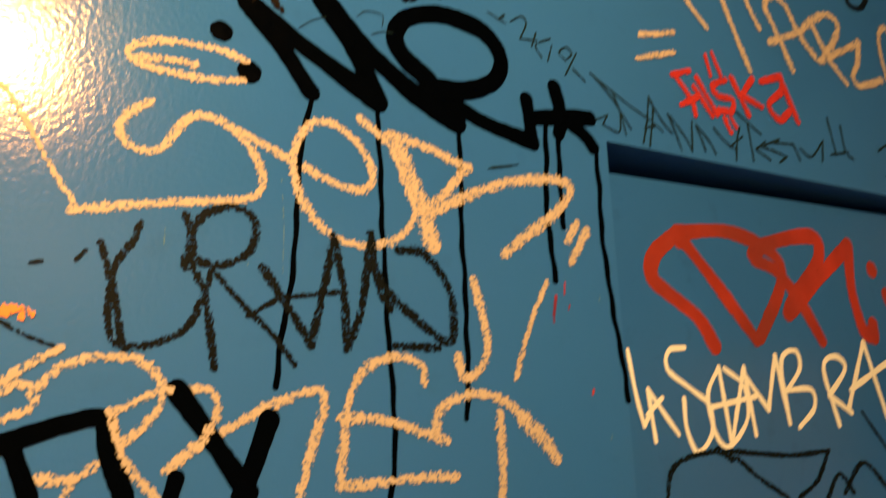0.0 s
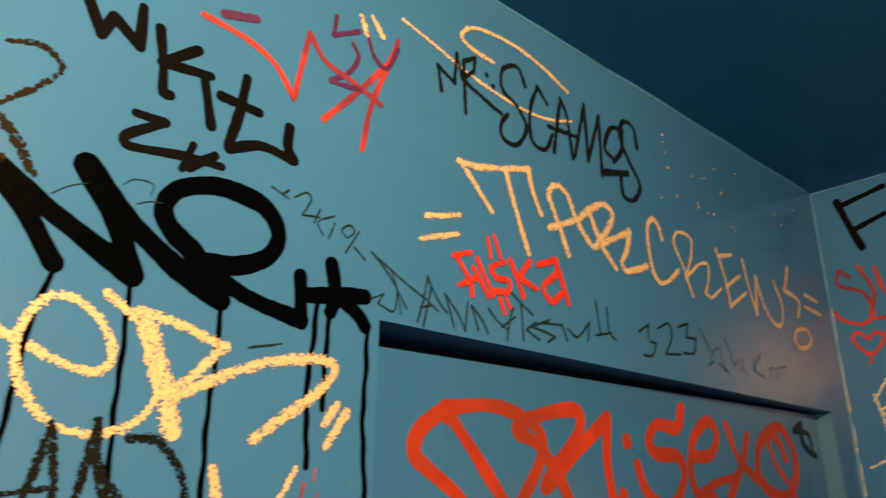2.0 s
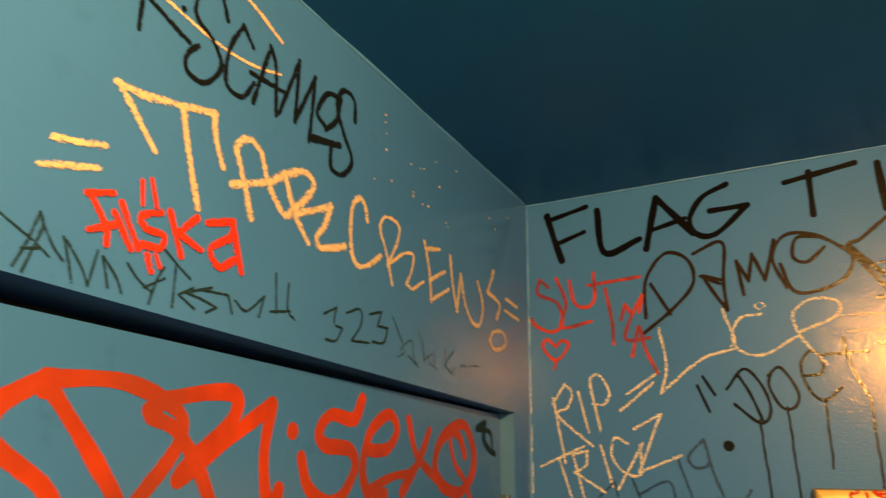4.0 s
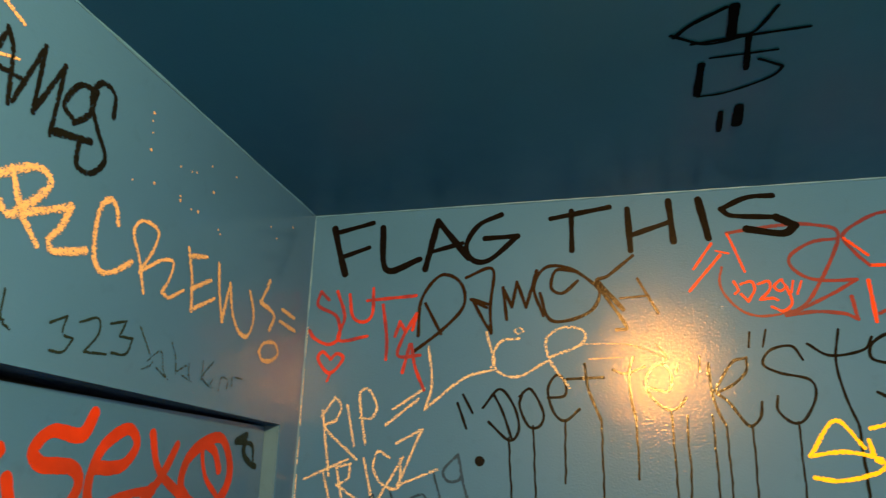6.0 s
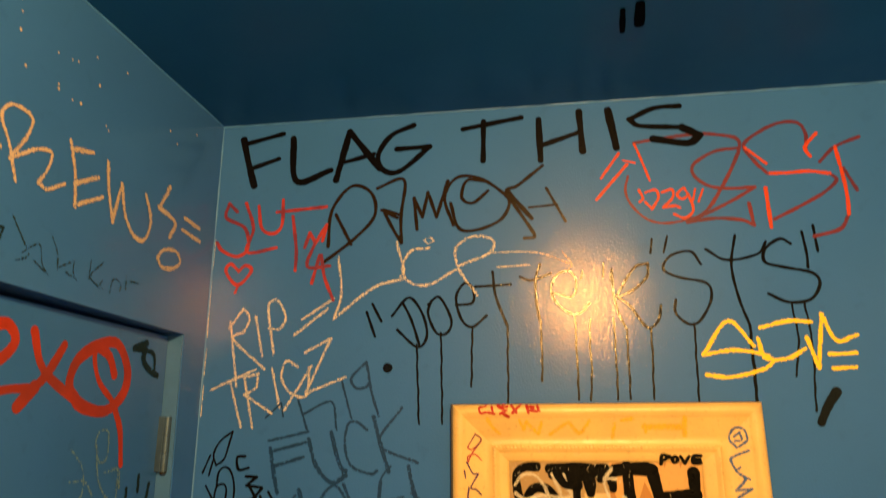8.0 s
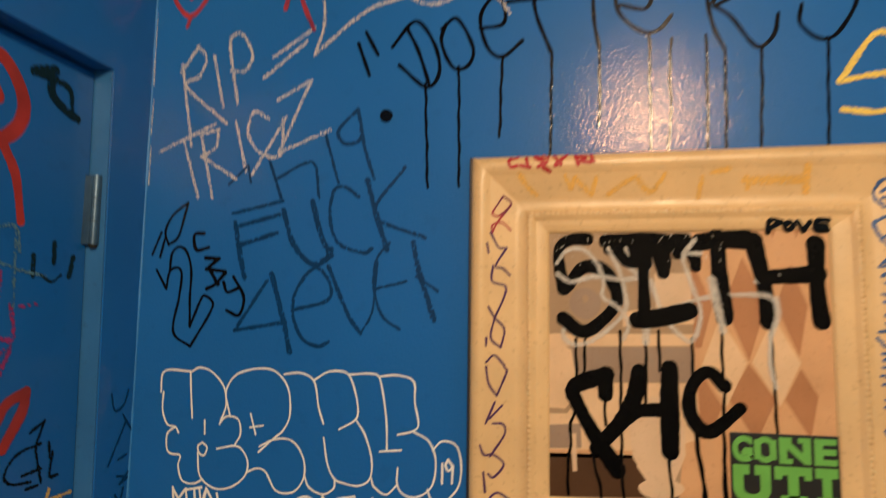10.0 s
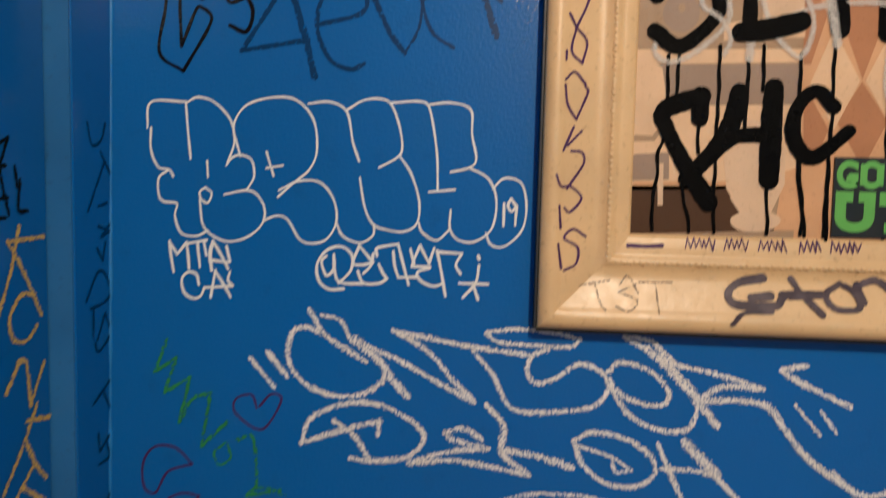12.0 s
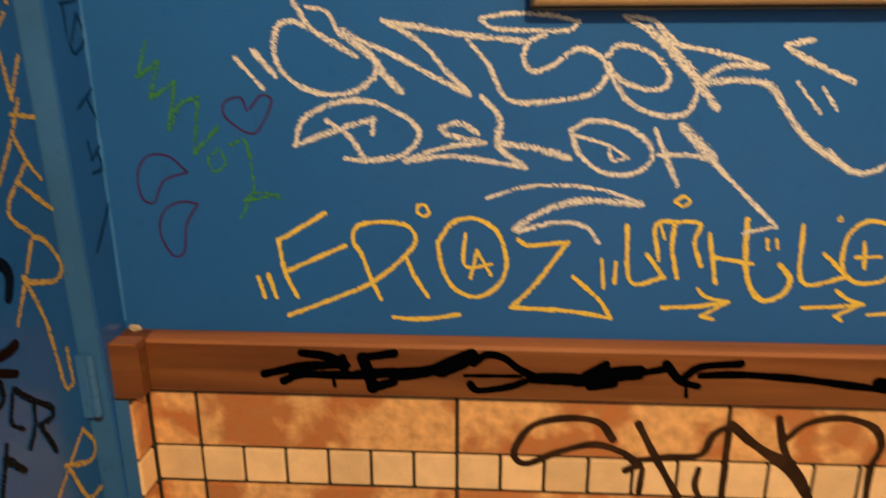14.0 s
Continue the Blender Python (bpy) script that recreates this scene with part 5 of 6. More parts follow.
g = graffiti("white outlined bubble letters on blue wall beside framed print", PICTURE_WALL, white)
pen(g, "letter", (2.4, (-83, 1655), (-45, 1654), (-41, 1627)), (2.4, (-45, 1627), (-45, 1604), (-53, 1586), (-65, 1583), (-70, 1576)), (2.4, (-65, 1583), (-54, 1574), (-54, 1556), (-60, 1549), (-74, 1547), (-72, 1534), (-79, 1516), (-95, 1513), (-108, 1519)), (2.4, (-83, 1655), (-86, 1622), (-89, 1595)), (2.4, (-107, 1593), (-108, 1576)))
pen(g, "letter", (2.4, (-105, 1565), (-112, 1559), (-108, 1549), (-101, 1552), (-99, 1560), (-105, 1565)), (2.3, (-99, 1552), (-104, 1523), (-125, 1509), (-148, 1512), (-166, 1526), (-170, 1543), (-162, 1558), (-150, 1563), (-126, 1558)), (2.3, (-150, 1563), (-158, 1578), (-155, 1595), (-143, 1600), (-134, 1597), (-128, 1589)))
pen(g, "letter", (2.3, (-84, 1654), (-96, 1660), (-114, 1655), (-131, 1638), (-137, 1618), (-143, 1599)), (2.3, (-129, 1592), (-136, 1612), (-136, 1634), (-150, 1653), (-179, 1661), (-203, 1658), (-221, 1638), (-225, 1606), (-217, 1586), (-203, 1574), (-184, 1557)), (2.3, (-185, 1564), (-206, 1574), (-229, 1573), (-244, 1555), (-247, 1532), (-237, 1514), (-222, 1509), (-208, 1513), (-195, 1533), (-183, 1537), (-170, 1532)))
pen(g, "plus", (2.3, (-171, 1604), (-179, 1579)), (2.3, (-171, 1587), (-189, 1590)))
pen(g, "letter", (2.3, (-215, 1655), (-238, 1657), (-256, 1647), (-263, 1616), (-270, 1596)), (2.3, (-256, 1649), (-273, 1659), (-290, 1661), (-302, 1656), (-311, 1635), (-315, 1612), (-310, 1601), (-291, 1590)), (2.3, (-313, 1602), (-325, 1584), (-334, 1556), (-332, 1533), (-318, 1524), (-298, 1526), (-286, 1531), (-277, 1548), (-271, 1579)), (2.3, (-247, 1532), (-254, 1518), (-272, 1511), (-286, 1519), (-287, 1531)))
pen(g, "letter", (2.3, (-302, 1657), (-331, 1659), (-342, 1653), (-351, 1608), (-353, 1568)), (2.3, (-344, 1566), (-371, 1569)), (2.3, (-343, 1656), (-365, 1658), (-385, 1651), (-387, 1626), (-392, 1601), (-385, 1592), (-366, 1587)), (2.3, (-385, 1592), (-405, 1581), (-414, 1559), (-410, 1530), (-393, 1516), (-376, 1517), (-367, 1528), (-367, 1548)), (2.3, (-367, 1528), (-353, 1516), (-338, 1524), (-334, 1534)))
pen(g, "ring", (2.3, (-410, 1571), (-422, 1582), (-439, 1577), (-445, 1554), (-441, 1529), (-424, 1512), (-410, 1513), (-404, 1525)))
pen(g, "figure", (2.8, (-422, 1556), (-422, 1533)), (2.8, (-435, 1553), (-429, 1561), (-426, 1554), (-430, 1548), (-435, 1554), (-434, 1534)))

g = graffiti("small white marker letters beneath bubble letters", PICTURE_WALL, white)
pen(g, "letter", (3.0, (-66, 1507), (-68, 1491), (-71, 1474)), (3.0, (-66, 1506), (-75, 1493), (-85, 1506)), (3.0, (-85, 1506), (-87, 1492), (-88, 1478)))
pen(g, "letter", (3.0, (-87, 1505), (-107, 1509)), (3.0, (-97, 1506), (-100, 1480)), (3.0, (-104, 1508), (-107, 1493)))
pen(g, "letter", (3.9000000000000004, (-114, 1508), (-111, 1494), (-113, 1477)), (3.0, (-114, 1508), (-123, 1494), (-131, 1479)), (3.0, (-111, 1488), (-132, 1486)), (3.0, (-129, 1503), (-133, 1487)))
pen(g, "letter", (3.0, (-99, 1461), (-96, 1472), (-87, 1474), (-80, 1466), (-83, 1452), (-93, 1446), (-101, 1449), (-105, 1458)), (3.0, (-105, 1458), (-136, 1461)))
pen(g, "letter", (3.0, (-112, 1448), (-117, 1477)), (3.0, (-117, 1476), (-127, 1461), (-134, 1449)), (3.0, (-133, 1476), (-131, 1467), (-136, 1461)))
pen(g, "letter", (3.0, (-256, 1462), (-241, 1461), (-230, 1469), (-227, 1485), (-234, 1499), (-246, 1506), (-257, 1505), (-265, 1496), (-263, 1481), (-251, 1468)), (3.0, (-237, 1496), (-232, 1490), (-237, 1476), (-243, 1479), (-246, 1487), (-245, 1498)), (3.0, (-245, 1498), (-246, 1482), (-252, 1469), (-276, 1468)))
pen(g, "letter", (3.0, (-272, 1508), (-266, 1490), (-276, 1488), (-287, 1491), (-272, 1508)), (3.0, (-271, 1481), (-277, 1469), (-293, 1469), (-302, 1474)), (3.0, (-287, 1500), (-285, 1488), (-277, 1479)), (3.0, (-293, 1489), (-297, 1481), (-302, 1474)))
pen(g, "letter", (3.0, (-291, 1498), (-291, 1506), (-313, 1511)), (3.0, (-313, 1511), (-318, 1493), (-325, 1469)), (3.0, (-308, 1503), (-310, 1488), (-314, 1476)), (3.0, (-314, 1476), (-334, 1477)))
pen(g, "letter", (3.0, (-326, 1506), (-330, 1491), (-328, 1488), (-347, 1488)), (3.0, (-336, 1510), (-330, 1495), (-328, 1488)), (3.0, (-336, 1510), (-346, 1492), (-351, 1508)), (3.0, (-347, 1487), (-334, 1482), (-337, 1474), (-350, 1468), (-361, 1471)))
pen(g, "letter", (3.0, (-354, 1505), (-358, 1488), (-364, 1458)), (3.0, (-354, 1504), (-380, 1503)), (3.0, (-380, 1503), (-374, 1491), (-379, 1482)))
pen(g, "star", (3.0, (-378, 1472), (-408, 1472)), (3.0, (-398, 1491), (-395, 1473), (-382, 1457)), (3.0, (-392, 1473), (-398, 1456)), (3.6, (-397, 1501), (-398, 1498)))

g = graffiti("large chalky white paint-stick lettering on blue wall", PICTURE_WALL, chalk)
pen(g, "tick", (7.4, (-157, 1383), (-183, 1354)))
pen(g, "tick", (9.7, (-176, 1390), (-196, 1367)))
pen(g, "letter", (8.9, (-234, 1413), (-216, 1420), (-201, 1412), (-198, 1384), (-215, 1360), (-246, 1348), (-277, 1350), (-299, 1365), (-302, 1376)), (8.7, (-221, 1437), (-237, 1413), (-265, 1395), (-281, 1386)), (6.3, (-234, 1433), (-254, 1428), (-265, 1407)))
pen(g, "letter", (13.5, (-271, 1407), (-296, 1387), (-311, 1366), (-325, 1353)), (8.6, (-283, 1402), (-320, 1387), (-363, 1364), (-396, 1348)), (8.5, (-311, 1420), (-350, 1397), (-374, 1370), (-396, 1350)), (8.4, (-311, 1419), (-350, 1413), (-392, 1406), (-450, 1400)))
pen(g, "letter", (8.3, (-395, 1401), (-416, 1377), (-438, 1342), (-488, 1342), (-522, 1350), (-535, 1369), (-526, 1386), (-503, 1392), (-480, 1376), (-460, 1371), (-451, 1384), (-456, 1399), (-471, 1406)))
pen(g, "oval", (6.8, (-409, 1422), (-438, 1426), (-478, 1424), (-504, 1418), (-496, 1410), (-456, 1410), (-421, 1412), (-408, 1420)))
pen(g, "letter", (8.2, (-535, 1386), (-548, 1396), (-577, 1388), (-595, 1370), (-593, 1355), (-573, 1353), (-547, 1363), (-535, 1378)), (8.3, (-538, 1369), (-557, 1342), (-586, 1328), (-615, 1329), (-625, 1348), (-623, 1365)))
pen(g, "letter", (13.3, (-573, 1411), (-611, 1377), (-626, 1359), (-645, 1336)), (6.7, (-550, 1422), (-582, 1404), (-605, 1388)), (8.0, (-584, 1411), (-599, 1397), (-638, 1389), (-688, 1376)), (9.5, (-688, 1375), (-650, 1375), (-624, 1359)), (10.2, (-629, 1360), (-668, 1362), (-696, 1356), (-714, 1333), (-739, 1304), (-782, 1274)))
pen(g, "letter", (6.6, (-552, 1423), (-578, 1418), (-602, 1397)))
pen(g, "flourish", (9.3, (-730, 1400), (-709, 1395), (-720, 1386), (-774, 1361)))
pen(g, "tick", (5.9, (-723, 1359), (-747, 1331)))
pen(g, "tick", (5.8, (-748, 1354), (-763, 1334)))
pen(g, "letter", (8.9, (-214, 1295), (-271, 1315), (-297, 1322), (-296, 1309)), (8.7, (-214, 1295), (-224, 1322), (-259, 1339), (-296, 1340), (-333, 1323), (-345, 1305), (-327, 1285), (-290, 1279), (-268, 1281)), (9.0, (-249, 1320), (-271, 1305), (-287, 1281)))
pen(g, "letter", (8.6, (-405, 1309), (-387, 1319), (-368, 1313), (-376, 1306), (-412, 1299), (-370, 1293), (-331, 1279), (-382, 1284), (-455, 1273)))
pen(g, "letter", (10.2, (-411, 1344), (-429, 1323), (-428, 1295), (-455, 1274)), (10.9, (-430, 1298), (-466, 1293), (-499, 1284)))
pen(g, "oval", (8.4, (-503, 1313), (-523, 1322), (-558, 1315), (-582, 1298), (-585, 1280), (-567, 1267), (-538, 1268), (-513, 1286), (-502, 1310)), (6.1, (-507, 1307), (-542, 1296), (-561, 1284), (-546, 1281), (-542, 1290)))
pen(g, "letter", (8.4, (-588, 1312), (-597, 1292), (-614, 1256)), (8.3, (-594, 1287), (-623, 1287), (-649, 1282)), (15.1, (-616, 1314), (-646, 1285)), (8.3, (-646, 1282), (-683, 1247), (-719, 1213)), (6.9, (-719, 1213), (-689, 1205)))
pen(g, "swoosh", (6.3, (-418, 1240), (-456, 1252), (-503, 1254), (-545, 1248), (-577, 1236)))
pen(g, "swoosh", (11.0, (-448, 1207), (-475, 1225), (-516, 1238), (-577, 1235)))
pen(g, "swoosh", (7.9, (-451, 1204), (-493, 1214), (-523, 1209), (-536, 1193)))
pen(g, "swoosh", (9.5, (-764, 1291), (-783, 1274), (-803, 1270), (-826, 1281)))

g = graffiti("yellow paint-stick words and arrows above wooden chair rail", PICTURE_WALL, yellow)
pen(g, "tick", (6.0, (-162, 1146), (-168, 1123)))
pen(g, "tick", (6.0, (-174, 1149), (-181, 1123)))
pen(g, "letter", (5.8, (-241, 1221), (-189, 1190)), (5.9, (-188, 1190), (-193, 1154), (-205, 1124)), (5.7, (-193, 1153), (-262, 1185)))
pen(g, "letter", (5.6, (-194, 1101), (-253, 1125), (-291, 1143), (-324, 1170), (-340, 1192), (-331, 1208), (-306, 1212), (-278, 1208), (-271, 1191), (-280, 1175), (-289, 1149), (-300, 1123)))
pen(g, "letter", (5.8, (-330, 1170), (-339, 1149), (-353, 1127)))
pen(g, "dash", (6.0, (-314, 1101), (-348, 1100), (-387, 1106)))
pen(g, "ring", (4.3, (-343, 1230), (-349, 1232), (-355, 1224), (-349, 1219), (-342, 1224), (-343, 1231)))
pen(g, "ring", (5.8, (-364, 1190), (-380, 1212), (-404, 1217), (-428, 1203), (-439, 1171), (-433, 1145), (-411, 1128), (-386, 1134), (-370, 1157), (-364, 1190)))
pen(g, "letter", (4.4, (-394, 1200), (-394, 1164), (-423, 1166)), (4.4, (-400, 1150), (-407, 1181), (-422, 1154)))
pen(g, "letter", (5.8, (-452, 1194), (-462, 1188), (-504, 1192), (-473, 1146), (-446, 1116), (-505, 1113), (-555, 1106), (-541, 1127), (-512, 1153)))
pen(g, "tick", (4.4, (-542, 1173), (-545, 1141)))
pen(g, "tick", (5.0, (-557, 1170), (-557, 1147)))
pen(g, "letter", (5.6, (-566, 1211), (-574, 1149), (-609, 1154), (-589, 1180)))
pen(g, "letter", (5.4, (-602, 1174), (-596, 1212), (-619, 1216), (-642, 1214), (-638, 1194), (-647, 1168)), (5.5, (-616, 1213), (-615, 1187), (-623, 1154)), (3.7, (-601, 1212), (-606, 1198)))
pen(g, "letter", (5.6, (-653, 1203), (-664, 1149)), (5.5, (-659, 1178), (-700, 1171)))
pen(g, "letter", (6.9, (-690, 1219), (-694, 1169), (-704, 1140), (-720, 1129), (-737, 1138), (-742, 1154), (-730, 1170)))
pen(g, "tick", (4.2, (-713, 1198), (-715, 1188)))
pen(g, "tick", (4.2, (-723, 1198), (-725, 1189)))
pen(g, "ring", (4.2, (-614, 1238), (-622, 1244), (-629, 1238), (-622, 1233), (-614, 1238)))
pen(g, "arrow", (5.7, (-611, 1119), (-646, 1121), (-678, 1127)), (5.0, (-647, 1141), (-657, 1132), (-680, 1127)), (5.1, (-678, 1126), (-653, 1110), (-666, 1107)))
pen(g, "letter", (5.5, (-748, 1214), (-756, 1151), (-801, 1158), (-774, 1183)))
pen(g, "ring", (5.5, (-835, 1216), (-812, 1219), (-795, 1202), (-794, 1171), (-808, 1153), (-831, 1152), (-845, 1159)))
pen(g, "plus", (4.9, (-813, 1196), (-817, 1168)), (4.8, (-807, 1180), (-831, 1181)))
pen(g, "ring", (2.4, (-782, 1221), (-785, 1224), (-787, 1220), (-783, 1219)))
pen(g, "arrow", (5.0, (-760, 1122), (-795, 1124), (-821, 1128)), (5.0, (-793, 1142), (-805, 1133), (-822, 1127)), (5.0, (-818, 1126), (-795, 1113), (-802, 1108)))
pen(g, "dash", (4.4, (-829, 1115), (-852, 1117)))

g = graffiti("faint green marker squiggle on blue wall", PICTURE_WALL, green)
pen(g, "squiggle", (4.6, (-64, 1400), (-51, 1365), (-75, 1381), (-62, 1343), (-90, 1360), (-79, 1311), (-93, 1337), (-113, 1344), (-104, 1286), (-131, 1313)))
pen(g, "ring", (3.3, (-130, 1290), (-118, 1280), (-123, 1266), (-136, 1274), (-132, 1290)))
pen(g, "squiggle", (4.6, (-143, 1294), (-160, 1298), (-165, 1249), (-155, 1234), (-191, 1241)), (3.3, (-148, 1215), (-168, 1243), (-197, 1236)))

g = graffiti("thin purple marker heart on blue wall", PICTURE_WALL, purple)
pen(g, "heart", (2.6, (-164, 1330), (-158, 1344), (-141, 1339), (-141, 1323), (-170, 1307), (-191, 1340), (-180, 1346), (-167, 1332)))

g = graffiti("two thin purple marker crescents on blue wall", PICTURE_WALL, purple)
pen(g, "crescent", (2.7, (-93, 1265), (-74, 1282), (-51, 1282), (-38, 1264), (-39, 1237), (-52, 1231), (-66, 1255), (-93, 1265)))
pen(g, "crescent", (2.7, (-101, 1230), (-82, 1232), (-62, 1221), (-55, 1197), (-66, 1171), (-80, 1175), (-86, 1206), (-101, 1230)))

g = graffiti("faint dark loops down the narrow strip beside door hinge", DOOR_WALL, tealmark)
pen(g, "scribble", (3.2, (-44, 1626), (-36, 1605), (-19, 1611), (-12, 1629)), (3.4, (-21, 1599), (5, 1570)), (3.1, (-13, 1589), (-43, 1537)), (3.3, (-24, 1542), (-9, 1546)))
pen(g, "scribble", (3.3, (-24, 1521), (-1, 1516), (-19, 1510), (0, 1525)), (3.3, (-26, 1498), (-16, 1485), (-11, 1504)), (3.4, (-46, 1445), (-23, 1474), (-4, 1461), (-6, 1443), (-38, 1436)), (3.3, (-33, 1436), (-33, 1406)))
pen(g, "scribble", (3.5, (-25, 1402), (-11, 1428), (-1, 1405), (-23, 1389), (-31, 1402)), (3.6, (-33, 1335), (0, 1354)), (3.6, (-14, 1344), (2, 1318)), (3.5, (-24, 1301), (-21, 1281), (0, 1295)), (3.7, (-22, 1267), (-3, 1270), (-8, 1287)), (3.7, (-37, 1185), (-1, 1229), (9, 1198)))

g = graffiti("smeared black marker patch at door's top corner", DOOR_FACE, pencil)
pen(g, "smear", (12.2, (-178, 2004), (-146, 2016), (-150, 1988), (-126, 1973), (-106, 1968)), (7.8, (-169, 2003), (-124, 2002), (-116, 1979)))

g = graffiti("faint pale grey loops on blue door", DOOR_FACE, greyfaint)
pen(g, "loop", (4.7, (-248, 1851), (-243, 1875), (-221, 1875), (-217, 1840), (-234, 1834), (-245, 1858), (-232, 1810), (-201, 1780), (-139, 1770)))
pen(g, "loop", (4.4, (-299, 1851), (-272, 1828), (-264, 1795), (-289, 1768)), (4.5, (-294, 1809), (-262, 1808), (-243, 1789)), (5.1, (-219, 1818), (-186, 1821), (-178, 1792)), (5.0, (-186, 1821), (-182, 1734)))

g = graffiti("faint magenta marker scribble on blue door", DOOR_FACE, pinkfaint)
pen(g, "scribble", (11.3, (-204, 1768), (-205, 1707)), (7.5, (-211, 1704), (-180, 1698), (-184, 1734)), (6.5, (-263, 1748), (-281, 1723), (-266, 1697), (-240, 1682), (-233, 1701)), (7.5, (-209, 1679), (-182, 1688), (-197, 1651)), (5.3, (-172, 1734), (-150, 1737)), (5.2, (-239, 1754), (-261, 1760)))

g = graffiti("red spray-paint heart on blue door", DOOR_FACE, redspray)
pen(g, "heart", (13.7, (-195, 1577), (-222, 1597), (-252, 1626), (-246, 1633), (-212, 1622), (-198, 1603), (-180, 1627), (-154, 1638), (-158, 1617), (-181, 1579)))

g = graffiti("long red spray-paint tail on blue door", DOOR_FACE, redspray)
pen(g, "tail", (11.9, (-212, 1909), (-192, 1879), (-180, 1829)))

g = graffiti("small black marker marks on blue door", DOOR_FACE, pencil)
pen(g, "mark", (7.0, (-158, 1792), (-157, 1769)))
pen(g, "mark", (7.4, (-127, 1810), (-127, 1787)))
pen(g, "mark", (7.7, (-96, 1796), (-101, 1772)))
pen(g, "mark", (3.7, (-145, 1771), (-128, 1764), (-114, 1773)))

g = graffiti("small black marker monogram on blue door", DOOR_FACE, drymark)
pen(g, "letter", (4.5, (-126, 1577), (-159, 1570), (-175, 1552), (-166, 1539), (-138, 1536)), (5.0, (-123, 1602), (-133, 1576), (-131, 1562), (-122, 1533)), (5.1, (-143, 1592), (-123, 1602)), (5.2, (-114, 1576), (-111, 1559)), (5.3, (-107, 1564), (-110, 1538), (-98, 1536)))
pen(g, "dash", (5.1, (-143, 1529), (-127, 1530)))
pen(g, "dash", (5.1, (-150, 1545), (-124, 1548)))

g = graffiti("thin dry white letters down blue door", DOOR_FACE, chalk)
pen(g, "letter", (2.6, (-150, 1434), (-139, 1461), (-149, 1477), (-160, 1474), (-178, 1444), (-181, 1420), (-168, 1409), (-149, 1413)))
pen(g, "letter", (2.7, (-208, 1386), (-172, 1404)), (2.7, (-209, 1376), (-172, 1348)), (2.7, (-167, 1378), (-173, 1346), (-163, 1361)), (2.7, (-170, 1345), (-184, 1314)))

g = graffiti("yellow paint-stick letters running down blue door", DOOR_FACE, yellowdry)
pen(g, "letter", (5.2, (-109, 1521), (-120, 1481), (-138, 1439)), (5.4, (-74, 1511), (-124, 1508), (-104, 1481), (-77, 1435)))
pen(g, "letter", (5.4, (-87, 1456), (-107, 1457), (-122, 1437), (-116, 1417), (-99, 1413), (-84, 1425)))
pen(g, "letter", (6.2, (-126, 1370), (-110, 1394)), (5.8, (-110, 1395), (-100, 1393), (-93, 1350), (-74, 1387)))
pen(g, "letter", (5.8, (-65, 1330), (-99, 1336)), (5.7, (-84, 1348), (-107, 1310), (-131, 1277)), (6.0, (-101, 1317), (-86, 1289), (-71, 1271)))
pen(g, "letter", (5.7, (-91, 1288), (-125, 1250), (-98, 1221)), (6.5, (-106, 1274), (-61, 1237)))
pen(g, "letter", (5.9, (-98, 1219), (-122, 1175), (-141, 1143)), (6.7, (-98, 1219), (-80, 1208), (-61, 1178), (-74, 1165), (-119, 1178)))
pen(g, "letter", (6.3, (-121, 1184), (-100, 1129), (-87, 1050), (-73, 1046), (-75, 1088)))
pen(g, "letter", (6.5, (-71, 989), (-106, 962), (-133, 940)), (7.1, (-71, 989), (-53, 960), (-67, 947), (-109, 968)), (7.1, (-105, 963), (-81, 909), (-56, 904)))

g = graffiti("thick black marker letters low on blue door", DOOR_FACE, black2)
pen(g, "letter", (11.2, (-204, 1258), (-212, 1245), (-227, 1238)), (11.1, (-229, 1229), (-205, 1213)), (13.8, (-171, 1233), (-191, 1216), (-217, 1190), (-242, 1161)), (12.4, (-209, 1192), (-230, 1170), (-256, 1138)))
pen(g, "letter", (11.0, (-146, 1172), (-140, 1189), (-144, 1202), (-157, 1210), (-173, 1208), (-186, 1198), (-196, 1181), (-199, 1161), (-194, 1140), (-180, 1127), (-162, 1124), (-150, 1126)))
pen(g, "dash", (7.8, (-202, 1124), (-155, 1099)))

g = graffiti("dark violet-black marker letters low on blue door", DOOR_FACE, drymark)
pen(g, "letter", (8.0, (-178, 1101), (-177, 1086), (-185, 1081), (-199, 1089), (-212, 1102)))
pen(g, "letter", (6.7, (-163, 1087), (-170, 1070), (-173, 1056), (-160, 1043)), (8.3, (-161, 1085), (-145, 1068), (-134, 1058), (-115, 1041), (-117, 1031), (-136, 1033), (-119, 993)), (7.2, (-139, 1060), (-144, 1036), (-155, 1020)))
pen(g, "letter", (7.2, (-185, 1040), (-195, 1016), (-205, 993)), (10.5, (-189, 1028), (-169, 1003)))

g = graffiti("small red marker word on top of cream picture frame", FRAME_FACE, red)
pen(g, "letter", (4.6, (-514, 1918), (-504, 1914), (-506, 1906), (-514, 1907)))
pen(g, "letter", (4.6, (-524, 1916), (-526, 1906)), (4.6, (-518, 1907), (-528, 1905)))
pen(g, "letter", (5, (-544, 1919), (-536, 1915), (-548, 1910), (-538, 1905)), (5, (-534, 1918), (-549, 1916)))
pen(g, "letter", (4.8, (-556, 1918), (-564, 1907)), (4.8, (-571, 1919), (-558, 1906)))
pen(g, "letter", (4.8, (-581, 1917), (-584, 1906)), (4.6, (-581, 1917), (-592, 1915), (-587, 1910), (-597, 1908)), (4.4, (-598, 1917), (-601, 1909)))
pen(g, "letter", (5.5, (-544, 1904), (-551, 1900)))

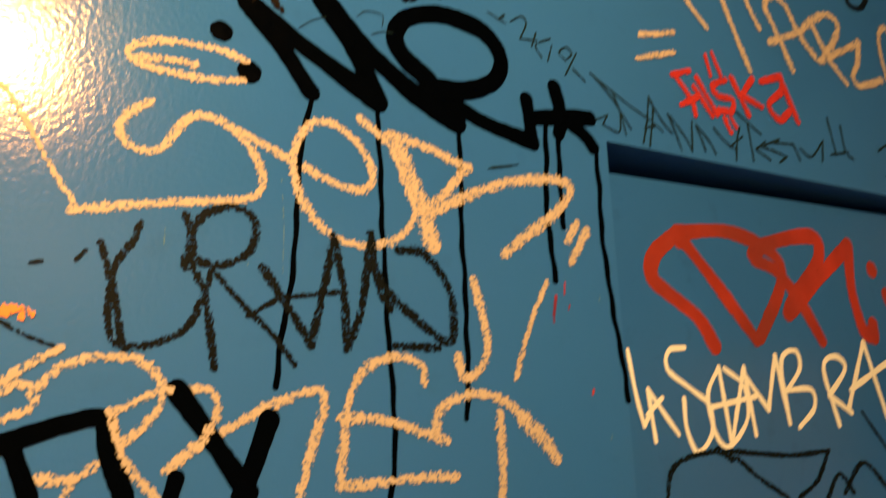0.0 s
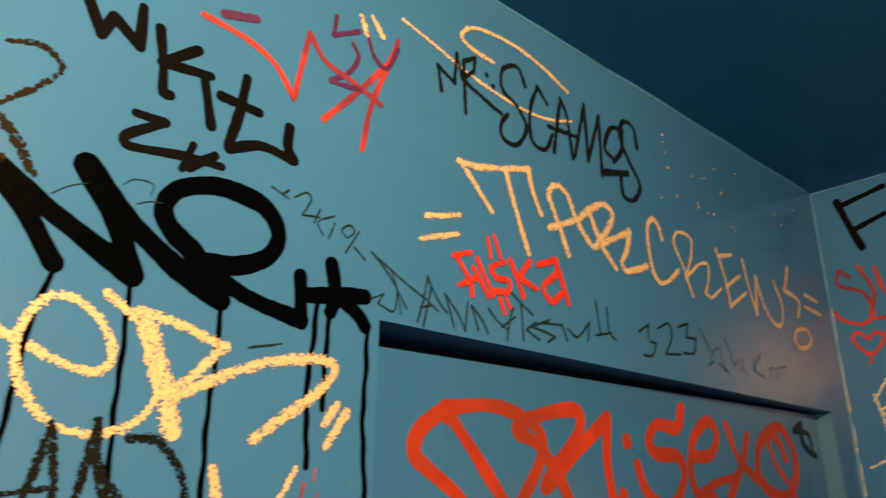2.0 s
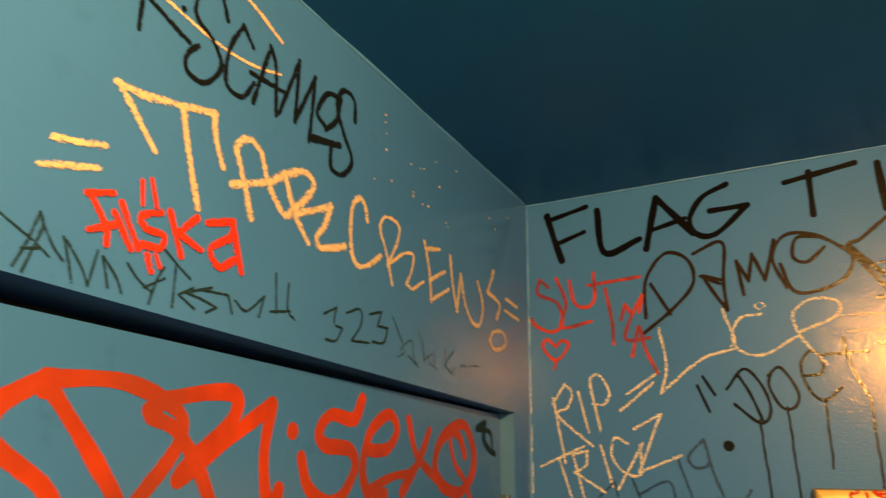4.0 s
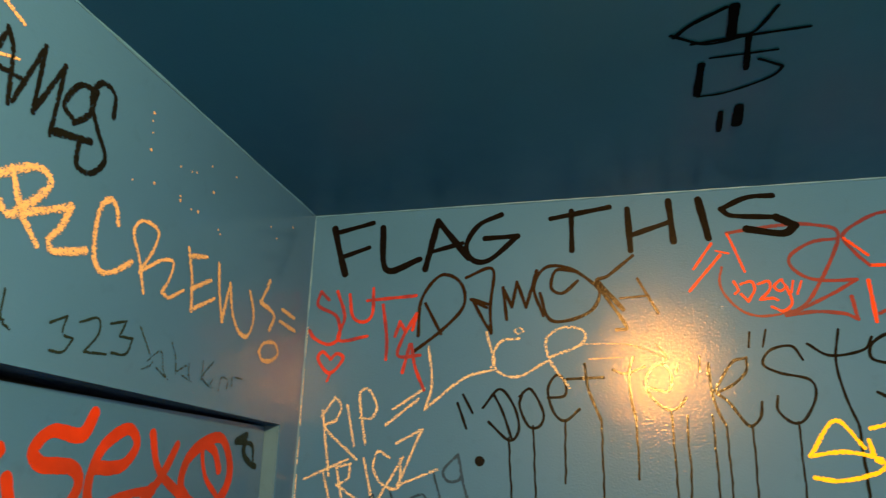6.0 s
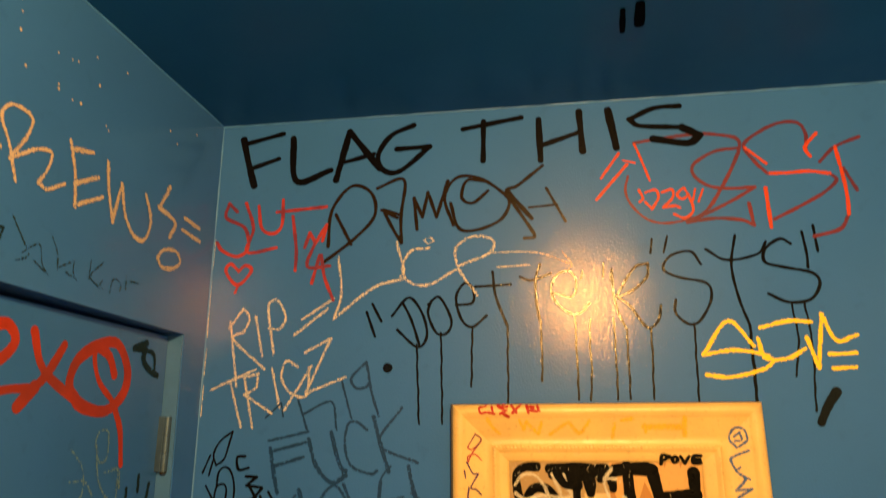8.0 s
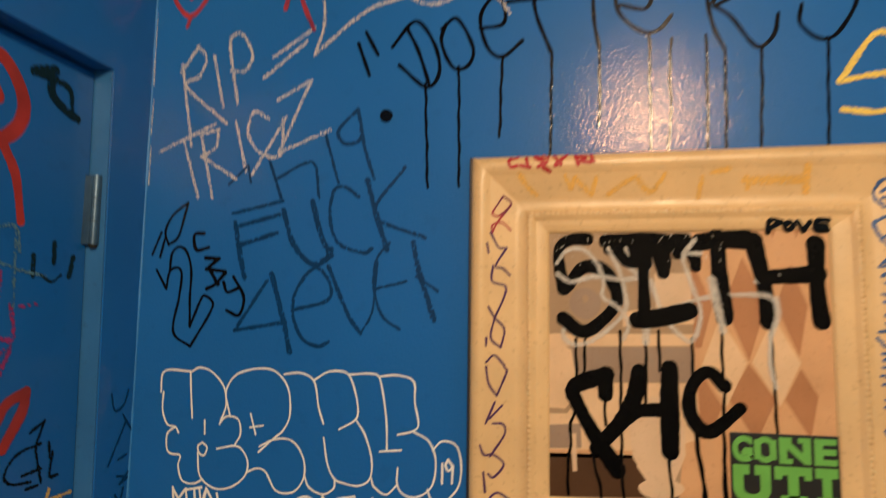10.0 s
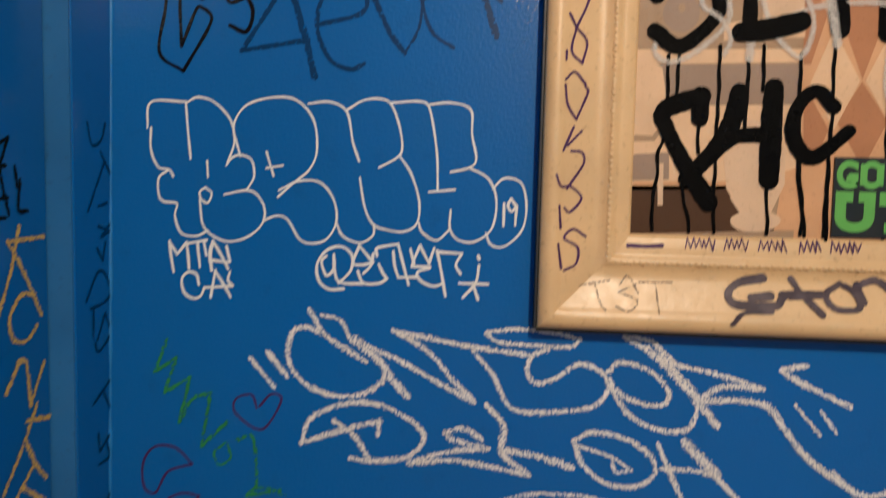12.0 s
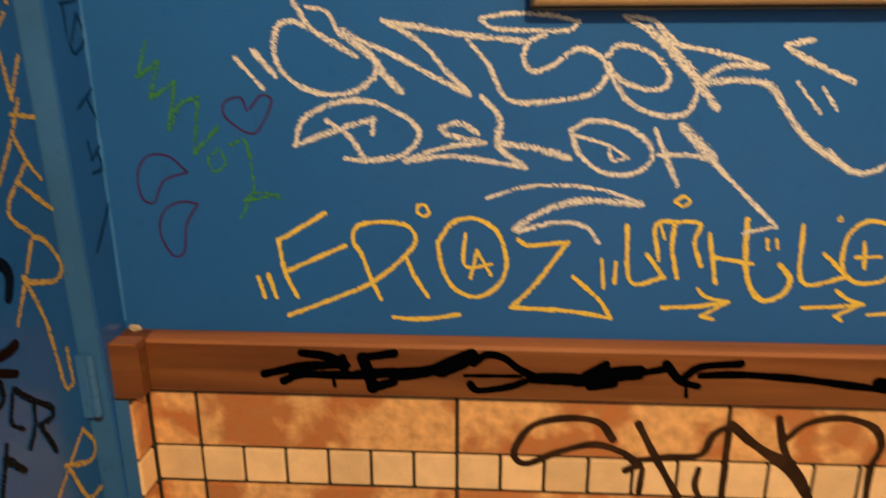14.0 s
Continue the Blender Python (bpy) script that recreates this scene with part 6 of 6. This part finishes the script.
g = graffiti("faint yellow smeared letters on cream picture frame", FRAME_FACE, yellowfaint)
pen(g, "smear", (6.9, (-516, 1897), (-525, 1883), (-535, 1874)))
pen(g, "smear", (6.2, (-569, 1894), (-575, 1880), (-580, 1892), (-595, 1875)))
pen(g, "smear", (6.2, (-598, 1873), (-604, 1891)), (6.2, (-617, 1872), (-636, 1885), (-647, 1891)))
pen(g, "smear", (6.9, (-649, 1889), (-664, 1874), (-680, 1893)))
pen(g, "smear", (7.5, (-731, 1893), (-746, 1896)), (7.5, (-719, 1887), (-716, 1868)))
pen(g, "smear", (11.2, (-765, 1883), (-795, 1883), (-821, 1883)), (7.5, (-766, 1887), (-767, 1876)), (8.8, (-827, 1896), (-827, 1871)))

g = graffiti("violet marker chain down cream picture frame", FRAME_FACE, violetpen)
pen(g, "link", (2.5, (-478, 1816), (-480, 1805)), (2.5, (-482, 1829), (-491, 1812), (-498, 1811)), (2.5, (-500, 1811), (-488, 1790), (-496, 1787), (-504, 1779)))
pen(g, "link", (2.5, (-485, 1790), (-484, 1772), (-499, 1766), (-497, 1752), (-487, 1729), (-480, 1742)))
pen(g, "link", (2.5, (-487, 1729), (-498, 1716), (-494, 1695), (-483, 1706), (-487, 1729)), (2.5, (-478, 1706), (-478, 1697)), (2.5, (-478, 1678), (-487, 1686), (-498, 1675)))
pen(g, "link", (2.5, (-478, 1673), (-481, 1654), (-490, 1640), (-501, 1668), (-498, 1673)))
pen(g, "link", (2.5, (-496, 1629), (-482, 1614)), (2.5, (-488, 1633), (-478, 1609)), (2.5, (-486, 1609), (-497, 1608), (-499, 1597), (-483, 1572)))
pen(g, "link", (2.5, (-472, 1585), (-477, 1574), (-487, 1574), (-498, 1563), (-487, 1549), (-481, 1553)), (2.5, (-476, 1555), (-478, 1533)))
pen(g, "link", (2.5, (-504, 1525), (-491, 1532), (-482, 1523), (-496, 1514), (-495, 1498), (-483, 1491)), (2.5, (-476, 1517), (-480, 1493)))

g = graffiti("red marker letters at top of frame's side", FRAME_FACE, redpurple)
pen(g, "link", (2.2, (-496, 1873), (-485, 1855), (-484, 1851), (-491, 1849), (-505, 1864), (-496, 1873)))
pen(g, "link", (2.2, (-505, 1862), (-490, 1842), (-484, 1829), (-484, 1838), (-495, 1841), (-505, 1832)))

g = graffiti("blue marker strokes running down cream picture frame", FRAME_FACE, bluepen)
pen(g, "stroke", (4.0, (-902, 1852), (-893, 1864), (-900, 1880), (-914, 1879), (-917, 1863), (-906, 1853)))
pen(g, "stroke", (4.0, (-900, 1868), (-908, 1874), (-910, 1863), (-901, 1861)))
pen(g, "stroke", (4.0, (-918, 1847), (-898, 1839), (-892, 1833), (-898, 1819), (-904, 1822)))
pen(g, "stroke", (4.0, (-898, 1817), (-909, 1805), (-898, 1791)))
pen(g, "stroke", (3.8, (-903, 1812), (-915, 1805)))
pen(g, "stroke", (3.8, (-895, 1788), (-917, 1791), (-897, 1778)))
pen(g, "stroke", (3.8, (-900, 1771), (-917, 1768), (-913, 1757), (-896, 1759)))
pen(g, "stroke", (3.8, (-898, 1751), (-916, 1745), (-898, 1737)))
pen(g, "stroke", (3.8, (-899, 1729), (-915, 1731), (-914, 1737)))
pen(g, "stroke", (3.8, (-892, 1719), (-909, 1723), (-913, 1711), (-899, 1704), (-890, 1713)))
pen(g, "stroke", (3.8, (-894, 1697), (-911, 1699), (-895, 1690)))
pen(g, "stroke", (3.8, (-894, 1683), (-911, 1686), (-907, 1675), (-892, 1674)))
pen(g, "stroke", (3.7, (-893, 1665), (-914, 1670), (-899, 1658)))
pen(g, "stroke", (3.7, (-895, 1650), (-913, 1653), (-906, 1640), (-894, 1642)))
pen(g, "stroke", (3.7, (-897, 1632), (-909, 1635)))
pen(g, "stroke", (3.7, (-894, 1619), (-903, 1629), (-912, 1619), (-902, 1608), (-893, 1617)))

g = graffiti("grey pencil letters on lower cream frame", FRAME_FACE, drypen)
pen(g, "letter", (2.0, (-499, 1476), (-529, 1482)), (2.0, (-515, 1478), (-520, 1459), (-525, 1453)))
pen(g, "letter", (1.9, (-555, 1479), (-538, 1471), (-556, 1463), (-548, 1453), (-535, 1457)), (1.9, (-539, 1478), (-547, 1487), (-557, 1471)))
pen(g, "letter", (1.9, (-558, 1481), (-590, 1482)), (1.9, (-574, 1480), (-577, 1452)))

g = graffiti("grey-violet marker word on lower cream frame", FRAME_FACE, brushpen)
pen(g, "letter", (8.2, (-678, 1489), (-655, 1484), (-644, 1473), (-651, 1463), (-689, 1463), (-695, 1470)), (8.2, (-666, 1470), (-684, 1472)))
pen(g, "letter", (6.8, (-705, 1489), (-714, 1475), (-732, 1456)), (8.2, (-696, 1473), (-736, 1475)))
pen(g, "letter", (6.1, (-751, 1486), (-737, 1475), (-745, 1462), (-767, 1463), (-764, 1478), (-751, 1486)))
pen(g, "letter", (6.8, (-767, 1486), (-772, 1469)), (6.8, (-766, 1484), (-786, 1490), (-802, 1475), (-811, 1463)))
pen(g, "dash", (4.2, (-646, 1444), (-659, 1455), (-685, 1457)))

g = graffiti("small black marker word on inner cream frame", FRAME_FACE, black2)
pen(g, "letter", (5.6, (-788, 1827), (-790, 1840), (-802, 1838), (-791, 1832)))
pen(g, "letter", (5.6, (-805, 1834), (-810, 1838), (-814, 1833), (-808, 1829), (-805, 1834)))
pen(g, "letter", (5.6, (-818, 1838), (-824, 1828), (-831, 1838)))
pen(g, "letter", (5.6, (-849, 1839), (-838, 1839), (-837, 1829), (-848, 1829)), (5.6, (-839, 1834), (-847, 1833)))

g = graffiti("illegible dark scrawl along inner lip of frame", FRAME_FACE, violetpen)
rng = random.Random(11)
for start, letters in ((-603, 12), (-640, 10), (-674, 11), (-712, 9), (-742, 12)):
    zigzag = [(start - 2.6 * i + rng.uniform(-0.8, 0.8), (1527 if i % 2 else 1516) + rng.uniform(-2, 1.5)) for i in range(letters)]
    pen(g, "scrawl", (1.2, *zigzag))
pen(g, "bar", (4.2, (-547, 1517), (-566, 1517), (-580, 1518)))

g = graffiti("thick black dripping spray letters across framed print", PRINT_FACE, printpaint)
pen(g, "letter", (14.0, (-593, 1822), (-574, 1821), (-561, 1812), (-561, 1791), (-566, 1764)), (14.4, (-571, 1767), (-587, 1788), (-607, 1788), (-621, 1772), (-626, 1750), (-608, 1727), (-587, 1715), (-565, 1730)))
pen(g, "letter", (14.9, (-620, 1820), (-650, 1821), (-678, 1819)), (13.2, (-678, 1818), (-703, 1819), (-710, 1797)), (11.0, (-667, 1812), (-675, 1787)), (17.7, (-653, 1817), (-657, 1793)), (13.2, (-655, 1793), (-656, 1735)), (13.3, (-625, 1813), (-636, 1796), (-654, 1793)), (18.7, (-648, 1729), (-677, 1733), (-704, 1740)))
pen(g, "letter", (15, (-614, 1819), (-644, 1819), (-673, 1817)), (15, (-673, 1816), (-679, 1799), (-677, 1782)), (16, (-618, 1810), (-643, 1808), (-669, 1809)), (13, (-636, 1802), (-658, 1802)))
pen(g, "letter", (15, (-687, 1812), (-713, 1813), (-741, 1818), (-766, 1816)), (12, (-693, 1804), (-709, 1809)), (11, (-712, 1806), (-712, 1789)))
pen(g, "letter", (12.0, (-715, 1821), (-767, 1824)), (18.0, (-735, 1824), (-737, 1778), (-741, 1733)))
pen(g, "letter", (17.3, (-613, 1667), (-577, 1652), (-582, 1631), (-601, 1597), (-624, 1562)), (16.1, (-612, 1664), (-612, 1645)))
pen(g, "letter", (17.1, (-649, 1672), (-642, 1639), (-627, 1613), (-601, 1585)), (14.9, (-636, 1619), (-649, 1628), (-674, 1630)), (19.2, (-682, 1676), (-681, 1631), (-681, 1585)))
pen(g, "letter", (14.2, (-739, 1658), (-723, 1673), (-707, 1661), (-701, 1635), (-711, 1613), (-726, 1610), (-755, 1635)))
pen(g, "letter", (17.9, (-773, 1818), (-783, 1765), (-786, 1729)), (18.2, (-836, 1814), (-836, 1765), (-839, 1730)), (17.6, (-782, 1777), (-837, 1781)))
pen(g, "drip", (3.3, (-579, 1706), (-580, 1676), (-578, 1625), (-573, 1611), (-573, 1592), (-570, 1566), (-570, 1533)))
pen(g, "drip", (3.3, (-589, 1706), (-589, 1664)))
pen(g, "drip", (3.3, (-629, 1716), (-629, 1646), (-629, 1581), (-630, 1532)))
pen(g, "drip", (3.3, (-611, 1642), (-612, 1611)))
pen(g, "drip", (3.3, (-656, 1704), (-657, 1672), (-655, 1636)))
pen(g, "drip", (3.3, (-597, 1585), (-600, 1564), (-604, 1549), (-606, 1532)))
pen(g, "drip", (3.3, (-670, 1717), (-672, 1673)))
pen(g, "drip", (3.3, (-680, 1582), (-680, 1558), (-682, 1545), (-681, 1532)))
pen(g, "drip", (3.3, (-706, 1709), (-708, 1606), (-710, 1578), (-715, 1553), (-714, 1532)))
pen(g, "drip", (3.3, (-737, 1722), (-738, 1649), (-737, 1617), (-736, 1531)))
pen(g, "drip", (3.2, (-788, 1723), (-791, 1603), (-791, 1531)))
pen(g, "drip", (3.2, (-709, 1604), (-718, 1531)))
pen(g, "drip", (3.7, (-737, 1605), (-738, 1528)))

g = graffiti("smeared white marker loops and painted glints over framed print", PRINT_FACE, smearwhite)
pen(g, "loop", (6, (-558, 1794), (-569, 1808), (-587, 1810), (-603, 1795), (-611, 1772), (-610, 1755), (-628, 1742), (-638, 1724), (-633, 1708)), (7, (-559, 1781), (-574, 1772), (-600, 1778), (-630, 1775), (-652, 1777)))
pen(g, "loop", (6.5, (-572, 1730), (-565, 1711), (-577, 1700), (-596, 1704), (-617, 1719), (-632, 1735), (-636, 1750), (-629, 1784), (-617, 1810)), (7, (-621, 1806), (-637, 1792), (-648, 1781)), (6, (-636, 1810), (-640, 1795)))
pen(g, "loop", (9.5, (-659, 1769), (-658, 1739), (-657, 1705)), (6.5, (-662, 1807), (-660, 1788), (-658, 1766)))
pen(g, "loop", (6.5, (-663, 1773), (-676, 1736), (-692, 1714), (-707, 1707), (-716, 1737), (-707, 1770), (-699, 1800), (-711, 1819)), (6, (-700, 1804), (-717, 1804)))
pen(g, "loop", (7, (-690, 1744), (-719, 1754), (-759, 1758), (-784, 1757), (-795, 1750)), (11, (-728, 1774), (-733, 1748), (-739, 1719)))
pen(g, "loop", (7, (-775, 1773), (-796, 1779)), (8, (-794, 1753), (-795, 1735), (-787, 1712)), (6, (-787, 1712), (-786, 1682), (-791, 1658)))
# short white dashes paint the lamp's sparkle on the black letters
rng = random.Random(5)
for _ in range(48):
    u, v = rng.uniform(-740, -556), rng.uniform(1790, 1828)
    pen(g, "scratch", (0.8, (u, v), (u + rng.uniform(-1, 2), v - rng.uniform(1.5, 4.5))))

g = graffiti("black marker scribble along wooden chair rail", RAIL_FACE, black)
pen(g, "scribble", (11, (-168, 1039), (-211, 1049), (-260, 1053)), (10, (-212, 1066), (-243, 1062), (-263, 1052)), (10, (-190, 1031), (-210, 1039), (-275, 1040)), (10, (-258, 1061), (-260, 1048)))
pen(g, "scribble", (15, (-281, 1062), (-288, 1041), (-292, 1025)), (11, (-281, 1062), (-316, 1068)), (12, (-275, 1041), (-316, 1045)), (11, (-290, 1025), (-315, 1033)))
pen(g, "scribble", (16, (-318, 1042), (-343, 1045), (-369, 1051)), (19, (-369, 1050), (-388, 1059), (-401, 1067)), (4.5, (-395, 1043), (-458, 1044)))
pen(g, "loop", (9, (-405, 1058), (-420, 1069), (-439, 1065), (-453, 1054), (-473, 1043)), (8.5, (-473, 1043), (-446, 1031), (-410, 1025), (-401, 1033)), (14, (-471, 1042), (-504, 1042), (-521, 1041)))
pen(g, "scribble", (17, (-520, 1040), (-548, 1047), (-585, 1052)), (12, (-529, 1046), (-549, 1060)), (11, (-534, 1034), (-559, 1038)), (9, (-587, 1051), (-613, 1057)))
pen(g, "scribble", (9, (-614, 1063), (-631, 1043), (-650, 1037)), (9.5, (-631, 1043), (-651, 1060), (-693, 1065)))
pen(g, "scribble", (9, (-652, 1050), (-693, 1052), (-754, 1049), (-807, 1043), (-850, 1038)), (13, (-840, 1046), (-850, 1045)))
pen(g, "drip", (4.5, (-247, 1040), (-248, 1026)))
pen(g, "drip", (4.5, (-637, 1038), (-639, 1024)))

g = graffiti("dark brown marker letters across travertine tiles", TILE_FACE, brownmark)
pen(g, "letter", (8.5, (-566, 960), (-548, 982), (-510, 986), (-472, 974), (-453, 940), (-467, 925), (-505, 942), (-544, 953), (-577, 944), (-598, 928), (-583, 920)))
pen(g, "letter", (8.3, (-593, 982), (-616, 938), (-650, 878)), (8.3, (-590, 933), (-628, 939), (-666, 944), (-678, 970), (-697, 984)), (6.7, (-666, 925), (-664, 902), (-674, 879)), (6.8, (-602, 923), (-600, 890)))
pen(g, "letter", (9.7, (-697, 984), (-728, 957), (-769, 936)), (8.3, (-732, 953), (-765, 927), (-798, 885)), (6.8, (-695, 974), (-696, 880)))
pen(g, "letter", (8.3, (-748, 994), (-760, 951), (-784, 914), (-798, 885)), (7.9, (-758, 967), (-780, 988), (-816, 996), (-851, 986), (-864, 962), (-857, 932), (-858, 887)))

g = graffiti("thick black marker stroke beside cream picture frame", PICTURE_WALL, black2)
pen(g, "stroke", (13.9, (-1066, 1936), (-1050, 1914), (-1037, 1889)))

g = graffiti("pale vertical paint scratches on blue wall", DOOR_WALL, greyfaint)
pen(g, "scratch", (0.7, (-1302, 1972), (-1300, 1942), (-1300, 1913)))
pen(g, "scratch", (0.7, (-1322, 1926), (-1321, 1916)))
pen(g, "scratch", (0.6, (-1368, 1934), (-1368, 1925)))
pen(g, "scratch", (1.0, (-1054, 1912), (-1055, 1907)))
pen(g, "scratch", (0.9, (-1053, 1807), (-1054, 1803)))

g = graffiti("small rust and black paint specks on blue wall", DOOR_WALL, redpurple)
pen(g, "speck", (2.8, (-1096, 1908), (-1099, 1894)))
pen(g, "speck", (1.4, (-1087, 1919), (-1088, 1910)))
pen(g, "speck", (1.4, (-1084, 1902), (-1085, 1899)))
pen(g, "speck", (1.9, (-1067, 1840), (-1068, 1837)))
pen(g, "speck", (1.4, (-1099, 1892), (-1099, 1889)))

g = graffiti("thin grey pencil arcs behind black letters", DOOR_WALL, pencil)
pen(g, "arc", (0.7, (-1293, 2078), (-1284, 2086), (-1274, 2091)), (0.8, (-1241, 2086), (-1233, 2090), (-1225, 2091)), (0.9, (-1150, 2000), (-1123, 2007)))
pen(g, "arc", (0.8, (-1252, 2097), (-1245, 2103), (-1233, 2103), (-1233, 2094)))

g = graffiti("short dark dashes beside black letters on blue wall", DOOR_WALL, pencil)
pen(g, "dash", (1.9, (-1147, 2001), (-1130, 2005)))
pen(g, "dash", (2.1, (-1129, 2130), (-1134, 2125)))

g = graffiti("chipped cream paint along the wall corner", PICTURE_WALL, drywhite)
pen(g, "chip", (3.4, (-3, 2231), (-2, 2175)))
pen(g, "chip", (3.3, (-2, 2151), (-2, 2089), (-3, 2047)))
pen(g, "chip", (3.1, (-4, 2024), (-3, 1976)))
pen(g, "chip", (3.1, (-4, 1958), (-4, 1907)))


# ---- wall tiles ----
GAP = 0.0022
JOINTS = [-0.078 - 0.308 * i for i in range(5)]
edges = [-0.0106 - SIDE_OUT] + JOINTS
for y1, y0 in zip(edges, edges[1:]):
    y0 = max(y0, BACK + 0.01)
    tile(y0 + GAP, y1 - GAP, 0.9355, 1.006, travertine)
    for k in range(3):
        tile(y0 + GAP, y1 - GAP, 0.8830 - 0.303 * (k + 1) + 0.005, 0.8830 - 0.303 * k - 0.001, travertine)
small = 0.308 / 6
tile(-0.078 + GAP * 0.8, -0.0126 - SIDE_OUT, 0.8870, 0.9315, cream_tile)
y1 = -0.078
while y1 > BACK + 0.06:
    hi, lo = min(y1, -0.0125), y1 - small
    if hi - lo > 0.012:
        tile(lo + GAP * 0.8, hi - GAP * 0.8, 0.8870, 0.9315, cream_tile)
    y1 -= small
x0, x1 = jamb_x(0.95) + 0.002, -0.0125
tile(x0 + 0.001, x1 - 0.001, 0.9355, 1.006, travertine, True)
tile(x0 + 0.001, x1 - 0.001, 0.8870, 0.9315, cream_tile, True)
for k in range(3):
    tile(x0 + 0.001, x1 - 0.001, 0.8830 - 0.303 * (k + 1) + 0.005, 0.8830 - 0.303 * k - 0.001, travertine, True)
